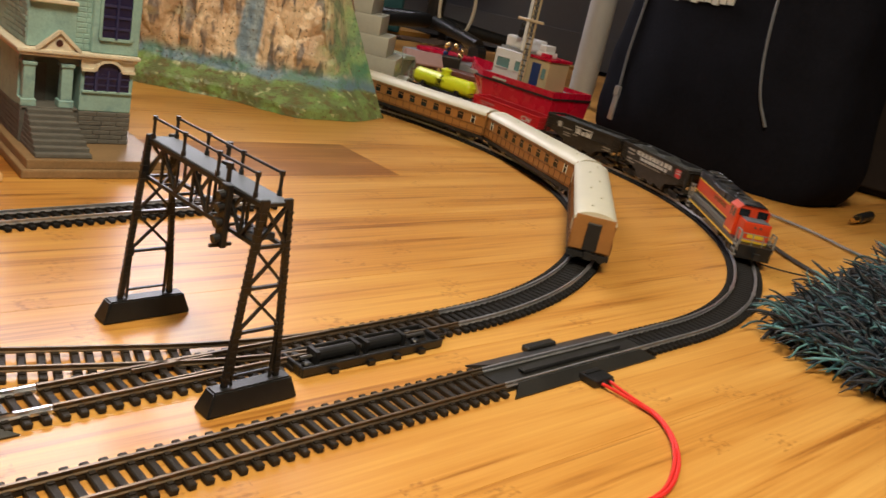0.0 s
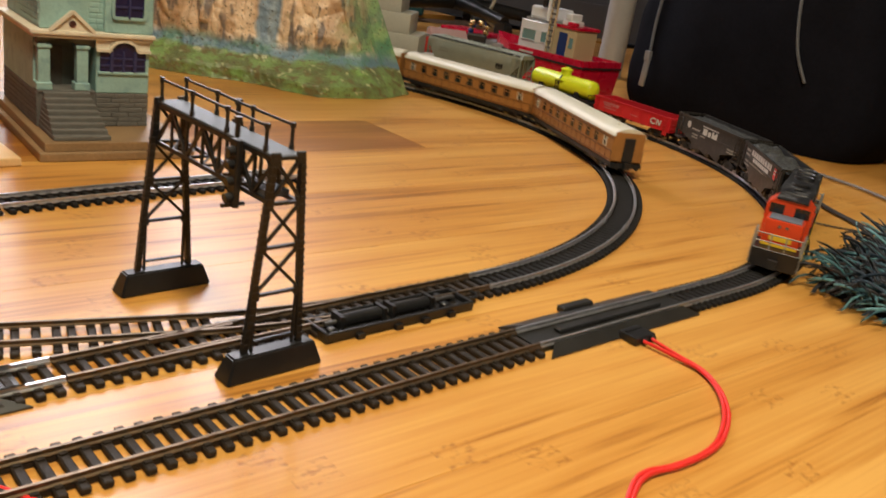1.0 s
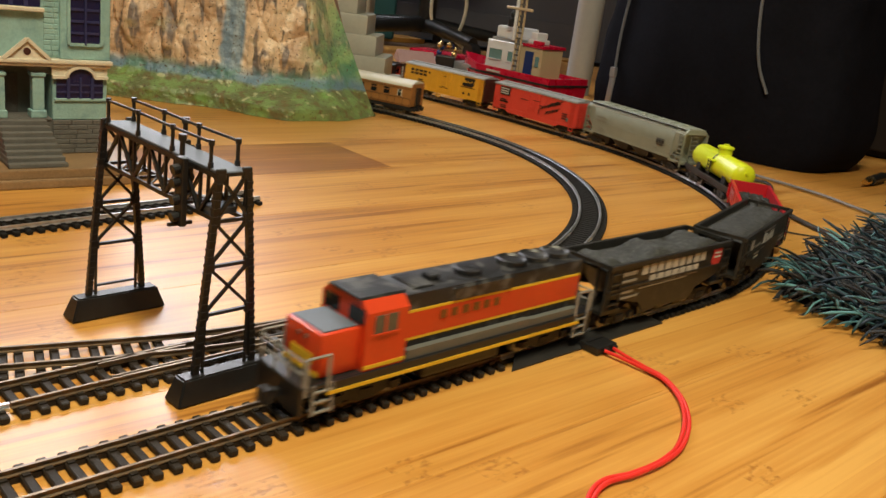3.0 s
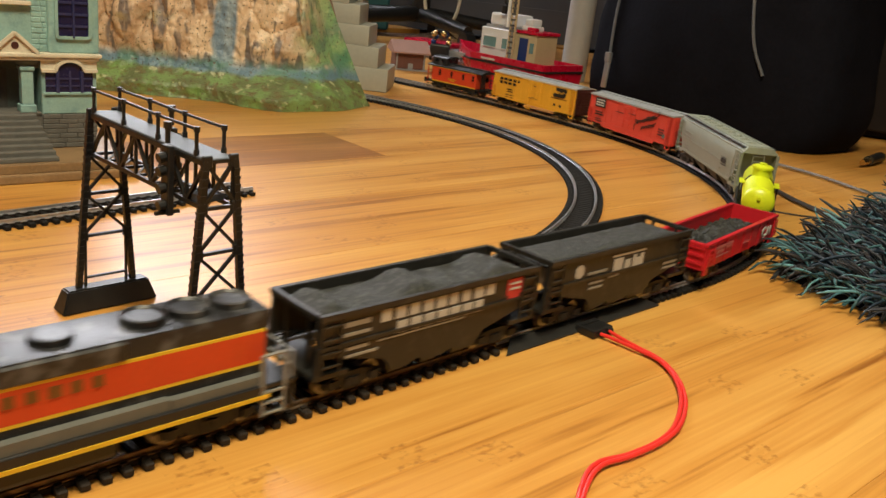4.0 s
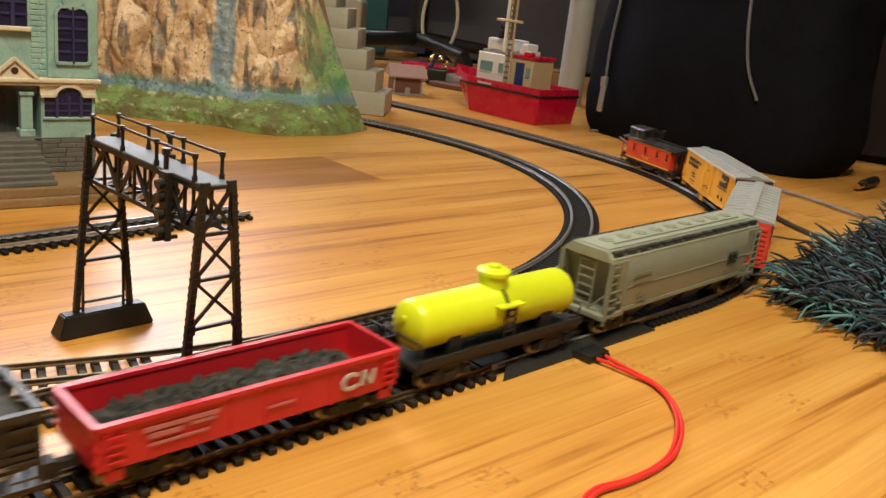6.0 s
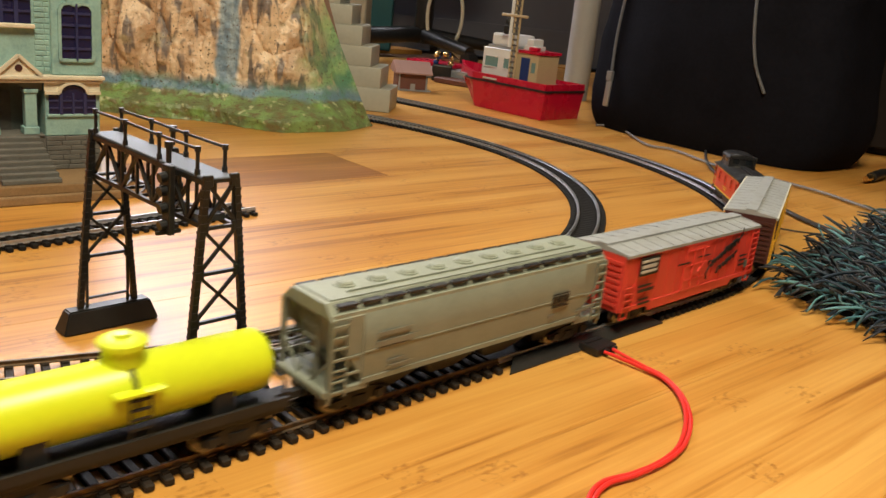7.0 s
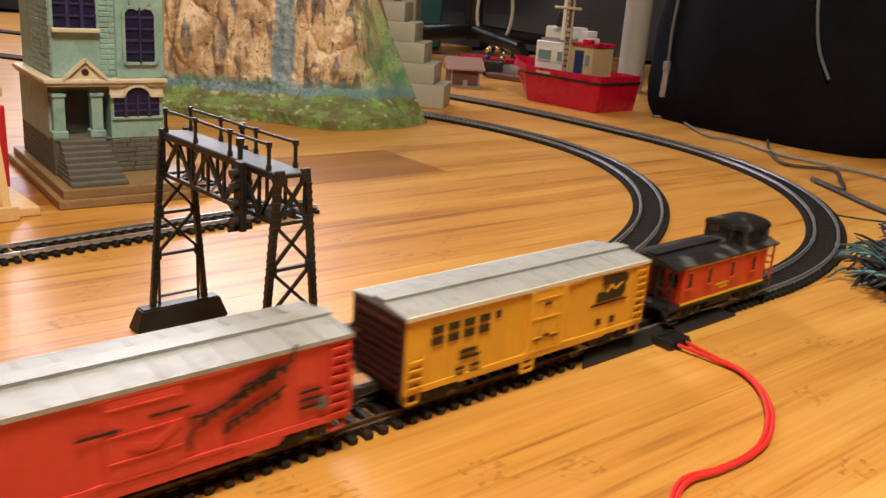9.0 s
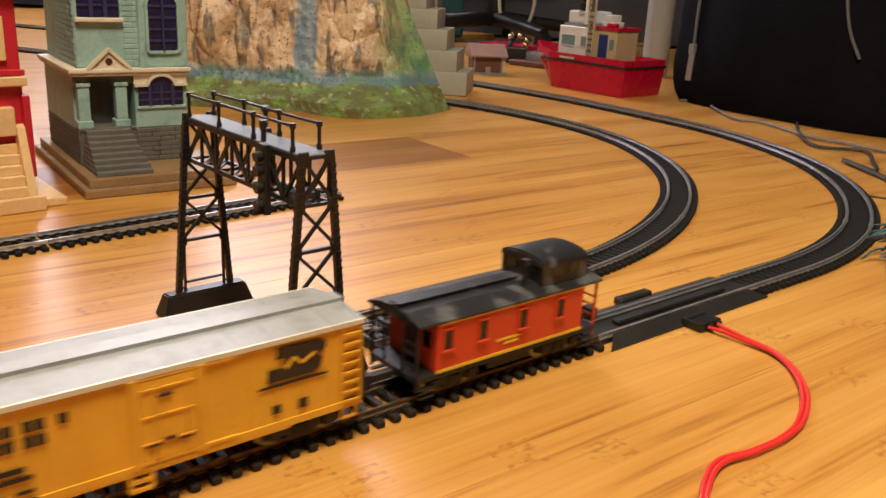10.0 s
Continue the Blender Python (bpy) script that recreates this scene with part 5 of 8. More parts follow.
    underframe(car, h - 0.002, 0.0164, 0.012)
    letters(car, h, w, z0, z1)
    return car


def red_letters(car, h, w, z0, z1):
    y = w + 0.0011
    # black and white flag emblem near the reader's left, and slanting script strokes at the right
    mirror_letters(car, "emblem", [(-h + 0.0125, 0.0190, z1 - 0.0130, 0.0105)], y, M["black_ink"], "black and white flag emblem")
    mirror_letters(car, "emblem_bar", [(-h + 0.0140, 0.0155, z1 - 0.0052, 0.0014), (-h + 0.0140, 0.0155, z1 - 0.0112, 0.0014), (-h + 0.0145, 0.0140, z1 - 0.0085, 0.0018)], y + 0.0004, M["white_ink"])
    for sy in (1, -1):     # a long opening flourish and two lines of thin looping strokes, climbing to the right
        for x0, zc, n, lean in ((0.0165, z0 + 0.0150, 9, 0.0013), (0.0245, z0 + 0.0098, 6, 0.0013), (0.0300, z0 + 0.0215, 4, 0.0012)):
            pts = []
            for i in range(n * 8 + 1):
                a = 2 * math.pi * i / 8
                u = i / 8
                tall = 0.0030 if int(u) % 3 else 0.0044
                rise = tall * 0.5 * math.cos(a)
                pts.append((x0 + 0.0036 * u + 0.0014 * math.sin(a) + 0.55 * rise, zc + lean * u + rise))
            if n == 9:
                pts = [(x0 - 0.0030, zc - 0.0090), (x0 - 0.0042, zc - 0.0050), (x0 - 0.0014, zc - 0.0010), (x0 - 0.0030, zc + 0.0026)] + pts + [(x0 + 0.0345, zc + 0.0190)]
            bm = bmesh.new()
            for (a, c), (b, d) in zip(pts, pts[1:]):
                bar(bm, (-sy * a, sy * (y + 0.0002), c), (-sy * b, sy * (y + 0.0002), d), 0.0005, 0.00085)
            part("script", bm, M["black_ink"], car, "black slanting script lettering")
    mirror_letters(car, "small_lettering", [(-h + 0.014, 0.013, z1 - 0.0195, 0.0013), (-h + 0.014, 0.016, z1 - 0.0225, 0.0017), (-h + 0.016, 0.010, z1 - 0.0275, 0.0011), (-h + 0.016, 0.012, z1 - 0.0300, 0.0011), (-0.022, 0.013, z0 + 0.0195, 0.0010), (0.000, 0.013, z0 + 0.0215, 0.0008), (0.053, 0.009, z0 + 0.0145, 0.0011), (0.053, 0.009, z0 + 0.0115, 0.0011), (0.053, 0.009, z0 + 0.0085, 0.0011)], y, M["black_ink"])
    mirror_letters(car, "data_plate", [(h - 0.0145, 0.0040, z0 + 0.0065, 0.0046)], y, M["house_dark"], "small grey data plate")
    # raised chevron on the side
    for sy in (1, -1):
        bm = bmesh.new()
        for (a, c), (b, d) in zip([(-0.006, z0 + 0.0140), (0.001, z0 + 0.0115), (0.009, z0 + 0.0175)], [(0.001, z0 + 0.0115), (0.009, z0 + 0.0175), (0.010, z0 + 0.0175)]):
            bar(bm, (-sy * a, sy * (w + 0.0012), c), (-sy * b, sy * (w + 0.0012), d), 0.0010, 0.0024)
        part("chevron", bm, M["box_red"], car)


def yellow_letters(car, h, w, z0, z1):
    y = w + 0.0004
    mirror_letters(car, "lettering", [(-h + 0.0135 + 0.0083 * i + k, 0.0027, z1 - 0.0088 - 0.0048 * r, 0.0032) for r, n in ((0, 5), (1, 4)) for i in range(n) for k in ((0, 0.0032) if (r, i) != (0, 4) else (0.001,))], y, M["black_ink"])
    mirror_letters(car, "small_lettering", [(-h + 0.029, 0.009, z1 - 0.0205, 0.0016), (-h + 0.029, 0.011, z1 - 0.0232, 0.0012), (-h + 0.027, 0.005, z1 - 0.0275, 0.0011), (-h + 0.035, 0.005, z1 - 0.0275, 0.0011), (-h + 0.027, 0.005, z1 - 0.0305, 0.0011), (-h + 0.035, 0.006, z1 - 0.0305, 0.0011), (0.034, 0.026, z1 - 0.0165, 0.0008), (h - 0.036, 0.0032, z0 + 0.0060, 0.0030), (h - 0.026, 0.0034, z0 + 0.0055, 0.0034)], y, M["black_ink"])
    # angular black emblem: two stacked bars joined by a slant
    for sy in (1, -1):
        bm = bmesh.new()
        z = z1 - 0.0085
        pr = [(0.0372, z - 0.0060), (0.0550, z - 0.0060), (0.0575, z - 0.0040), (0.0580, z - 0.0012), (0.0568, z + 0.0002), (0.0594, z + 0.0022), (0.0592, z + 0.0046), (0.0570, z + 0.0056), (0.0412, z + 0.0056), (0.0406, z + 0.0018), (0.0448, z + 0.0018), (0.0440, z - 0.0016), (0.0378, z - 0.0016)]
        extrude_profile(bm, [(-sy * a, b) for a, b in pr], sy * y, sy * (y + 0.0004), "y")
        bmesh.ops.triangulate(bm, faces=bm.faces[:])
        part("emblem", bm, M["black_ink"], car, "angular black emblem")
        bm = bmesh.new()
        for (a, b), (c, d) in zip([(0.0440, z - 0.0020), (0.0470, z + 0.0014), (0.0500, z - 0.0012)], [(0.0470, z + 0.0014), (0.0500, z - 0.0012), (0.0550, z + 0.0014)]):
            bar(bm, (-sy * a, sy * (y + 0.0005), b), (-sy * c, sy * (y + 0.0005), d), 0.0004, 0.0010)
        part("emblem_slit", bm, M["box_yellow"], car)


def caboose(length):
    car = rolling("caboose", "orange-red caboose with a black roof and cupola", "freight car", length, length / 2 - 0.037, 0.018)
    h, w, z0, z1 = length / 2 - 0.0165, 0.0158, 0.0165, 0.0380
    b = h - 0.0095
    part("body", soft_box(-b, b, -w, w, z0, z1, 0.0004, 1), M["caboose_red"], car)
    part("platform", box(bmesh.new(), -h, h, -w, w, z0 - 0.0022, z0 - 0.0001), M["dull_black"], car)
    for sy in (-1, 1):
        bm = box(bmesh.new(), -b, b, min(sy * w, sy * (w + 0.0004)), max(sy * w, sy * (w + 0.0004)), z0, z0 + 0.0012)
        part("stripe", bm, M["yellow_stripe"], car, "thin yellow sill stripe")
        for i, x in enumerate((0.036, 0.018, -0.004, -0.026)):
            wn = part("window", box(bmesh.new(), x - 0.0020, x + 0.0020, min(sy * w, sy * (w + 0.0003)), max(sy * w, sy * (w + 0.0003)), 0.0258, 0.0338), M["glass_dark"], car)
            bm = bmesh.new()
            for k in (-0.0024, 0.0024):
                bar(bm, (x + k, sy * (w + 0.0004), 0.0250), (x + k, sy * (w + 0.0004), 0.0343), 0.0007)
            bar(bm, (x - 0.0027, sy * (w + 0.0005), 0.0343), (x + 0.0027, sy * (w + 0.0005), 0.0343), 0.0007)
            bar(bm, (x - 0.0032, sy * (w + 0.0008), 0.0252), (x + 0.0032, sy * (w + 0.0008), 0.0252), 0.0012, 0.0008)
            part("frame", bm, M["caboose_red"], wn)
        part("eave_line", box(bmesh.new(), -b, b, min(sy * w, sy * (w + 0.0006)), max(sy * w, sy * (w + 0.0006)), z1 - 0.0016, z1 - 0.0007), M["yellow_stripe"], car, "thin gold line under the eave")
    mirror_letters(car, "small_lettering", [(-0.010, 0.014, 0.0225, 0.0010), (-0.006, 0.008, 0.0205, 0.0010)], w + 0.0001, M["yellow_stripe"])
    pr = [(-w - 0.0012, z1 - 0.0006), (-w - 0.0012, z1 + 0.0004), (-w * 0.5, z1 + 0.0030), (0, z1 + 0.0038), (w * 0.5, z1 + 0.0030), (w + 0.0012, z1 + 0.0004), (w + 0.0012, z1 - 0.0006)]
    roof = part("roof", extrude_profile(bmesh.new(), pr, -h - 0.0005, h + 0.0005), M["roof_black"], car)
    part("running_board", box(bmesh.new(), -0.012, h, -0.003, 0.003, z1 + 0.0042, z1 + 0.0050), M["roof_black"], roof)
    # cupola towards the rear
    x0, x1, zc = -0.0445, -0.0170, 0.0500
    wc = w * 0.80
    arch = [(wc * 1.03 * math.cos(a), zc - 0.0014 + 0.0040 * math.sin(a) ** 0.8) for a in (math.pi * k / 12 for k in range(13))]
    cp = part("cupola", soft_box(x0, x1, -wc, wc, z1, zc - 0.0012, 0.0006, 2), M["roof_black"], car, "black cupola with dark windows")
    bm = extrude_profile(bmesh.new(), arch + [(-wc * 1.03, zc - 0.0022), (wc * 1.03, zc - 0.0022)], x0 - 0.0010, x1 + 0.0010)
    bmesh.ops.bevel(bm, geom=[e for e in bm.edges if abs(e.verts[0].co.x - e.verts[1].co.x) < 1e-6], offset=0.0008, segments=2, affect="EDGES")
    part("cupola_roof", bm, M["roof_black"], cp, "", True)
    for sy in (-1, 1):
        for x in (x0 + 0.008, x1 - 0.008):
            part("window", box(bmesh.new(), x - 0.0032, x + 0.0032, min(sy * w * 0.80, sy * (w * 0.80 + 0.0003)), max(sy * w * 0.80, sy * (w * 0.80 + 0.0003)), zc - 0.0062, zc - 0.0018), M["glass_dark"], cp)
    for x, s in ((x0, -1), (x1, 1)):
        for y in (-0.006, 0.006):
            part("window", box(bmesh.new(), min(x, x + s * 0.0003), max(x, x + s * 0.0003), y - 0.003, y + 0.003, zc - 0.0062, zc - 0.0018), M["glass_dark"], cp)
    bm = bmesh.new()
    rod(bm, (-0.010, 0.009, z1 + 0.001), (-0.010, 0.009, z1 + 0.0135), 0.0009, 8)
    rod(bm, (-0.010, 0.009, z1 + 0.0120), (-0.010, 0.009, z1 + 0.0145), 0.0020, 8)
    part("smoke_pipe", bm, M["dull_black"], car)
    for sx in (-1, 1):
        bm = bmesh.new()
        x = sx * (h - 0.0005)
        for sy in (-1, 1):
            bar(bm, (x, sy * (w - 0.001), z0 - 0.006), (x, sy * (w - 0.001), z1), 0.0009)
            bar(bm, (x, sy * 0.006, z0 - 0.002), (x, sy * 0.006, z1 + 0.003), 0.0008)
            for z in (z0 + 0.004, z0 + 0.009, z0 + 0.013):
                bar(bm, (x, sy * 0.006, z), (x, sy * (w - 0.001), z), 0.0007)
        part("end_railing", bm, M["caboose_red"] if sx < 0 else M["dull_black"], car)
        part("end_door", box(bmesh.new(), min(sx * b, sx * (b + 0.0004)), max(sx * b, sx * (b + 0.0004)), -0.004, 0.004, z0 + 0.001, z1 - 0.002), M["box_end"], car)
        part("end_window", box(bmesh.new(), min(sx * b, sx * (b + 0.0004)), max(sx * b, sx * (b + 0.0004)), 0.007, 0.012, 0.0255, 0.0325), M["glass_dark"], car)
        for sy in (-1, 1):
            bm = bmesh.new()
            for k in range(2):
                box(bm, sx * (h - 0.005) - 0.0035, sx * (h - 0.005) + 0.0035, sy * w - 0.0014, sy * w + 0.0006, z0 - 0.0055 - 0.0035 * k, z0 - 0.0048 - 0.0035 * k)
            part("step", bm, M["dull_black"], car)
    part("tool_box", box(bmesh.new(), -0.012, 0.012, -w + 0.002, w - 0.002, 0.0100, 0.0150), M["dull_black"], car)
    underframe(car, h - 0.002, 0.0148, 0.010)
    return car


def locomotive(length):
    car = rolling("diesel_locomotive", "orange and black road switcher diesel with yellow stripes", "locomotive", length, length / 2 - 0.042, 0.030, 2)
    h = length / 2 - 0.0075
    zd = 0.0215                # walkway
    part("frame", soft_box(-h, h, -0.0160, 0.0160, zd - 0.0022, zd, 0.0004, 1), M["black"], car)
    for sy in (-1, 1):
        bm = box(bmesh.new(), -h + 0.014, h - 0.014, min(sy * 0.0150, sy * 0.0166), max(sy * 0.0150, sy * 0.0166), zd - 0.0052, zd - 0.0002)
        part("side_skirt", bm, M["black"], car)
        bm = box(bmesh.new(), -h + 0.012, h - 0.012, min(sy * 0.0166, sy * 0.0169), max(sy * 0.0166, sy * 0.0169), zd - 0.0052, zd - 0.0036)
        part("sill_stripe", bm, M["yellow_stripe"], car, "yellow sill stripe")
    part("fuel_tank", soft_box(-0.024, 0.026, -0.0135, 0.0135, 0.0085, zd - 0.0022, 0.002, 2), M["black"], car)
    # long hood: black top, orange band between yellow lines, black foot
    x0, x1 = -h + 0.010, 0.040
    zt = 0.0500
    part("long_hood", soft_box(x0, x1, -0.0118, 0.0118, zd, zt, 0.0010, 2), M["roof_black"], car, "", True)
    for sy in (-1, 1):
        y0, y1 = 0.0118, 0.0121
        lo, hi = (y0, y1) if sy > 0 else (-y1, -y0)
        part("side_band", box(bmesh.new(), x0 + 0.002, x1, lo, hi, zd + 0.0085, zt - 0.0085), M["orange"], car, "orange band along the hood")
        bm = bmesh.new()
        for z in (zt - 0.0085, zd + 0.0072):
            box(bm, x0 + 0.002, x1, lo, hi, z, z + 0.0012)
        part("band_edge", bm, M["yellow_stripe"], car)
        bm = bmesh.new()
        for i in range(20):
            x = x0 + 0.006 + i * (x1 - x0 - 0.012) / 19
            box(bm, x - 0.0003, x + 0.0003, sy * 0.0119 - 0.0002, sy * 0.0119 + 0.0002, zd + 0.002, zd + 0.0072)
        part("hood_door_seam", bm, M["black"], car)
        bm = bmesh.new()
        for a, b, k in ((x0 + 0.003, x0 + 0.040, 0.0), (x0 + 0.0405, x1 - 0.002, 0.0006)):
            box(bm, a, b, min(sy * 0.0119, sy * 0.0152), max(sy * 0.0119, sy * 0.0152), zd + 0.0001, zd + 0.0036 + k)
        part("hood_step", bm, M["battery_grey"], car, "grey battery boxes along the walkway")
    mirror_letters(car, "lettering", word(-0.018, zt - 0.0142, 6, 0.0046, 0.0040, 0.0022, 31), 0.0122, mat("dark_gold_lettering", (0.16, 0.06, 0.01), 0.5))
    # roof: fans, stacks, dynamic brake blister
    for x in (-0.0715, -0.0550, -0.0385):
        bm = lathe([(0.0078, 0), (0.0078, 0.0022), (0.0070, 0.0026), (0.0060, 0.0016), (0.0012, 0.0014)], 22)
        bm.transform(pose(x, 0, zt))
        fan = part("radiator_fan", bm, M["roof_black"], car, "", True)
    bm = lathe([(0.0070, 0), (0.0070, 0.0020), (0.0060, 0.0024), (0.0012, 0.0016)], 22)
    bm.transform(pose(-0.008, 0, zt))
    part("brake_fan", bm, M["roof_black"], car, "", True)
    part("roof_blister", soft_box(-0.028, 0.012, -0.0128, 0.0128, zt - 0.0075, zt - 0.0006, 0.0008, 1), M["roof_black"], car)
    part("exhaust_stack", soft_box(0.012, 0.018, -0.003, 0.003, zt, zt + 0.0025, 0.0004, 1), M["roof_black"], car)
    part("roof_hatch", soft_box(0.020, 0.031, -0.008, 0.008, zt, zt + 0.0010, 0.0004, 1), M["roof_black"], car)
    # cab
    c0, c1, wc, zc = 0.0400, 0.0620, 0.0156, 0.0515
    cab = part("cab", bmesh.new(), M["orange"], car)
    bm = bmesh.new()
    pr = [(-wc, zd), (-wc, zc - 0.0045), (-wc * 0.72, zc - 0.0004), (wc * 0.72, zc - 0.0004), (wc, zc - 0.0045), (wc, zd)]
    extrude_profile(bm, pr, c0, c1)
    part("cab_body", bm, M["orange"], cab)
    bm = extrude_profile(bmesh.new(), [(-wc * 0.70, zc - 0.0003), (-wc * 0.66, zc + 0.0007), (wc * 0.66, zc + 0.0007), (wc * 0.70, zc - 0.0003)], c0 - 0.0008, c1 + 0.0010)
    part("cab_roof", bm, M["roof_black"], cab)
    for sy in (-1, 1):
        part("side_window", box(bmesh.new(), c0 + 0.006, c1 - 0.004, min(sy * wc, sy * (wc + 0.0003)), max(sy * wc, sy * (wc + 0.0003)), zc - 0.0140, zc - 0.0060), M["cab_window"], cab)
        bm = bmesh.new()
        bar(bm, (c0 + 0.0125, sy * (wc + 0.0004), zc - 0.0140), (c0 + 0.0125, sy * (wc + 0.0004), zc - 0.0060), 0.0008)
        bar(bm, (c0 + 0.005, sy * (wc + 0.0004), zc - 0.0143), (c1 - 0.003, sy * (wc + 0.0004), zc - 0.0143), 0.0008)
        part("window_bar", bm, M["orange"], cab)
        part("windshield", box(bmesh.new(), c1, c1 + 0.0003, sy * 0.0085 - 0.0050, sy * 0.0085 + 0.0050, zc - 0.0105, zc - 0.0038), M["glass_dark"], cab)
        part("cab_stripe", box(bmesh.new(), c0, c1, min(sy * wc, sy * (wc + 0.0003)), max(sy * wc, sy * (wc + 0.0003)), zd + 0.0010, zd + 0.0026), M["yellow_stripe"], cab)
    # short nose
    n1 = h - 0.010
    nose = part("nose", soft_box(c1, n1, -0.0128, 0.0128, zd, 0.0405, 0.0018, 2), M["orange"], car, "", True)
    part("nose_top", soft_box(c1 + 0.001, n1 - 0.0016, -0.0108, 0.0108, 0.0404, 0.0411, 0.0002, 1), M["grey_deck"], nose, "grey non-slip nose top")
    bm = bmesh.new()
    for y in (-0.0025, 0.0025):
        rod(bm, (n1 - 0.0005, y, 0.0365), (n1 + 0.0006, y, 0.0365), 0.0011, 10)
    part("headlight", bm, M["cab_window"], nose)
    part("nose_emblem", box(bmesh.new(), n1, n1 + 0.0003, -0.0075, 0.0075, 0.0262, 0.0305), M["yellow_stripe"], nose, "yellow winged emblem")
    part("nose_stripe", box(bmesh.new(), n1, n1 + 0.0003, -0.0120, 0.0120, zd + 0.0004, zd + 0.0022), M["yellow_stripe"], nose)
    for sx in (-1, 1):
        pl = part("pilot", soft_box(min(sx * (h - 0.002), sx * h), max(sx * (h - 0.002), sx * h), -0.0155, 0.0155, 0.0085, zd - 0.0010, 0.0005, 1), M["black"], car)
        bm = bmesh.new()
        for sy in (-1, 1):
            for k in range(3):
                z = 0.0090 + 0.0045 * k
                box(bm, sx * (h - 0.010) - 0.0042, sx * (h - 0.010) + 0.0042, sy * 0.0148 - 0.0022, sy * 0.0148 + 0.0018, z, z + 0.0008)
            for k in (-0.0046, 0.0046):
                bar(bm, (sx * (h - 0.010) + k, sy * 0.0162, 0.0085), (sx * (h - 0.010) + k, sy * 0.0162, zd), 0.0009)
        part("step_well", bm, M["handrail"], car, "grey corner steps")
        bm = bmesh.new()
        x = sx * (h - 0.0012)
        for y in (-0.0150, -0.0050, 0.0050, 0.0150):
            rod(bm, (x, y, zd), (x, y, zd + 0.0110), 0.0005, 6)
        for z in (zd + 0.0120, zd + 0.0065):
            rod(bm, (x, -0.0150, z - 0.0015), (x, 0.0150, z - 0.0015), 0.00045, 6)
        part("end_railing", bm, M["handrail"], car, "grey end railing")
    for sy in (-1, 1):
        y = sy * 0.0160
        for a, b in ((h - 0.0125, h - 0.002), (-h + 0.005, -h + 0.0150)):
            bm = bmesh.new()
            for x in (a, b):
                rod(bm, (x, y, zd - 0.004), (x, y, zd + 0.0120), 0.0008, 5)
            rod(bm, (a, y, zd + 0.0120), (b, y, zd + 0.0120), 0.0007, 5)
            part("handrail", bm, M["handrail"], car, "thin grey handrail")
    part("end_door", box(bmesh.new(), x0 - 0.0004, x0, -0.004, 0.004, zd + 0.002, zt - 0.006), M["black"], car)
    return car


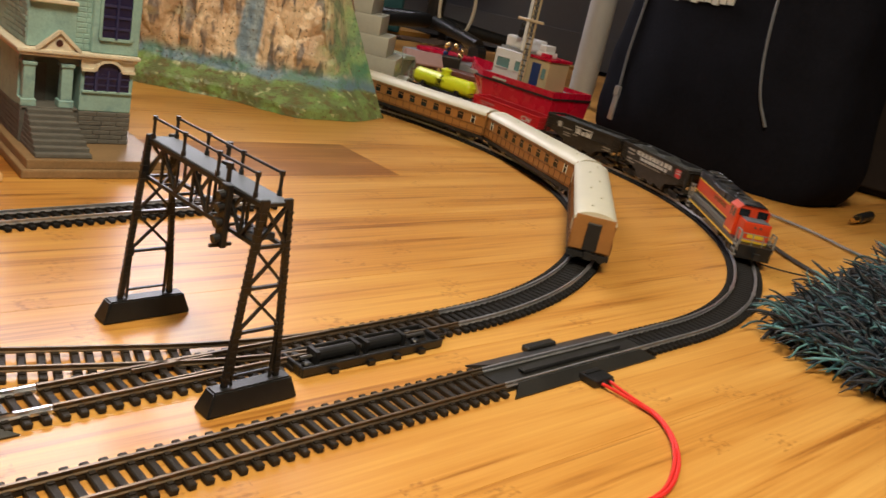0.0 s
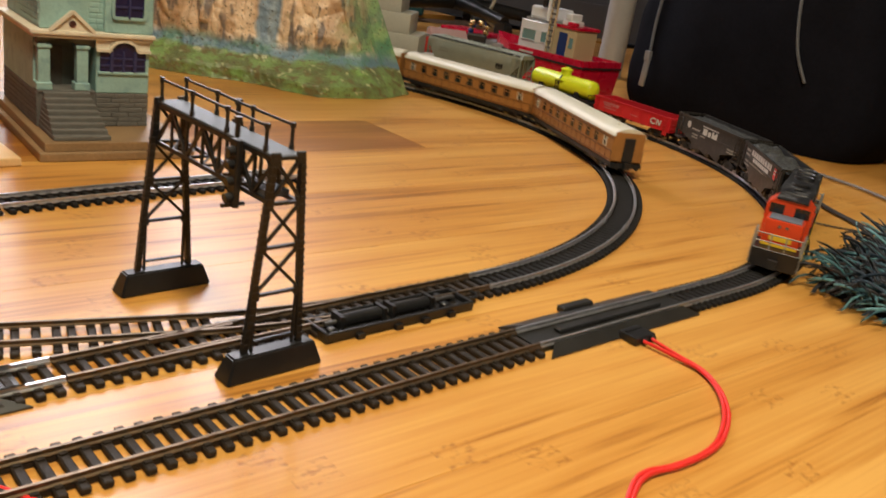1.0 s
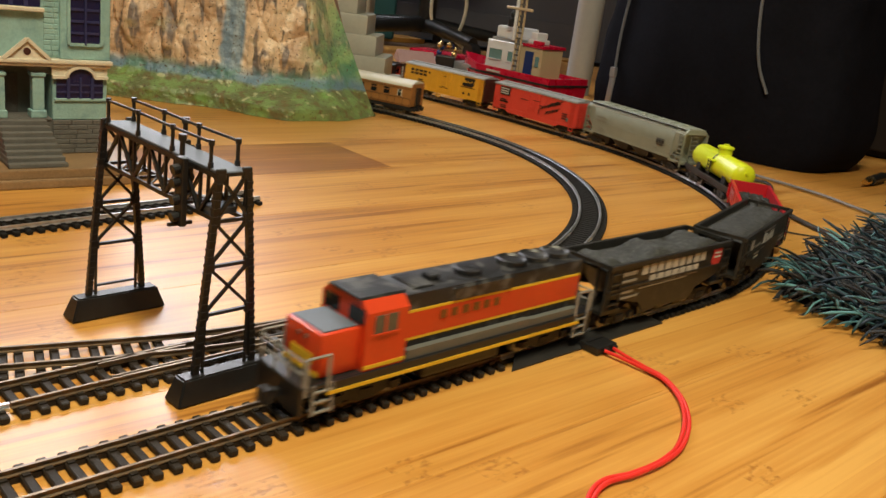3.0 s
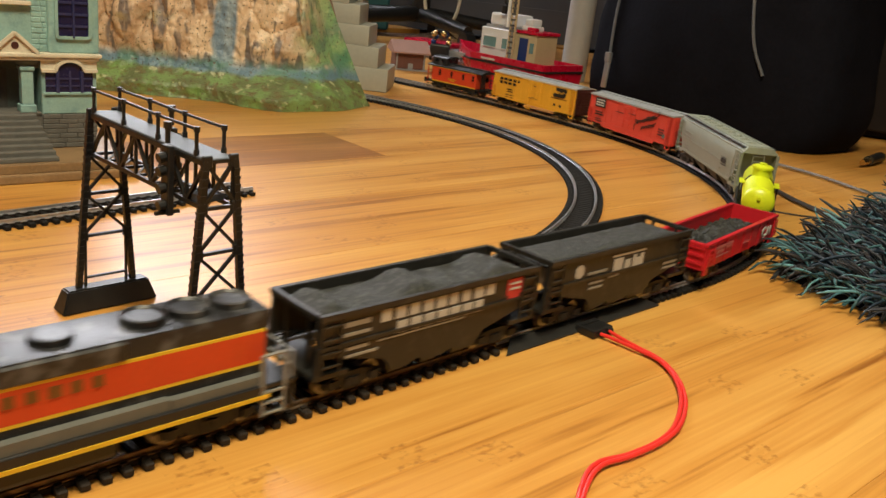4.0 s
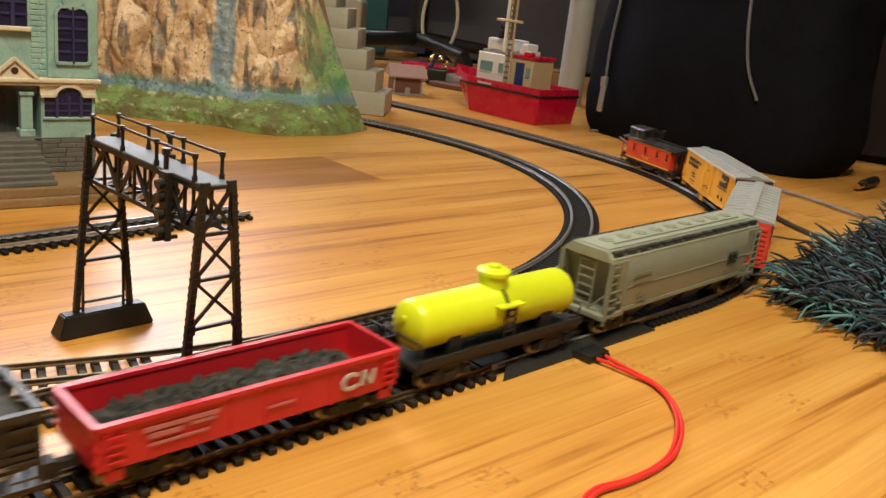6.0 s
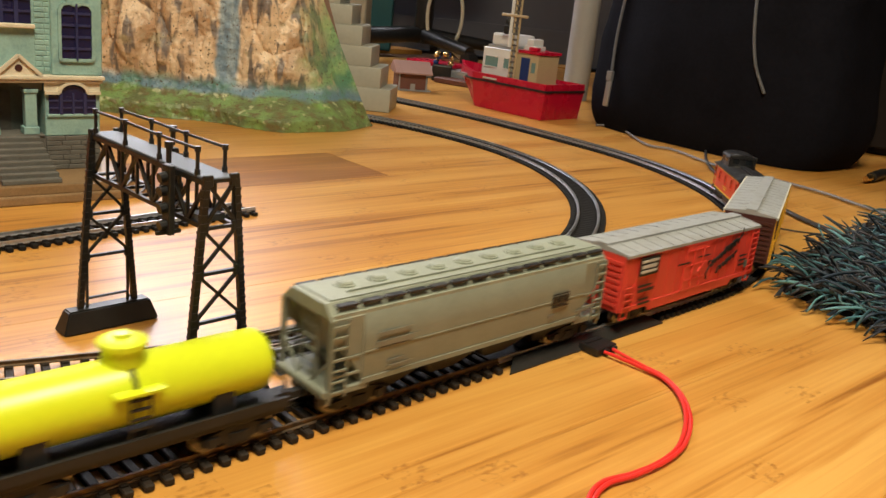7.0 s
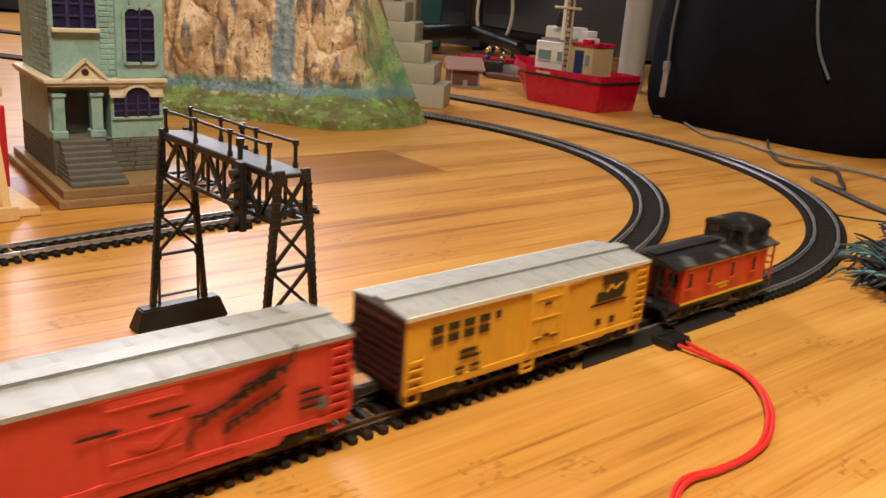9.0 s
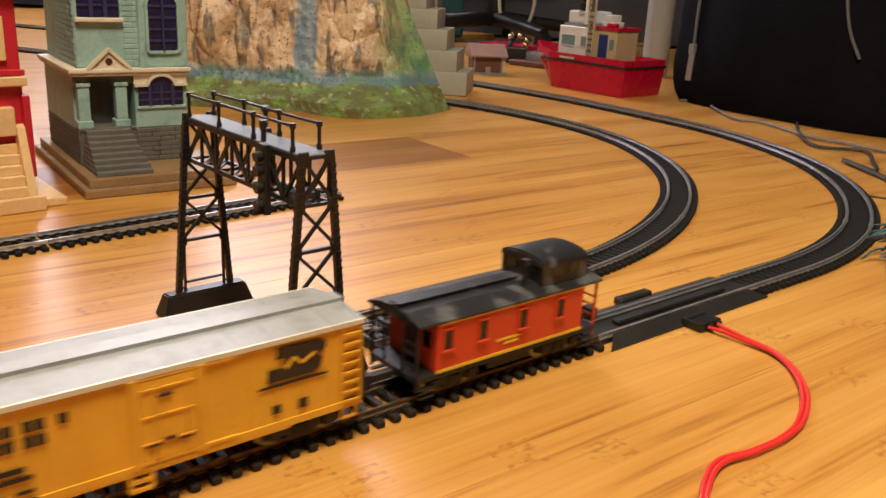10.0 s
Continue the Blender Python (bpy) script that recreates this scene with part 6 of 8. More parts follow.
def coach(length, label):
    car = rolling("passenger_coach", label, "passenger coach", length, length / 2 - 0.030)
    h, w, z0, z1 = length / 2 - 0.005, 0.0165, 0.0160, 0.0405
    body = part("body", soft_box(-h, h, -w, w, z0, z1, 0.0006, 1), M["teak"], car)
    n = 10
    for sy in (-1, 1):
        for i in range(n):
            x = -h + 0.016 + (2 * h - 0.032) * i / (n - 1)
            ww = 0.0046 if i not in (0, n - 1) else 0.0028
            wn = part("window", box(bmesh.new(), x - ww, x + ww, min(sy * w, sy * (w + 0.0002)), max(sy * w, sy * (w + 0.0002)), 0.0280, 0.0362), M["glass_dark"], body)
            bm = bmesh.new()
            bar(bm, (x - ww, sy * (w + 0.0004), 0.0336), (x + ww, sy * (w + 0.0004), 0.0336), 0.0006)
            for k in (-ww, ww):
                bar(bm, (x + k, sy * (w + 0.0003), 0.0276), (x + k, sy * (w + 0.0003), 0.0366), 0.0007)
            part("frame", bm, M["cream_roof"] if i % 9 == 0 else M["teak"], wn)
        bm = bmesh.new()
        for z in (0.0262, 0.0378, 0.0180):
            bar(bm, (-h, sy * (w + 0.0002), z), (h, sy * (w + 0.0002), z), 0.0005, 0.0007)
        for i in range(19):
            x = -h + 2 * h * i / 18
            bar(bm, (x, sy * (w + 0.0002), z0), (x, sy * (w + 0.0002), 0.0262), 0.0005)
        part("beading", bm, M["teak_dark"], body)
        bm = box(bmesh.new(), -h, h, sy * (w - 0.001) - 0.0008, sy * (w - 0.001) + 0.0008, 0.0120, 0.0160)
        part("solebar", bm, M["dull_black"], car)
    pr = [(-w - 0.0006, z1 - 0.0002)] + [((w + 0.0004) * math.cos(a), z1 + 0.0002 + 0.0072 * math.sin(a)) for a in (math.pi - math.pi * i / 14 for i in range(15))] + [(w + 0.0006, z1 - 0.0002)]
    roof = part("roof", extrude_profile(bmesh.new(), pr, -h - 0.0006, h + 0.0006), M["cream_roof"], car, "smooth cream curved roof", True)
    for i in range(6):
        bm = lathe([(0.0013, 0), (0.0013, 0.0010), (0.0009, 0.0014)], 8)
        bm.transform(pose(-h + 0.02 + (2 * h - 0.04) * i / 5, 0.004 * (-1) ** i, z1 + 0.0068))
        part("vent", bm, M["cream_roof"], roof)
    for sx in (-1, 1):
        x = sx * h
        en = part("end", soft_box(min(x, x + sx * 0.0008), max(x, x + sx * 0.0008), -w + 0.001, w - 0.001, z0 + 0.001, z1 + 0.004, 0.0003, 1), M["teak"], car)
        part("gangway", soft_box(min(x + sx * 0.0008, x + sx * 0.0030), max(x + sx * 0.0008, x + sx * 0.0030), -0.0055, 0.0055, z0 + 0.001, z1 - 0.001, 0.0006, 1), M["dull_black"], en, "black corridor connection")
        bm = bmesh.new()
        box(bm, min(x, x + sx * 0.002), max(x, x + sx * 0.002), -w, w, 0.0110, 0.0150)
        for y in (-0.0105, 0.0105):
            rod(bm, (x, y, 0.0130), (x + sx * 0.0045, y, 0.0130), 0.0012, 8)
            rod(bm, (x + sx * 0.0040, y, 0.0130), (x + sx * 0.0048, y, 0.0130), 0.0030, 12)
        part("buffer_beam", bm, M["dull_black"], car)
    part("underframe", box(bmesh.new(), -h * 0.45, h * 0.45, -0.0125, 0.0125, 0.0090, 0.0150), M["dull_black"], car)
    return car


# ---- mint house on its plinth: u along the front, v out of the front, z up ----
def mint_house():
    hs = empty("model_house", "mint green model house with navy windows on a wooden plinth", "model house")
    hs.matrix_world = pose(-0.2425, 0.7150, 0, 0, 0, 44) @ Matrix.Scale(0.985, 4)
    # local x along the front (0 at its right end, to -0.082), local -y towards the viewer
    X0, X1, D = -0.078, 0.004, 0.105
    pl = part("plinth", soft_box(-0.088, 0.024, -0.050, D + 0.02, 0.0002, 0.0066, 0.0012, 2), M["plinth"], hs, "stepped brown wooden plinth")
    part("plinth_top", soft_box(-0.084, 0.020, -0.0465, D + 0.016, 0.0064, 0.0133, 0.0010, 2), M["plinth"], pl)
    # stone base courses, with the porch standing on it
    base = part("stone_base", box(bmesh.new(), X0 + 0.001, X1 - 0.001, 0.001, D, 0.0133, 0.0395), M["house_stone"], hs, "grey rough stone base")
    rng = random.Random(3)
    for k in range(7):
        z = 0.0135 + k * 0.0037
        x = -0.032 + rng.uniform(0, 0.006)
        x = -0.036
        while x < X1 - 0.001:
            wd = rng.uniform(0.011, 0.020)
            part("stone", soft_box(x, min(x + wd - 0.0002, X1), -0.0004 - rng.random() * 0.0003, 0.0012, z, z + 0.0036, 0.0005, 1), M["house_stone"], base)
            x += wd
        y = 0.0
        while y < D:
            wd = rng.uniform(0.014, 0.026)
            part("stone", soft_box(X0 - 0.0002 - rng.random() * 0.0003, X0 + 0.0012, y, min(y + wd - 0.0002, D), z, z + 0.0036, 0.0005, 1), M["house_stone"], base)
            y += wd
    # ground floor: bay at the right, recessed porch at the left
    bay = part("bay", soft_box(-0.036, X1, 0.0, 0.05, 0.0395, 0.0820, 0.0006, 1), M["house_mint"], hs)
    # recess wall coloured darker than the mint walls to imitate porch shade
    part("back_block", box(bmesh.new(), X0 + 0.002, -0.036, 0.024, D, 0.0395, 0.0820), M["house_dark"], hs, "porch wall with its shade put into the colour")
    part("rear_block", box(bmesh.new(), -0.036, X1 - 0.001, 0.05, D, 0.0395, 0.0820), M["house_mint"], hs)
    part("side_wall", box(bmesh.new(), X0, X0 + 0.002, 0.010, D, 0.0395, 0.0820), M["house_mint"], hs)
    part("porch_floor", soft_box(X0, -0.0365, 0.0, 0.024, 0.0390, 0.0408, 0.0004, 1), M["house_stone"], hs)
    for x in (-0.0725, -0.0455):
        col = part("porch_column", soft_box(x - 0.0042, x + 0.0042, 0.001, 0.009, 0.0408, 0.0735, 0.0008, 2), M["house_mint"], hs)
        part("column_base", soft_box(x - 0.0056, x + 0.0056, 0.000, 0.0104, 0.0408, 0.0465, 0.0006, 1), M["house_mint"], col)
        part("capital", soft_box(x - 0.0052, x + 0.0052, 0.000, 0.0100, 0.0715, 0.0745, 0.0006, 1), M["house_mint"], col)
    # arched beam between the columns
    bm = bmesh.new()
    pr = [(X0 + 0.001, 0.082), (X0 + 0.001, 0.0735), (-0.0720, 0.0735)]
    pr += [(-0.061 - 0.011 * math.cos(math.pi * i / 10), 0.0735 + 0.005 * math.sin(math.pi * i / 10)) for i in range(11)]
    pr += [(-0.037, 0.0735), (-0.037, 0.082)]
    extrude_profile(bm, pr, 0.002, 0.008, "y")
    bmesh.ops.triangulate(bm, faces=bm.faces[:])
    # the arch has the same painted-in porch shade
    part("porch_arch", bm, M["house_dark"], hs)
    door = part("door", box(bmesh.new(), -0.0675, -0.0545, 0.0225, 0.0242, 0.0408, 0.0700), M["house_stone"], hs, "dull grey front door")
    # steps
    st = part("front_steps", bmesh.new(), M["house_stone"], hs, "grey flight of steps")
    n = 8
    for i in range(n):
        z1 = 0.0133 + (0.0400 - 0.0133) * (i + 1) / n
        y0 = -0.042 + 0.0420 * i / n
        part("step", soft_box(-0.0770 + 0.0004 * i, -0.0370 - 0.0006 * i, y0 + 0.0002, 0.0005, 0.0133, z1, 0.0005, 1), M["house_stone"], st)
    # cornice with gable
    part("cornice", soft_box(X0 - 0.005, X1 + 0.003, -0.0045, D, 0.0820, 0.0850, 0.0009, 2), M["house_trim"], hs, "cream cornice", True)
    part("cornice_lip", soft_box(X0 - 0.0035, X1 + 0.0015, -0.0030, D, 0.0795, 0.0821, 0.0006, 1), M["house_trim"], hs)
    gb = part("gable", extrude_profile(bmesh.new(), [(-0.0690, 0.0850), (-0.0540, 0.0985), (-0.0395, 0.0850)], -0.003, 0.012, "y"), M["house_trim"], hs, "small cream gable")
    bm = bmesh.new()
    bar(bm, (-0.0700, -0.0036, 0.0850), (-0.0540, -0.0036, 0.0994), 0.0024, 0.0024)
    bar(bm, (-0.0385, -0.0036, 0.0850), (-0.0540, -0.0036, 0.0994), 0.0024, 0.0024)
    part("bargeboard", bm, M["house_trim"], gb)
    bm = bmesh.new()
    rod(bm, (-0.0540, -0.0034, 0.0903), (-0.0540, -0.0012, 0.0903), 0.0026, 14)
    part("round_window", bm, M["box_end"], gb)
    # bay window: three lights, the middle one arched
    wn = part("bay_window", bmesh.new(), M["navy"], hs, "navy blue bay window with a cream arched hood")
    bm = bmesh.new()
    pr = [(-0.0335, 0.0560), (0.0008, 0.0560), (0.0008, 0.0720), (-0.0075, 0.0720)] + [(-0.0160 + 0.0088 * math.cos(math.pi * i / 10), 0.0720 + 0.0062 * math.sin(math.pi * i / 10)) for i in range(11)] + [(-0.0335, 0.0720)]
    extrude_profile(bm, pr, -0.0008, 0.0004, "y")
    bmesh.ops.triangulate(bm, faces=bm.faces[:])
    part("pane", bm, M["navy"], wn)
    bm = bmesh.new()
    for x in (-0.0250, -0.0075, -0.0160):
        bar(bm, (x, -0.0010, 0.0560), (x, -0.0010, 0.0720), 0.0014 if x == -0.016 else 0.0022)
    for z in (0.0608, 0.0662):
        bar(bm, (-0.0335, -0.0010, z), (0.0008, -0.0010, z), 0.0012)
    part("mullion", bm, M["navy_bar"], wn)
    bm = bmesh.new()
    arch = [(-0.0160 + 0.0102 * math.cos(math.pi * i / 12), 0.0722 + 0.0076 * math.sin(math.pi * i / 12)) for i in range(13)]
    for (a, b), (c, d) in zip([(X1, 0.0722)] + arch, arch + [(-0.0365, 0.0722)]):
        bar(bm, (a, -0.0016, b), (c, -0.0016, d), 0.0030, 0.0022)
    part("hood", bm, M["house_trim"], wn)
    bm = bmesh.new()
    pr = [(X1, 0.0722), (X1, 0.0800), (-0.0365, 0.0800), (-0.0365, 0.0722), (-0.0262, 0.0722)] + [(-0.0160 - 0.0102 * math.cos(math.pi * i / 10), 0.0722 + 0.0072 * math.sin(math.pi * i / 10)) for i in range(11)]
    extrude_profile(bm, pr, -0.0007, 0.0003, "y")
    bmesh.ops.triangulate(bm, faces=bm.faces[:])
    part("hood_panel", bm, M["house_trim"], wn)
    part("sill", soft_box(-0.0350, X1 - 0.001, -0.0016, 0.001, 0.0540, 0.0562, 0.0004, 1), M["house_mint"], wn)
    # upper storey
    H = 0.165
    up = part("upper_wall", soft_box(X0 + 0.003, X1 + 0.001, 0.004, D - 0.002, 0.0850, H, 0.0008, 1), M["house_mint"], hs)
    part("upper_bay", soft_box(-0.0300, X1 + 0.0025, 0.0005, 0.03, 0.0850, H, 0.0008, 1), M["house_mint"], hs)
    rng = random.Random(8)
    for k in range(20):
        z = 0.0870 + k * 0.0039
        for a, b in ((X0 + 0.003, -0.0735), (-0.0410, -0.0305)):
            x = a
            while x < b - 0.002:
                wd = rng.uniform(0.005, 0.008)
                part("brick", soft_box(x, min(x + wd, b), 0.0036 - rng.random() * 0.0004, 0.0046, z, z + 0.0034, 0.0004, 1), M["house_mint"], up)
                x += wd + 0.0004
        y = 0.006
        while y < 0.06:
            wd = rng.uniform(0.007, 0.011)
            part("brick", soft_box(X0 + 0.0026 - rng.random() * 0.0004, X0 + 0.0036, y, y + wd, z, z + 0.0034, 0.0004, 1), M["house_mint"], up)
            y += wd + 0.0005
    lw = part("upper_window", box(bmesh.new(), -0.0725, -0.0430, 0.0030, 0.0042, 0.1215, 0.1520), M["navy"], hs, "wide navy upper window with a cream sill")
    bm = bmesh.new()
    for x in (-0.0630, -0.0530):
        bar(bm, (x, 0.0026, 0.1215), (x, 0.0026, 0.1520), 0.0026)
    for z in (0.1300, 0.1385, 0.1470):
        bar(bm, (-0.0725, 0.0026, z), (-0.0430, 0.0026, z), 0.0016)
    part("mullion", bm, M["navy_bar"], lw)
    part("sill", soft_box(-0.0745, -0.0410, -0.0004, 0.0040, 0.1180, 0.1212, 0.0006, 1), M["house_trim"], lw)
    bm = bmesh.new()
    pr = [(-0.0240, 0.0965), (-0.0015, 0.0965), (-0.0005, 0.0990), (-0.0005, 0.1330), (-0.0030, 0.1370), (-0.0090, 0.1380), (-0.0125, 0.1365), (-0.0160, 0.1380), (-0.0220, 0.1370), (-0.0245, 0.1330), (-0.0245, 0.0990)]
    extrude_profile(bm, pr, -0.0002, 0.0010, "y")
    bmesh.ops.triangulate(bm, faces=bm.faces[:])
    rw = part("tall_window", bm, M["navy"], hs, "tall arched navy window")
    bm = bmesh.new()
    bar(bm, (-0.0125, -0.0005, 0.0965), (-0.0125, -0.0005, 0.1375), 0.0030, 0.0014)
    for z in (0.1050, 0.1135, 0.1220, 0.1305):
        bar(bm, (-0.0240, -0.0003, z), (-0.0010, -0.0003, z), 0.0018)
    part("mullion", bm, M["navy_bar"], rw)
    bm = bmesh.new()
    for (a, b), (c, d) in zip(pr, pr[1:] + pr[:1]):
        bar(bm, (a, -0.0006, b), (c, -0.0006, d), 0.0018, 0.0022)
    part("surround", bm, M["house_mint"], rw)
    bm = bmesh.new()
    rod(bm, (-0.0125, -0.001, 0.1425), (-0.0125, 0.002, 0.1425), 0.0075, 16)
    part("keystone", bm, M["house_mint"], rw)
    part("roof", soft_box(X0, X1 + 0.004, 0.0, D, H, H + 0.012, 0.004, 2), M["house_stone"], hs, "flat grey roof")


def red_house():
    """A red wooden doll's house with pine steps, at the picture's edge late in the clip."""
    hs = empty("toy_house", "red painted wooden toy house with pale pine steps and trim", "toy house")
    hs.matrix_world = pose(-0.2860, 0.5990, 0, 0, 0, 50) @ Matrix.Scale(0.944, 4)
    # local -x leads away to the left of the mint house; local -y is its front
    part("base_board", soft_box(-0.13, 0.0125, -0.004, 0.095, 0.0002, 0.0062, 0.001, 2), M["pine"], hs)
    part("base_step", soft_box(-0.13, -0.004, -0.012, 0.0, 0.0002, 0.0105, 0.001, 2), M["pine"], hs)
    part("wall", soft_box(-0.125, -0.0060, 0.012, 0.090, 0.0062, 0.205, 0.001, 1), M["toy_red"], hs, "red painted wall")
    part("corner_bracket", soft_box(-0.0085, -0.0030, 0.006, 0.014, 0.020, 0.078, 0.002, 2), M["toy_red"], hs)
    st = part("stairs", bmesh.new(), M["pine"], hs, "pale pine stairs")
    for i in range(6):
        part("step", soft_box(-0.060, -0.0140, -0.008 + 0.0042 * i, 0.014, 0.0105 + 0.0068 * i, 0.0173 + 0.0068 * i, 0.0005, 1), M["pine"], st)
    bm = bmesh.new()
    pr = [(-0.009, 0.0105), (-0.001, 0.0105), (0.014, 0.052), (0.010, 0.058), (0.006, 0.056)]
    r = [bm.verts.new((x, a, b)) for x in (-0.0140, -0.0085) for a, b in pr]
    for i in range(5):
        j = (i + 1) % 5
        bm.faces.new((r[i], r[j], r[5 + j], r[5 + i]))
    bm.faces.new(r[:5][::-1])
    bm.faces.new(r[5:])
    bmesh.ops.recalc_face_normals(bm, faces=bm.faces[:])
    part("stringer", bm, M["pine"], st)
    part("landing", soft_box(-0.10, -0.0140, 0.006, 0.014, 0.0505, 0.0700, 0.0006, 1), M["pine"], hs)
    part("lintel", soft_box(-0.125, -0.0040, 0.0060, 0.0125, 0.0840, 0.0905, 0.0008, 1), M["pine"], hs)
    part("belt", soft_box(-0.125, -0.0045, 0.0085, 0.0125, 0.0910, 0.0950, 0.0006, 1), M["toy_red"], hs)
    for z in (0.104, 0.122):
        part("window_bar", soft_box(-0.060, -0.0160, 0.0095, 0.0125, z, z + 0.0035, 0.0004, 1), M["pine"], hs)
    part("window_frame", soft_box(-0.0200, -0.0150, 0.0090, 0.0125, 0.101, 0.130, 0.0005, 1), M["pine"], hs)
    part("window", box(bmesh.new(), -0.060, -0.0200, 0.0112, 0.0125, 0.103, 0.128), M["glass_dark"], hs)
    bm = extrude_profile(bmesh.new(), [(-0.130, 0.150), (-0.130, 0.215), (-0.070, 0.255), (0.004, 0.150)], 0.002, 0.094, "y")
    part("roof", bm, M["pine"], hs)


# ---- painted plaster mountain with a waterfall ----
def mountain_material():
    m = bpy.data.materials.new("painted_plaster_rock")
    m.use_nodes = True
    nt = m.node_tree
    L, N = nt.links.new, nt.nodes.new
    bs = nt.nodes["Principled BSDF"]
    tc, sep = N("ShaderNodeTexCoord"), N("ShaderNodeSeparateXYZ")
    L(tc.outputs["Object"], sep.inputs[0])

    def maths(op, a, b=0.0, c=0.0):
        n = N("ShaderNodeMath")
        n.operation = op
        for i, v in enumerate((a, b, c)):
            if isinstance(v, (int, float)):
                n.inputs[i].default_value = v
            else:
                L(v, n.inputs[i])
        return n.outputs[0]

    def noise_tex(sx, sz, detail=5, sy=None):
        mp = N("ShaderNodeMapping")
        mp.inputs["Scale"].default_value = (sx, sy or sx, sz)
        L(tc.outputs["Object"], mp.inputs[0])
        n = N("ShaderNodeTexNoise")
        n.inputs["Scale"].default_value, n.inputs["Detail"].default_value = 1.0, detail
        L(mp.outputs[0], n.inputs["Vector"])
        return n.outputs[0]

    def smooth(v, a, b):
        mr = N("ShaderNodeMapRange")
        mr.interpolation_type = "SMOOTHSTEP"
        mr.inputs[1].default_value, mr.inputs[2].default_value = a, b
        L(v, mr.inputs[0])
        return mr.outputs[0]

    def mix(f, a, b):
        mx = N("ShaderNodeMix")
        mx.data_type = "RGBA"
        L(f, mx.inputs[0])
        for v, k in ((a, 6), (b, 7)):
            if isinstance(v, tuple):
                mx.inputs[k].default_value = (*v, 1)
            else:
                L(v, mx.inputs[k])
        return mx.outputs[2]

    X, Z = sep.outputs["X"], sep.outputs["Z"]
    streak, blotch, fine = noise_tex(50, 15, 3), noise_tex(45, 45), noise_tex(330, 330, 3)
    wob = maths("MULTIPLY_ADD", blotch, 0.05, -0.025)
    rock = mix(smooth(streak, 0.36, 0.60), (0.52, 0.34, 0.21), (0.84, 0.64, 0.45))
    rock = mix(smooth(noise_tex(80, 19, 2), 0.51, 0.60), rock, (0.22, 0.175, 0.155))
    rock = mix(smooth(noise_tex(34, 30, 3), 0.58, 0.70), rock, (0.40, 0.31, 0.18))
    rock = mix(smooth(noise_tex(70, 22, 4), 0.60, 0.74), rock, (0.80, 0.62, 0.42))
    # waterfall strip and the stream at its foot
    dx = maths("ABSOLUTE", maths("ADD", maths("ADD", X, 0.2400), maths("MULTIPLY", wob, 0.25)))
    blue = mix(smooth(noise_tex(120, 10, 2), 0.35, 0.65), (0.17, 0.25, 0.34), (0.30, 0.37, 0.42))
    col = mix(smooth(dx, 0.0135, 0.0085), rock, blue)
    green = mix(smooth(noise_tex(38, 38, 4), 0.40, 0.62), (0.15, 0.18, 0.075), (0.22, 0.34, 0.12))
    # teal-green wash on the flank and above the stream
    wash = mix(smooth(blotch, 0.35, 0.65), (0.10, 0.26, 0.16), (0.28, 0.44, 0.20))
    col = mix(maths("MULTIPLY", smooth(maths("ADD", X, maths("MULTIPLY", wob, 1.2)), -0.178, -0.130), smooth(noise_tex(60, 60, 4), 0.22, 0.50)), col, wash)
    col = mix(smooth(maths("ADD", Z, maths("MULTIPLY", wob, 0.35)), 0.048, 0.034), col, mix(smooth(blotch, 0.4, 0.6), (0.13, 0.26, 0.22), (0.15, 0.25, 0.33)))
    # bank of grass with brown and yellow dabs
    dab = mix(smooth(noise_tex(120, 150, 5), 0.50, 0.66), green, (0.17, 0.145, 0.06))
    dab = mix(smooth(noise_tex(90, 110, 4), 0.60, 0.70), dab, (0.50, 0.52, 0.30))
    dab = mix(maths("MULTIPLY", smooth(noise_tex(22, 30, 2), 0.54, 0.68), 0.65), dab, (0.22, 0.42, 0.10))
    col = mix(smooth(maths("ADD", Z, maths("MULTIPLY", wob, 0.22)), 0.031, 0.026), col, dab)
    dark = mix(smooth(noise_tex(420, 420, 3), 0.60, 0.70), col, (0.09, 0.065, 0.04))
    L(dark, bs.inputs["Base Color"])
    bs.inputs["Roughness"].default_value = 0.40
    bp = N("ShaderNodeBump")
    bp.inputs["Strength"].default_value, bp.inputs["Distance"].default_value = 0.45, 0.0025
    L(maths("ADD", fine, maths("MULTIPLY", noise_tex(140, 140, 4), 1.4)), bp.inputs["Height"])
    L(bp.outputs[0], bs.inputs["Normal"])
    return m


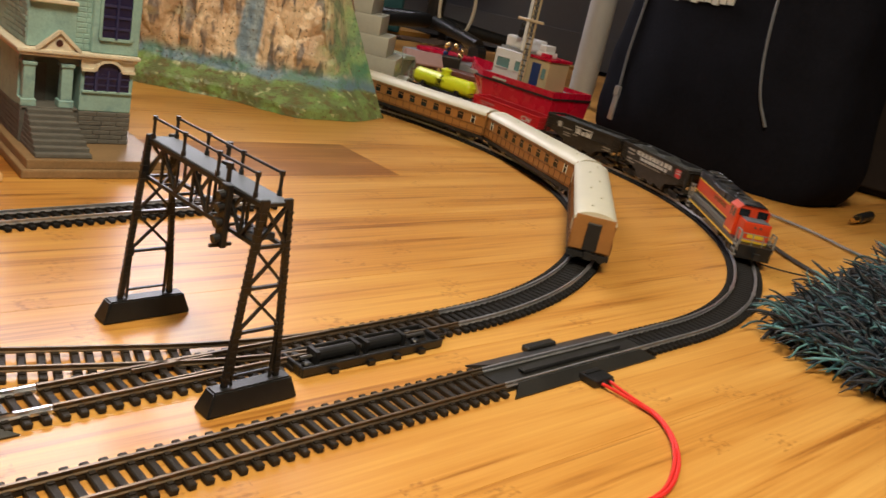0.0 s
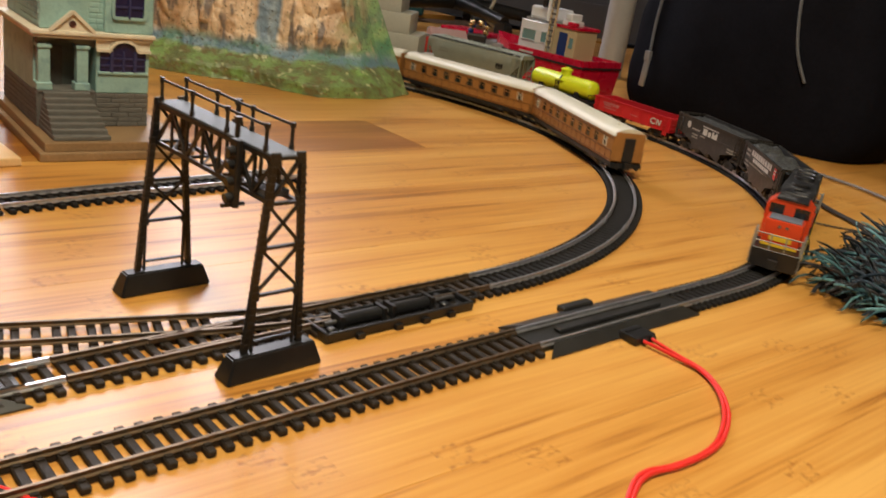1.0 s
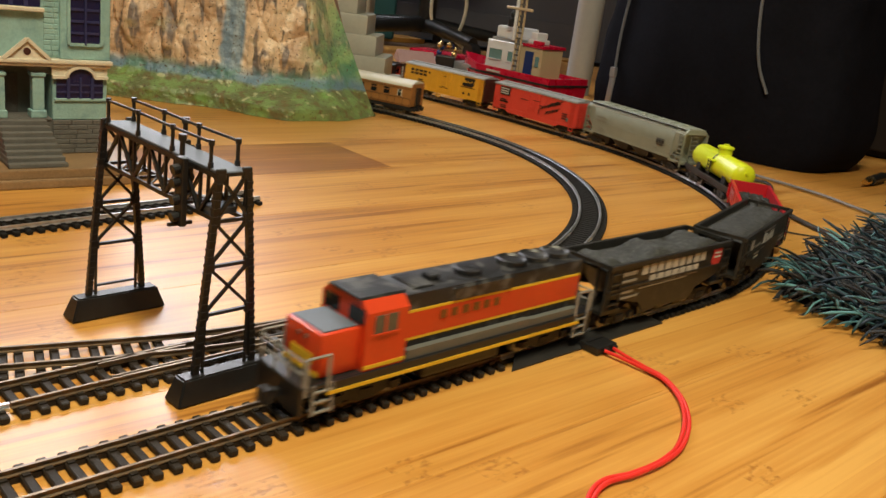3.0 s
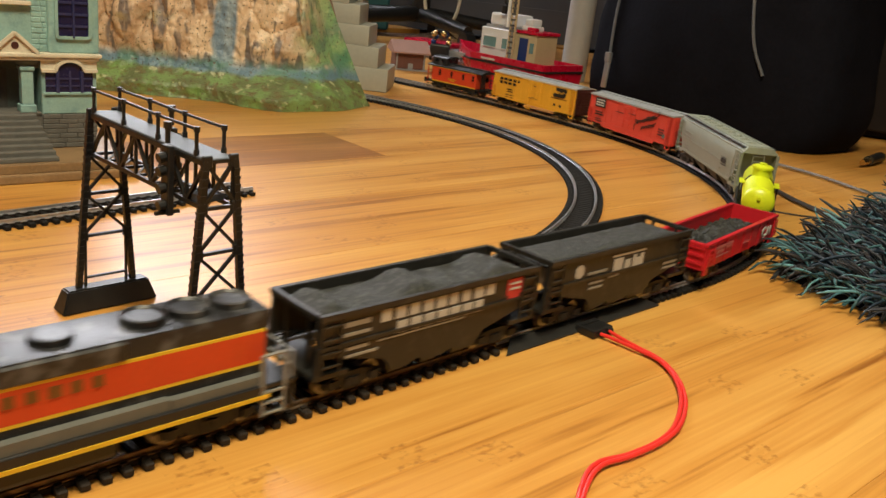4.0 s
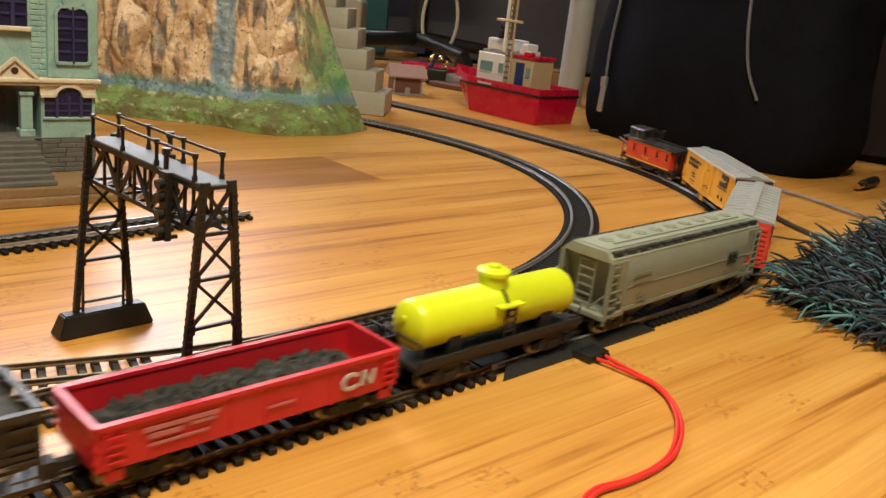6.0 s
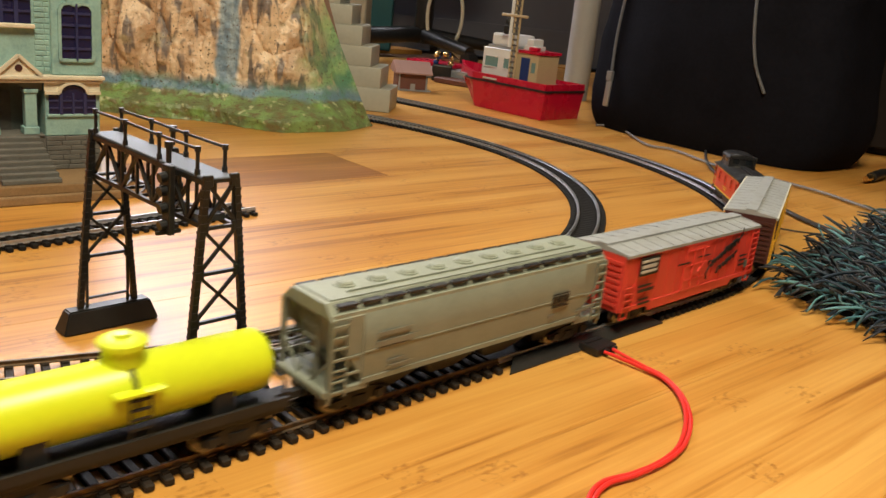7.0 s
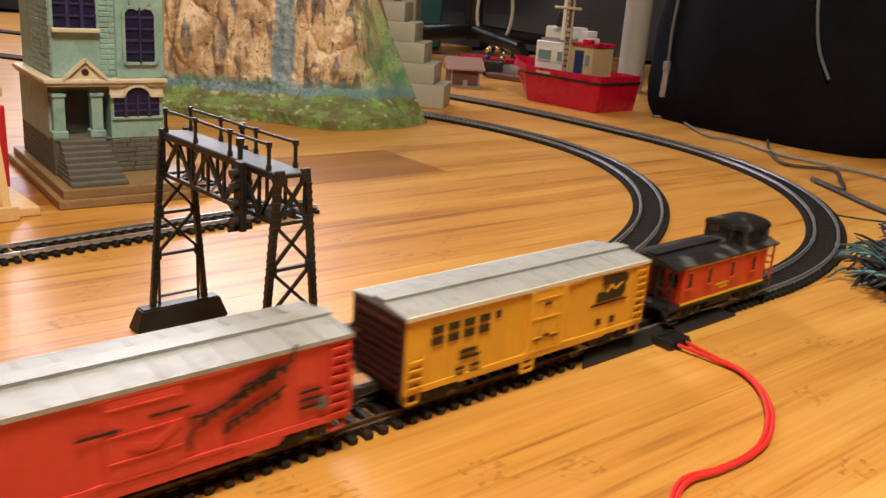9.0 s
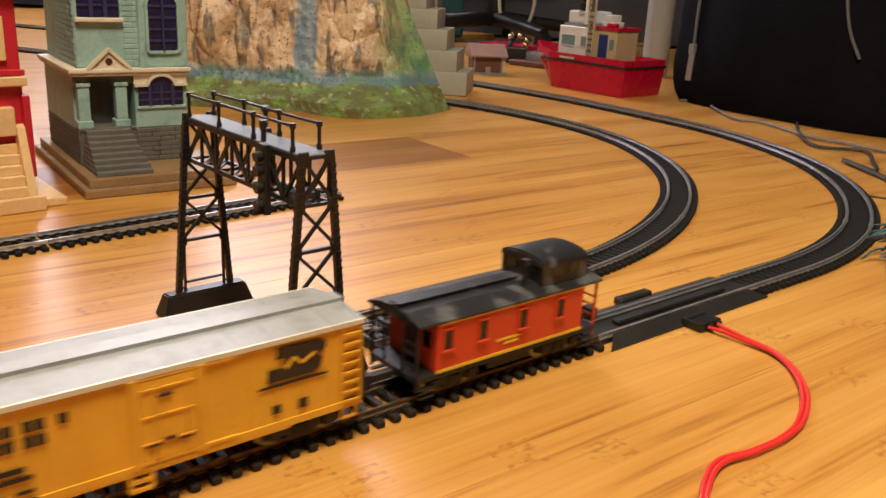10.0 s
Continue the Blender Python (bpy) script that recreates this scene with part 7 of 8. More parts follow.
def mountain():
    bm = bmesh.new()
    nu, nz, H = 190, 110, 0.185
    x_l, x_r = -0.470, -0.088
    rows = []
    for k in range(nz + 1):
        z = 0.0003 + H * k / nz
        row = []
        for i in range(nu + 1):
            u = i / nu
            zr = x_r - 0.375 * z - 0.02 * (1 - math.exp(-z / 0.02))      # right flank leans in
            x = x_l + (zr - x_l) * u
            fx = (x + 0.35) / 0.26
            y = 0.938 + 0.072 * max(0, fx) ** 2.2
            bank = 0.020 * math.exp(-max(0, z - 0.016) / 0.009) * (1 - 0.35 * math.exp(-((x + 0.24) / 0.05) ** 2))
            y += 0.028 + 0.10 * z - bank
            # the foot of the bank swells forward beside the stream
            y -= (0.008 + 0.034 * math.exp(-((x + 0.168) / 0.055) ** 2)) * math.exp(-max(0, z - 0.012) / 0.014)
            rock = max(0, min(1, (z - 0.036) / 0.02)) * max(0, min(1, (-0.135 - x) / 0.03))
            fall = 1 - math.exp(-((x + 0.24) / 0.017) ** 4)
            p = Vector((x * 36, z * 13, 5.0))
            near, next_ = noise.voronoi(p * 1.15 + Vector((0.3 * noise.noise(p), 0, 0)))[0][:2]
            y -= rock * fall * (0.012 * min(1.0, (next_ - near) * 1.5) ** 0.6 + 0.003 * noise.multi_fractal(p, 0.9, 2.0, 3))
            y -= 0.0016 * noise.fractal(Vector((x * 150, z * 150, 1.0)), 1, 2, 3)
            y -= (1 - rock) * 0.003 * noise.noise(Vector((x * 40, z * 60, 9)))
            # the flank rolls back at the right edge
            back = max(0, (u - 0.93) / 0.07)
            y += 0.045 * back ** 2
            row.append(bm.verts.new((x, y, z)))
        rows.append(row)
    for a, b in zip(rows, rows[1:]):
        for i in range(nu):
            bm.faces.new((a[i], a[i + 1], b[i + 1], b[i]))
    # closed back and top
    back = [[bm.verts.new((x, 1.040, z)) for x, z in ((v.co.x, v.co.z) for v in row[::10])] for row in (rows[0], rows[-1])]
    for i in range(len(back[0]) - 1):
        bm.faces.new((back[0][i + 1], back[0][i], back[1][i], back[1][i + 1]))
    top = rows[-1][::10]
    for i in range(len(top) - 1):
        bm.faces.new((top[i], top[i + 1], back[1][i + 1], back[1][i]))
    for edge, s in ((0, 1), (-1, -1)):
        col = [r[edge] for r in rows][::10]
        tip = [bm.verts.new((v.co.x, 1.040, v.co.z)) for v in col]
        for i in range(len(col) - 1):
            f = (col[i], col[i + 1], tip[i + 1], tip[i])
            bm.faces.new(f if s < 0 else f[::-1])
    bmesh.ops.recalc_face_normals(bm, faces=bm.faces[:])
    stone = mountain_material()
    mt = empty("mountain_scenery", "painted plaster mountain backdrop with waterfall, rocks and grassy bank", "model scenery")
    mt.matrix_world = Matrix.Translation((0.002, 0.008, 0)) @ Matrix.Scale(1.086, 4)
    bank = bm.copy()
    for piece, low in ((bm, False), (bank, True)):
        gone = [f for f in piece.faces if (f.calc_center_median().z < 0.031) != low and len(f.verts) == 4 and max(v.co.z for v in f.verts) - min(v.co.z for v in f.verts) < 0.01 and f.calc_center_median().z < 0.18 or (low and f.calc_center_median().z > 0.031)]
        bmesh.ops.delete(piece, geom=gone, context="FACES")
    part("rock_face", bm, stone, mt, "tan rock face with a blue waterfall", True)
    part("grassy_bank", bank, stone, mt, "green grassy bank with brown dabs", True)


def far_things():
    # cream stepped block beside the mountain, with a pinkish slab leaning behind it
    st = empty("stepped_block", "cream plastic stepped block standing beside the mountain", "toy steps")
    st.matrix_world = Matrix.Translation((-0.0015, 0.0185, 0)) @ Matrix.Scale(1.13, 4)
    tops = [(-0.079, 0.0285), (-0.0925, 0.0530), (-0.1060, 0.0770), (-0.1190, 0.1000), (-0.1330, 0.1230), (-0.148, 0.1460)]
    for i, (x, z) in enumerate(tops):
        part("step", soft_box(-0.195, x, 1.103 + 0.0006 * i, 1.170 - 0.0006 * i, 0.0003 if i == 0 else tops[i - 1][1] - 0.0006, z, 0.0022, 2), M["cream"], st, "", True)
    sl = part("leaning_slab", soft_box(-0.006, 0.006, -0.030, 0.030, 0.0, 0.17, 0.005, 3, pose(-0.126, 1.088, 0.0012, 0, -19, 0)), M["slab"], None, "", True)
    sl.matrix_world = Matrix.Translation((-0.0015, 0.0185, 0)) @ Matrix.Scale(1.13, 4)
    tagged(sl, "smooth brown-pink slab leaning against the stepped block", "slab")
    # shed
    sh = empty("model_shed", "small brown model shed with a pinkish roof", "model building")
    sh.matrix_world = pose(-0.0992, 1.5730, 0, 0, 0, 20) @ Matrix.Scale(1.19, 4)
    part("wall", soft_box(-0.022, 0.022, -0.014, 0.016, 0.002, 0.026, 0.0006, 1), M["shed_brown"], sh)
    part("roof", extrude_profile(bmesh.new(), [(-0.022, 0.024), (-0.022, 0.026), (0.002, 0.041), (0.004, 0.041), (0.022, 0.028), (0.022, 0.026)], -0.027, 0.027), M["shed_roof"], sh)
    part("base", box(bmesh.new(), -0.027, 0.027, -0.018, 0.018, 0.0002, 0.002), M["boat_grey"], sh)
    for x in (-0.020, 0.020):
        part("post", box(bmesh.new(), x - 0.001, x + 0.001, -0.0165, -0.0145, 0.002, 0.025), M["boat_grey"], sh)
    part("door", box(bmesh.new(), -0.003, 0.004, -0.0146, -0.0138, 0.002, 0.010), M["boat_grey"], sh)
    # toy boat
    bt = empty("toy_boat", "red toy brick boat with white wheelhouse and a mast", "toy boat")
    bt.matrix_world = pose(0.0640, 1.4300, 0, 0, 0, -40) @ Matrix.Scale(1.15, 4)
    # x towards the stern, y away from the viewer
    bm = bmesh.new()
    outline = [(-0.112, 0.030), (-0.080, 0.002), (-0.050, -0.012), (0.078, -0.012), (0.078, 0.072), (-0.050, 0.072), (-0.075, 0.058)]
    low = [(-0.070, 0.030), (-0.060, 0.008), (-0.045, -0.008), (0.074, -0.010), (0.074, 0.070), (-0.045, 0.068), (-0.060, 0.052)]
    v0 = [bm.verts.new((x, y, 0.0004)) for x, y in low]
    v1 = [bm.verts.new((x, y, 0.036)) for x, y in outline]
    n = len(outline)
    for i in range(n):
        j = (i + 1) % n
        bm.faces.new((v0[i], v0[j], v1[j], v1[i]))
    bm.faces.new(v0[::-1])
    bm.faces.new(v1)
    hull = part("hull", bm, M["boat_red"], bt, "glossy red hull")
    bm = bmesh.new()
    for i in range(n):
        j = (i + 1) % n
        hi = lambda x: 0.0465 if x > -0.06 else 0.050 if x > -0.1 else 0.055
        a, b = outline[i], outline[j]
        q = [(*a, 0.0385), (*b, 0.0385), (*b, hi(b[0])), (*a, hi(a[0]))]
        c = Vector((0, 0.03, 0))
        o = [bm.verts.new(p) for p in q]
        k = [bm.verts.new(((p[0]) * 0.965, 0.03 + (p[1] - 0.03) * 0.93, p[2])) for p in q]
        bm.faces.new(o)
        bm.faces.new(k[::-1])
        bm.faces.new((o[3], o[2], k[2], k[3]))
        bm.faces.new((o[0], k[0], k[1], o[1]))
    part("bulwark", bm, M["boat_red"], hull)
    bm = bmesh.new()
    for i in range(n):
        a, b = outline[i], outline[(i + 1) % n]
        bar(bm, (a[0] * 1.004, 0.03 + (a[1] - 0.03) * 1.01, 0.0372), (b[0] * 1.004, 0.03 + (b[1] - 0.03) * 1.01, 0.0372), 0.0022, 0.0026)
    part("waterline", bm, M["dull_black"], hull, "thin black line round the hull")
    part("name_bar", box(bmesh.new(), -0.030, -0.006, -0.0135, -0.0122, 0.0400, 0.0425), M["white_ink"], hull, "white name bar")
    part("deck", box(bmesh.new(), -0.085, 0.045, -0.004, 0.064, 0.0362, 0.0410), M["boat_grey"], bt, "grey deck")
    wh = part("wheelhouse", soft_box(-0.046, 0.004, 0.000, 0.050, 0.0410, 0.0810, 0.0008, 1), M["boat_white"], bt, "white wheelhouse")
    part("wheelhouse_top", soft_box(-0.036, 0.004, 0.004, 0.046, 0.0850, 0.1010, 0.0030, 2), M["boat_white"], wh)
    part("wheelhouse_band", box(bmesh.new(), -0.040, 0.004, 0.002, 0.048, 0.0810, 0.0850), M["boat_grey"], wh)
    for a, b in ((-0.040, -0.018), (-0.007, 0.001)):
        w = part("window", box(bmesh.new(), a, b, -0.0008, 0.0006, 0.0560, 0.0700), M["boat_glass"], wh)
        bm = bmesh.new()
        bar(bm, (a, -0.0012, 0.0560), (b, -0.0012, 0.0560), 0.0012)
        bar(bm, (a, -0.0012, 0.0700), (b, -0.0012, 0.0700), 0.0012)
        part("frame", bm, M["boat_white"], w)
    part("window", box(bmesh.new(), -0.0468, -0.0454, 0.008, 0.042, 0.0560, 0.0700), M["boat_glass"], wh)
    af = part("aft_cabin", soft_box(0.004, 0.046, 0.006, 0.050, 0.0410, 0.0800, 0.0006, 1), M["boat_tan"], bt, "tan aft cabin with a red roof edge")
    part("roof_edge", box(bmesh.new(), 0.012, 0.048, 0.004, 0.052, 0.0800, 0.0835), M["boat_red"], af)
    part("door", box(bmesh.new(), 0.018, 0.032, 0.0050, 0.0062, 0.0410, 0.0740), M["boat_blue"], af, "dark blue door")
    part("window", box(bmesh.new(), 0.036, 0.042, 0.0050, 0.0062, 0.0560, 0.0690), M["boat_glass"], af)
    for a, b, z0, z1 in ((0.014, 0.034, 0.0835, 0.0900), (0.018, 0.029, 0.0898, 0.0985)):
        part("roof_box", soft_box(a, b, 0.012, 0.034, z0, z1, 0.0016, 2), M["boat_white"], af, "white block on the cabin roof")
    part("rail_block", soft_box(0.026, 0.040, 0.008, 0.016, 0.0835, 0.0885, 0.0012, 2), M["boat_red"], af)
    ms = part("mast", bmesh.new(), M["boat_tan"], bt, "tan lattice mast")
    bm = bmesh.new()
    for x in (0.006, 0.014):
        bar(bm, (x, -0.0025, 0.041), (x, -0.0025, 0.21), 0.0022)
    part("stile", bm, M["boat_tan"], ms)
    bm = bmesh.new()
    for i in range(22):
        z = 0.045 + i * 0.0072
        bar(bm, (0.006, -0.0025, z), (0.014, -0.0025, z), 0.0024)
    part("rung", bm, M["house_stone"], ms)
    bm = bmesh.new()
    rod(bm, (0.0010, -0.0035, 0.085), (0.0010, -0.0035, 0.20), 0.0022, 10)
    part("white_pole", bm, M["boat_white"], ms)
    part("yard", soft_box(-0.016, 0.028, -0.0060, -0.0030, 0.1240, 0.1275, 0.0006, 1), M["boat_tan"], ms)
    fg = part("deck_gear", soft_box(-0.012, -0.004, -0.004, 0.002, 0.1010, 0.1120, 0.002, 2), M["black"], bt)
    bm = lathe([(0.001, 0.0), (0.0042, 0.002), (0.0045, 0.006), (0.0030, 0.009), (0.001, 0.010)], 12)
    bm.transform(pose(-0.006, -0.001, 0.1125))
    part("lamp", bm, M["black"], fg, "", True)
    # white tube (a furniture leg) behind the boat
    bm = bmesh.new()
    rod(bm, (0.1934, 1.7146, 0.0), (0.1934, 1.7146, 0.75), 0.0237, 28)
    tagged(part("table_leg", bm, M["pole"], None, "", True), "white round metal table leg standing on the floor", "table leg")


def background_clutter():
    # dark teal panel, low grey tray with a red lid, office clutter in the dark
    pn = tagged(part("teal_panel", soft_box(-0.62, -0.25, 2.36, 2.39, 0.0003, 1.0, 0.004, 2), M["wall_teal"]), "dark teal hanging panel before the wall", "panel")
    tr = empty("grey_tray", "long grey flat tray with a red lid on the floor", "tray")
    tr.matrix_world = pose(-0.005, 1.8087, 0, 0, 0, -30) @ Matrix.Scale(1.25, 4)
    part("tray", soft_box(-0.13, 0.12, -0.04, 0.04, 0.0003, 0.018, 0.003, 2), M["boat_grey"], tr)
    part("lid", soft_box(-0.11, -0.02, -0.03, 0.02, 0.0180, 0.0250, 0.003, 2), M["boat_red"], tr, "red lid")
    part("plank_under", soft_box(-0.02, 0.13, -0.075, -0.044, 0.0003, 0.008, 0.001, 1), M["shed_brown"], tr)
    ch = empty("office_chair", "black swivel chair base in the dark corner", "chair")
    ch.matrix_world = pose(-0.150, 2.20, 0, 0, 0, 15) @ Matrix.Scale(1.37, 4)
    bm = bmesh.new()
    rod(bm, (0, 0, 0.03), (0, 0, 0.22), 0.016, 14)
    part("gas_column", bm, M["black"], ch, "", True)
    for k in range(5):
        a = radians(72 * k)
        bm = bmesh.new()
        rod(bm, (0, 0, 0.045), (0.17 * math.cos(a), 0.17 * math.sin(a), 0.032), 0.013, 10, 0.009)
        lg = part("leg", bm, M["black"], ch, "", True)
        bm = bmesh.new()
        c = Vector((0.17 * math.cos(a), 0.17 * math.sin(a), 0.0165))
        rod(bm, c + Vector((-0.008 * math.sin(a), 0.008 * math.cos(a), 0)), c - Vector((-0.008 * math.sin(a), 0.008 * math.cos(a), 0)), 0.016, 16)
        part("castor", bm, M["black"], lg)
    part("seat", soft_box(-0.10, 0.10, -0.09, 0.09, 0.22, 0.27, 0.02, 3), M["black"], ch, "", True)
    fn = empty("gold_ornament", "small ornament with brass beads and dark fittings", "ornament")
    fn.matrix_world = pose(-0.0622, 1.7763, 0.0002) @ Matrix.Scale(0.85, 4)
    rng = random.Random(5)
    part("stand", soft_box(-0.022, 0.022, -0.016, 0.016, 0.0001, 0.036, 0.003, 2), M["black"], fn)
    for i in range(9):
        r = rng.uniform(0.004, 0.008)
        x, z = rng.uniform(-0.022, 0.022), 0.040 + rng.uniform(0, 0.022)
        bm = bmesh.new()
        bmesh.ops.create_icosphere(bm, subdivisions=2, radius=r, matrix=Matrix.Translation((x, rng.uniform(-0.008, 0.008), z)))
        part("bead", bm, M["brass"] if i % 3 else M["boat_blue"], fn, "", True)
    tb = bmesh.new()
    pts = [(-0.055 + 0.030 * math.cos(a), 1.55, 0.085 + 0.060 * math.sin(a)) for a in (math.pi * (-0.35 + 1.5 * i / 20) for i in range(21))]
    tube(tb, [(0.0, 1.55, 0.003)] + pts, 0.0030, 10)
    bmesh.ops.transform(tb, matrix=Matrix.Translation((-0.02, 0.04, 0)) @ Matrix.Scale(1.33, 4), verts=tb.verts[:])
    tagged(part("white_hose", tb, M["cream_roof"], None, "", True), "white flexible hose standing in a loop", "hose")
    bx = empty("cardboard_box", "plain pale box standing in the dark", "box")
    bx.matrix_world = Matrix.Translation((-0.03, 0.05, 0)) @ Matrix.Scale(1.30, 4)
    part("carton", soft_box(-0.255, -0.175, 1.50, 1.56, 0.0003, 0.105, 0.003, 1), M["cream"], bx)
    part("flap", soft_box(-0.254, -0.176, 1.497, 1.4995, 0.070, 0.104, 0.0006, 1), M["cream"], bx)


def backpack():
    bg = empty("backpack", "large black nylon backpack with grey zips standing on the floor", "backpack")
    bg.matrix_world = pose(0.3734, 1.3430, 0, 0, 0, -45) @ Matrix.Scale(1.12, 4)
    bm = bmesh.new()
    nu, nz = 96, 48
    rows = []

    def swell(x, z):
        return 0.016 * math.exp(-((x - 0.02) / 0.10) ** 4) * math.exp(-((z - 0.19) / 0.15) ** 4)

    for k in range(nz + 1):
        f = k / nz
        z = 0.0004 + 0.46 * f
        foot = 1 - 0.12 * math.exp(-z / 0.022)
        wx = (0.182 - 0.05 * f ** 1.2) * foot
        wy = (0.098 - 0.026 * f) * foot
        row = []
        for i in range(nu):
            a = 2 * math.pi * i / nu
            c, s = math.cos(a), math.sin(a)
            e = 0.55
            x = wx * math.copysign(abs(c) ** e, c)
            y = wy * math.copysign(abs(s) ** e, s)
            q = 0.006 * noise.fractal(Vector((x * 14, y * 14, z * 11)), 1, 2, 3)
            row.append(bm.verts.new((x * (1 + q * 4), y * (1 + q * 4) + 0.012 * f - (swell(x, z) if s < 0 else 0.0), z)))
        rows.append(row)
    for a, b in zip(rows, rows[1:]):
        for i in range(nu):
            j = (i + 1) % nu
            bm.faces.new((a[i], a[j], b[j], b[i]))
    bm.faces.new(rows[0][::-1])
    bm.faces.new(rows[-1])
    part("bag_body", bm, M["bag"], bg, "", True)
    def surface(x, z):
        """How far forward the bag's front lies."""
        f = z / 0.46
        wx, wy = 0.182 - 0.05 * f ** 1.2, 0.098 - 0.026 * f
        body = -wy * max(0.0, 1 - (abs(x) / wx) ** (2 / 0.55)) ** 0.275 + 0.012 * f
        return body - swell(x, z)

    for line in ([(-0.110, 0.300), (-0.113, 0.220), (-0.1144, 0.172), (-0.1151, 0.119), (-0.1107, 0.073)], [(0.072, 0.300), (0.073, 0.240), (0.0773, 0.186), (0.0841, 0.142), (0.0935, 0.108), (0.1077, 0.080)]):
        part("zip", tube(bmesh.new(), spline([(x, surface(x, z) - 0.0030, z) for x, z in line], 8), 0.0018, 8), M["bag_trim"], bg, "grey coil zip", True)
    y = surface(-0.109, 0.06) - 0.0055
    part("zip_pull", soft_box(-0.0042, 0.0042, -0.0014, 0.0014, -0.034, 0.0, 0.0013, 2, pose(-0.1085, y, 0.064, 0, 2, 0)), M["silver"], bg, "silver zip pull", True)
    part("slider", soft_box(-0.004, 0.004, -0.003, 0.003, 0.0, 0.012, 0.001, 2, pose(-0.1090, y, 0.063)), M["silver"], bg)
    bm = bmesh.new()
    for i in range(9):
        x = -0.064 + i * 0.0100
        y = surface(x, 0.2) - 0.0040
        box(bm, x, x + 0.0078, y, y + 0.003, 0.194 + (0.002 if i % 3 else 0.0) + 0.0006 * i, 0.2035 + 0.0006 * i)
    part("brand_bar", bm, M["white_ink"], bg, "white stitched mark in small blocks")
    # the dark piece of furniture behind and beside the bag
    cb = empty("dark_cabinet", "dark brown low cabinet standing beyond the bag", "cabinet")
    cb.matrix_world = pose(0.574, 1.420, 0, 0, 0, -23)
    part("carcass", soft_box(-0.03, 1.10, 0.018, 0.58, 0.0003, 0.7, 0.004, 2), M["cabinet_dark"], cb)
    for k in range(2):
        dr = part("door", soft_box(-0.02 + 0.555 * k, 0.525 + 0.555 * k, 0.0, 0.0175, 0.012, 0.68, 0.003, 2), M["cabinet_dark"], cb)
        part("handle", soft_box(0.49 + 0.05 * k, 0.50 + 0.05 * k, -0.014, -0.0005, 0.32, 0.44, 0.002, 2), M["black"], dr)


def rug():
    rg = empty("shag_rug", "shaggy rug of teal, navy and dark strands on the floor", "rug")
    poly = [Vector(p) for p in ((0.2700, 0.6508), (0.3250, 0.5800), (0.5421, 0.3912), (0.9428, 0.8367), (0.7149, 1.1115), (0.452, 0.8978))]
    bm = bmesh.new()
    lo = [bm.verts.new((p.x, p.y, 0.0003)) for p in poly]
    hi = [bm.verts.new((p.x, p.y, 0.006)) for p in poly]
    for i in range(len(poly)):
        j = (i + 1) % len(poly)
        bm.faces.new((lo[i], lo[j], hi[j], hi[i]))
    bm.faces.new(hi)
    bm.faces.new(lo[::-1])
    part("backing", bm, M["bag"], rg)

    def inside(x, y):
        r = False
        for i in range(len(poly)):
            a, b = poly[i], poly[i - 1]
            if (a.y > y) != (b.y > y) and x < (b.x - a.x) * (y - a.y) / (b.y - a.y) + a.x:
                r = not r
        return r

    m = bpy.data.materials.new("shag_yarn")
    m.use_nodes = True
    nt = m.node_tree
    bs = nt.nodes["Principled BSDF"]
    ge = nt.nodes.new("ShaderNodeNewGeometry")
    rp = nt.nodes.new("ShaderNodeValToRGB")
    rp.color_ramp.interpolation = "CONSTANT"
    e = rp.color_ramp.elements
    e[0].position, e[0].color = 0.0, (0.006, 0.008, 0.014, 1)
    e[1].position, e[1].color = 0.91, (0.10, 0.25, 0.28, 1)
    for p, c in ((0.36, (0.007, 0.022, 0.042)), (0.57, (0.016, 0.066, 0.084)), (0.71, (0.014, 0.008, 0.007)), (0.83, (0.042, 0.140, 0.168))):
        k = e.new(p)
        k.color = (*c, 1)
    nt.links.new(ge.outputs["Random Per Island"], rp.inputs[0])
    nt.links.new(rp.outputs[0], bs.inputs["Base Color"])
    bs.inputs["Roughness"].default_value = 0.55
    bs.inputs["Sheen Weight"].default_value = 0.1
    rng = random.Random(77)
    verts, faces = [], []
    count = 0
    while count < 11000:
        x, y = rng.uniform(0.25, 0.80), rng.uniform(0.40, 1.06)
        if x > 0.60 and rng.random() < 0.55:
            continue
        if not inside(x, y):
            continue
        count += 1
        ln = rng.uniform(0.024, 0.048)
        az = rng.gauss(math.radians(205), 0.75) if x < 0.42 else rng.uniform(0, 2 * math.pi)
        lean = rng.uniform(0.65, 1.55)
        curl = rng.uniform(0.2, 1.5)
        bend = rng.gauss(0, 0.16)
        p = Vector((x, y, 0.005))
        el = math.pi / 2 - lean * 0.75
        th = rng.uniform(0.0007, 0.0014)
        ring0 = len(verts)
        n = 6
        for k in range(n + 1):
            d = Vector((math.cos(az) * math.cos(el), math.sin(az) * math.cos(el), math.sin(el)))
            s = Vector((-math.sin(az), math.cos(az), 0))
            t = s.cross(d)
            r = th * (1.0 if k < n else 0.4)
            for q in range(3):
                a = 2 * math.pi * q / 3
                verts.append(p + s * math.cos(a) * r + t * math.sin(a) * r)
            p = p + d * ln / n
            p.z = max(p.z, 0.0016 + th)
            el -= curl * 2.0 / n
            az += bend + rng.uniform(-0.18, 0.18)
        for k in range(n):
            for q in range(3):
                a, b = ring0 + 3 * k + q, ring0 + 3 * k + (q + 1) % 3
                faces.append((a, b, b + 3, a + 3))
        faces.append((ring0 + 3 * n, ring0 + 3 * n + 1, ring0 + 3 * n + 2))
    me = bpy.data.meshes.new("yarn")
    me.from_pydata(verts, [], faces)
    me.materials.append(m)
    me.polygons.foreach_set("use_smooth", [True] * len(me.polygons))
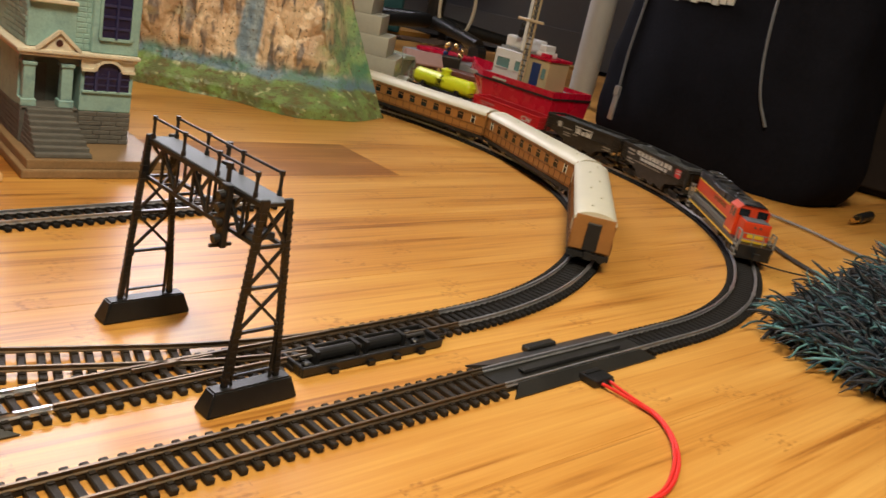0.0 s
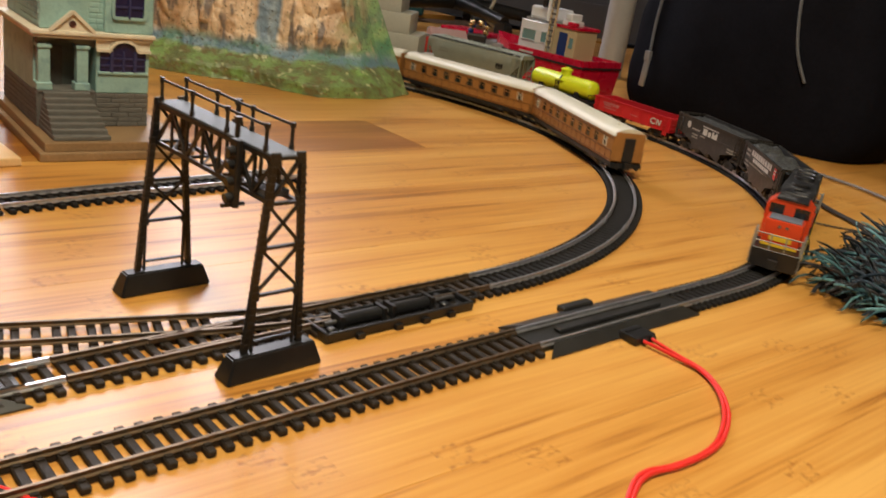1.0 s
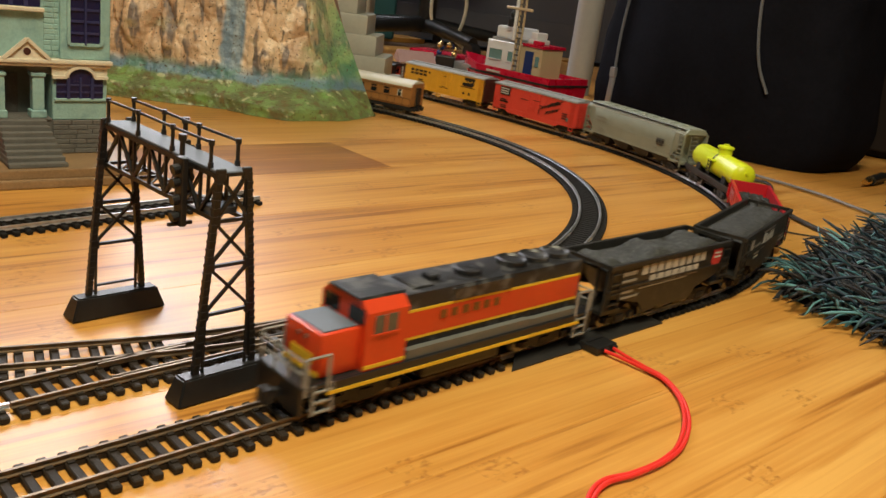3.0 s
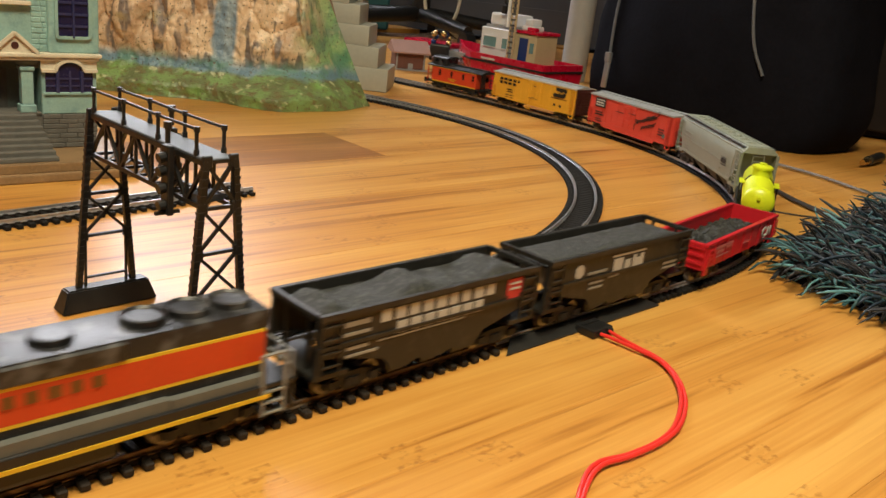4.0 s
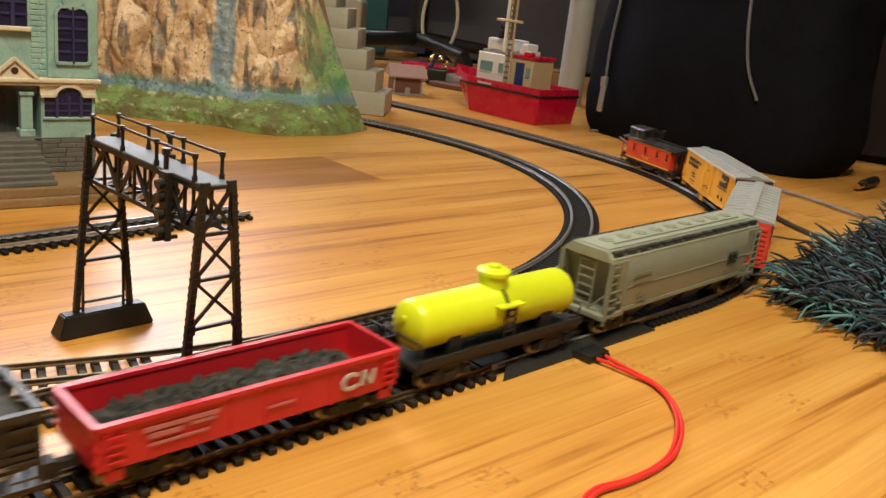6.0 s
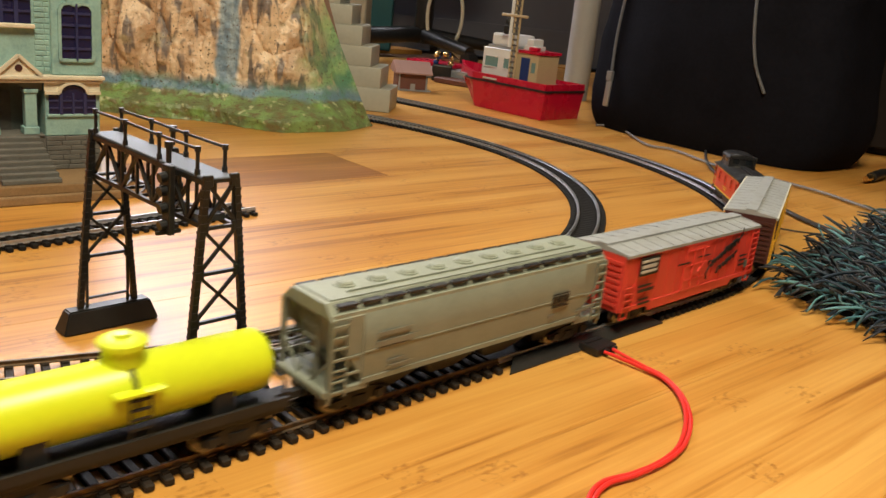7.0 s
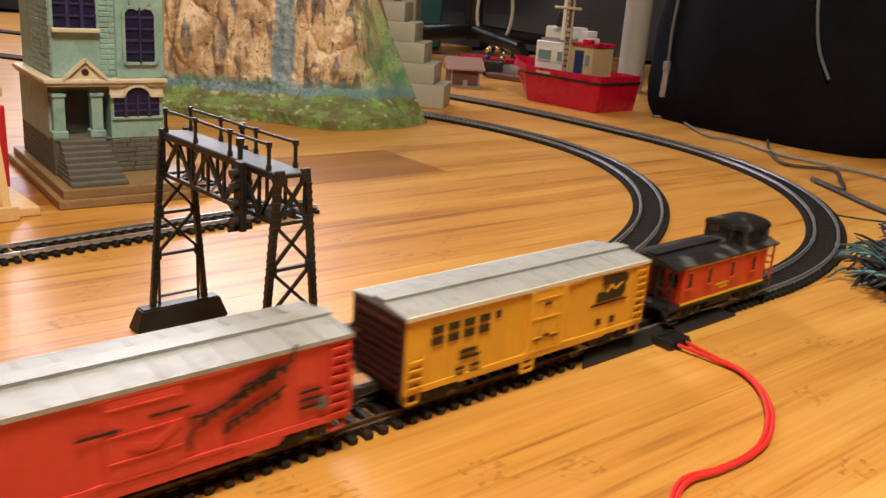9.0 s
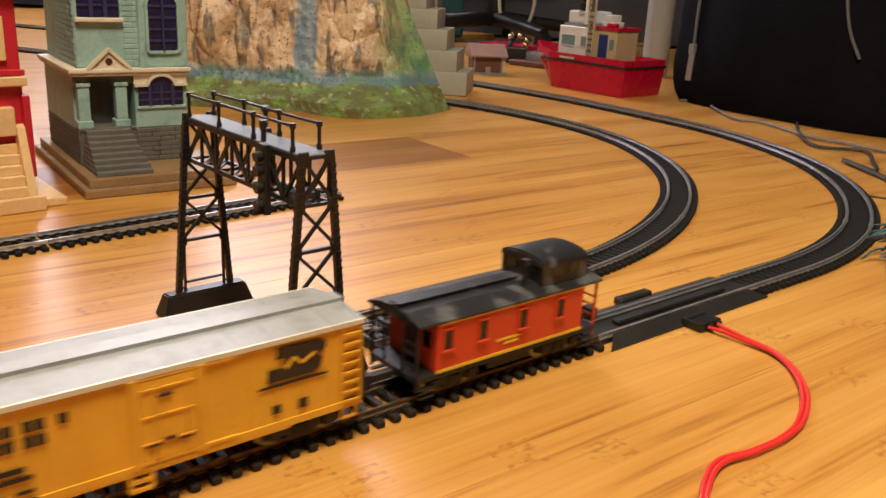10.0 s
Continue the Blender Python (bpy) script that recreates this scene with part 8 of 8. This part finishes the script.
    ob = new("yarn", me)
    ob.parent = rg
    tagged(ob, kind="stuff")


# ---- build ----
room()
tracks()
trackside()
gantry()
mint_house()
red_house()
mountain()
far_things()
background_clutter()
backpack()
rug()

# each car, with the distance from the nose to its middle
FREIGHT = [
    (locomotive(0.1984), 0.0992),
    (coal_hopper(0.1390, lambda u: 0.0030 + 0.0022 * math.sin(u * 7.5 + 1) + 0.0012 * math.sin(u * 17), letters_long, "black coal hopper car with white lettering, heaped with coal"), 0.2637),
    (coal_hopper(0.1400, lambda u: 0.0026, letters_short, "black coal hopper car with a white roundel, filled level"), 0.4016),
    (gondola(0.1480), 0.5457),
    (tank_car(0.1245), 0.6819),
    (covered_hopper(0.1970), 0.8430),
    (boxcar(0.1665, M["box_red"], M["box_red"], "red boxcar with silver ribbed roof and black script lettering", red_letters, -0.001, False), 1.0228),
    (boxcar(0.1774, M["box_yellow"], M["box_end"], "yellow boxcar with silver roof, brown ends and a black emblem", yellow_letters, 0.004, True), 1.1969),
    (caboose(0.1340), 1.3480),
]
COACHES = [(coach(0.213, "teak brown passenger coach with a cream roof"), 0.213 * k) for k in range(3)]
floor()


def ride(car, line, s_mid, direction, swivel):
    """The pose of a car whose middle is at s_mid, carried by its two trucks."""
    a = car["half"]
    f, fa = line.at(s_mid + direction * a)
    r, ra = line.at(s_mid - direction * a)
    d = f - r
    yaw = math.atan2(d.y, d.x)
    m = (f + r) / 2
    turn = 0 if direction > 0 else math.pi
    ends = [math.degrees((h + turn - yaw + math.pi) % (2 * math.pi) - math.pi) for h in (fa, ra)]
    return pose(m.x, m.y, 0, 0, 0, math.degrees(yaw)), ends


def front(t):
    """How far the locomotive's nose has still to go to the end of the curve."""
    return 0.2359 - 0.18337 * t - 0.000445 * (t - 5) ** 2 + 0.0014 * max(0, t - 7) ** 2


def rear(t):
    return 0.185 + 0.178 * t


def motions():
    times = [0.125 * i for i in range(81)]
    keyed = {car: (tr, at) for car, tr, at in TRUCKS}
    jobs = [(car, OUTER, (lambda t, a=a: front(t) + a), -1) for car, a in FREIGHT]
    jobs += [(car, INNER, (lambda t, a=a: rear(t) + a + 0.1065), 1) for car, a in COACHES]
    for car, line, where, direction in jobs:
        rows, fr, rr = [], [], []
        tr, at = keyed[car]
        for t in times:
            m, (e0, e1) = ride(car, line, where(t), direction, tr)
            rows.append((t, m))
            fr.append((t, pose(at, 0, 0, 0, 0, e0)))
            rr.append((t, pose(-at, 0, 0, 0, 0, e1)))
        walk(car, rows)
        walk(tr[0], fr)
        walk(tr[1], rr)
        turned = [(0.04 * i, math.degrees(abs(where(0.04 * i) - where(0.0)) / 0.0052)) for i in range(251)]
        for owner, wheel, s in WHEELSETS:
            if owner == car:
                walk(wheel, [(t, pose(s, 0, RAIL_TOP + 0.0052, 0, d % 360, 0)) for t, d in turned])


motions()
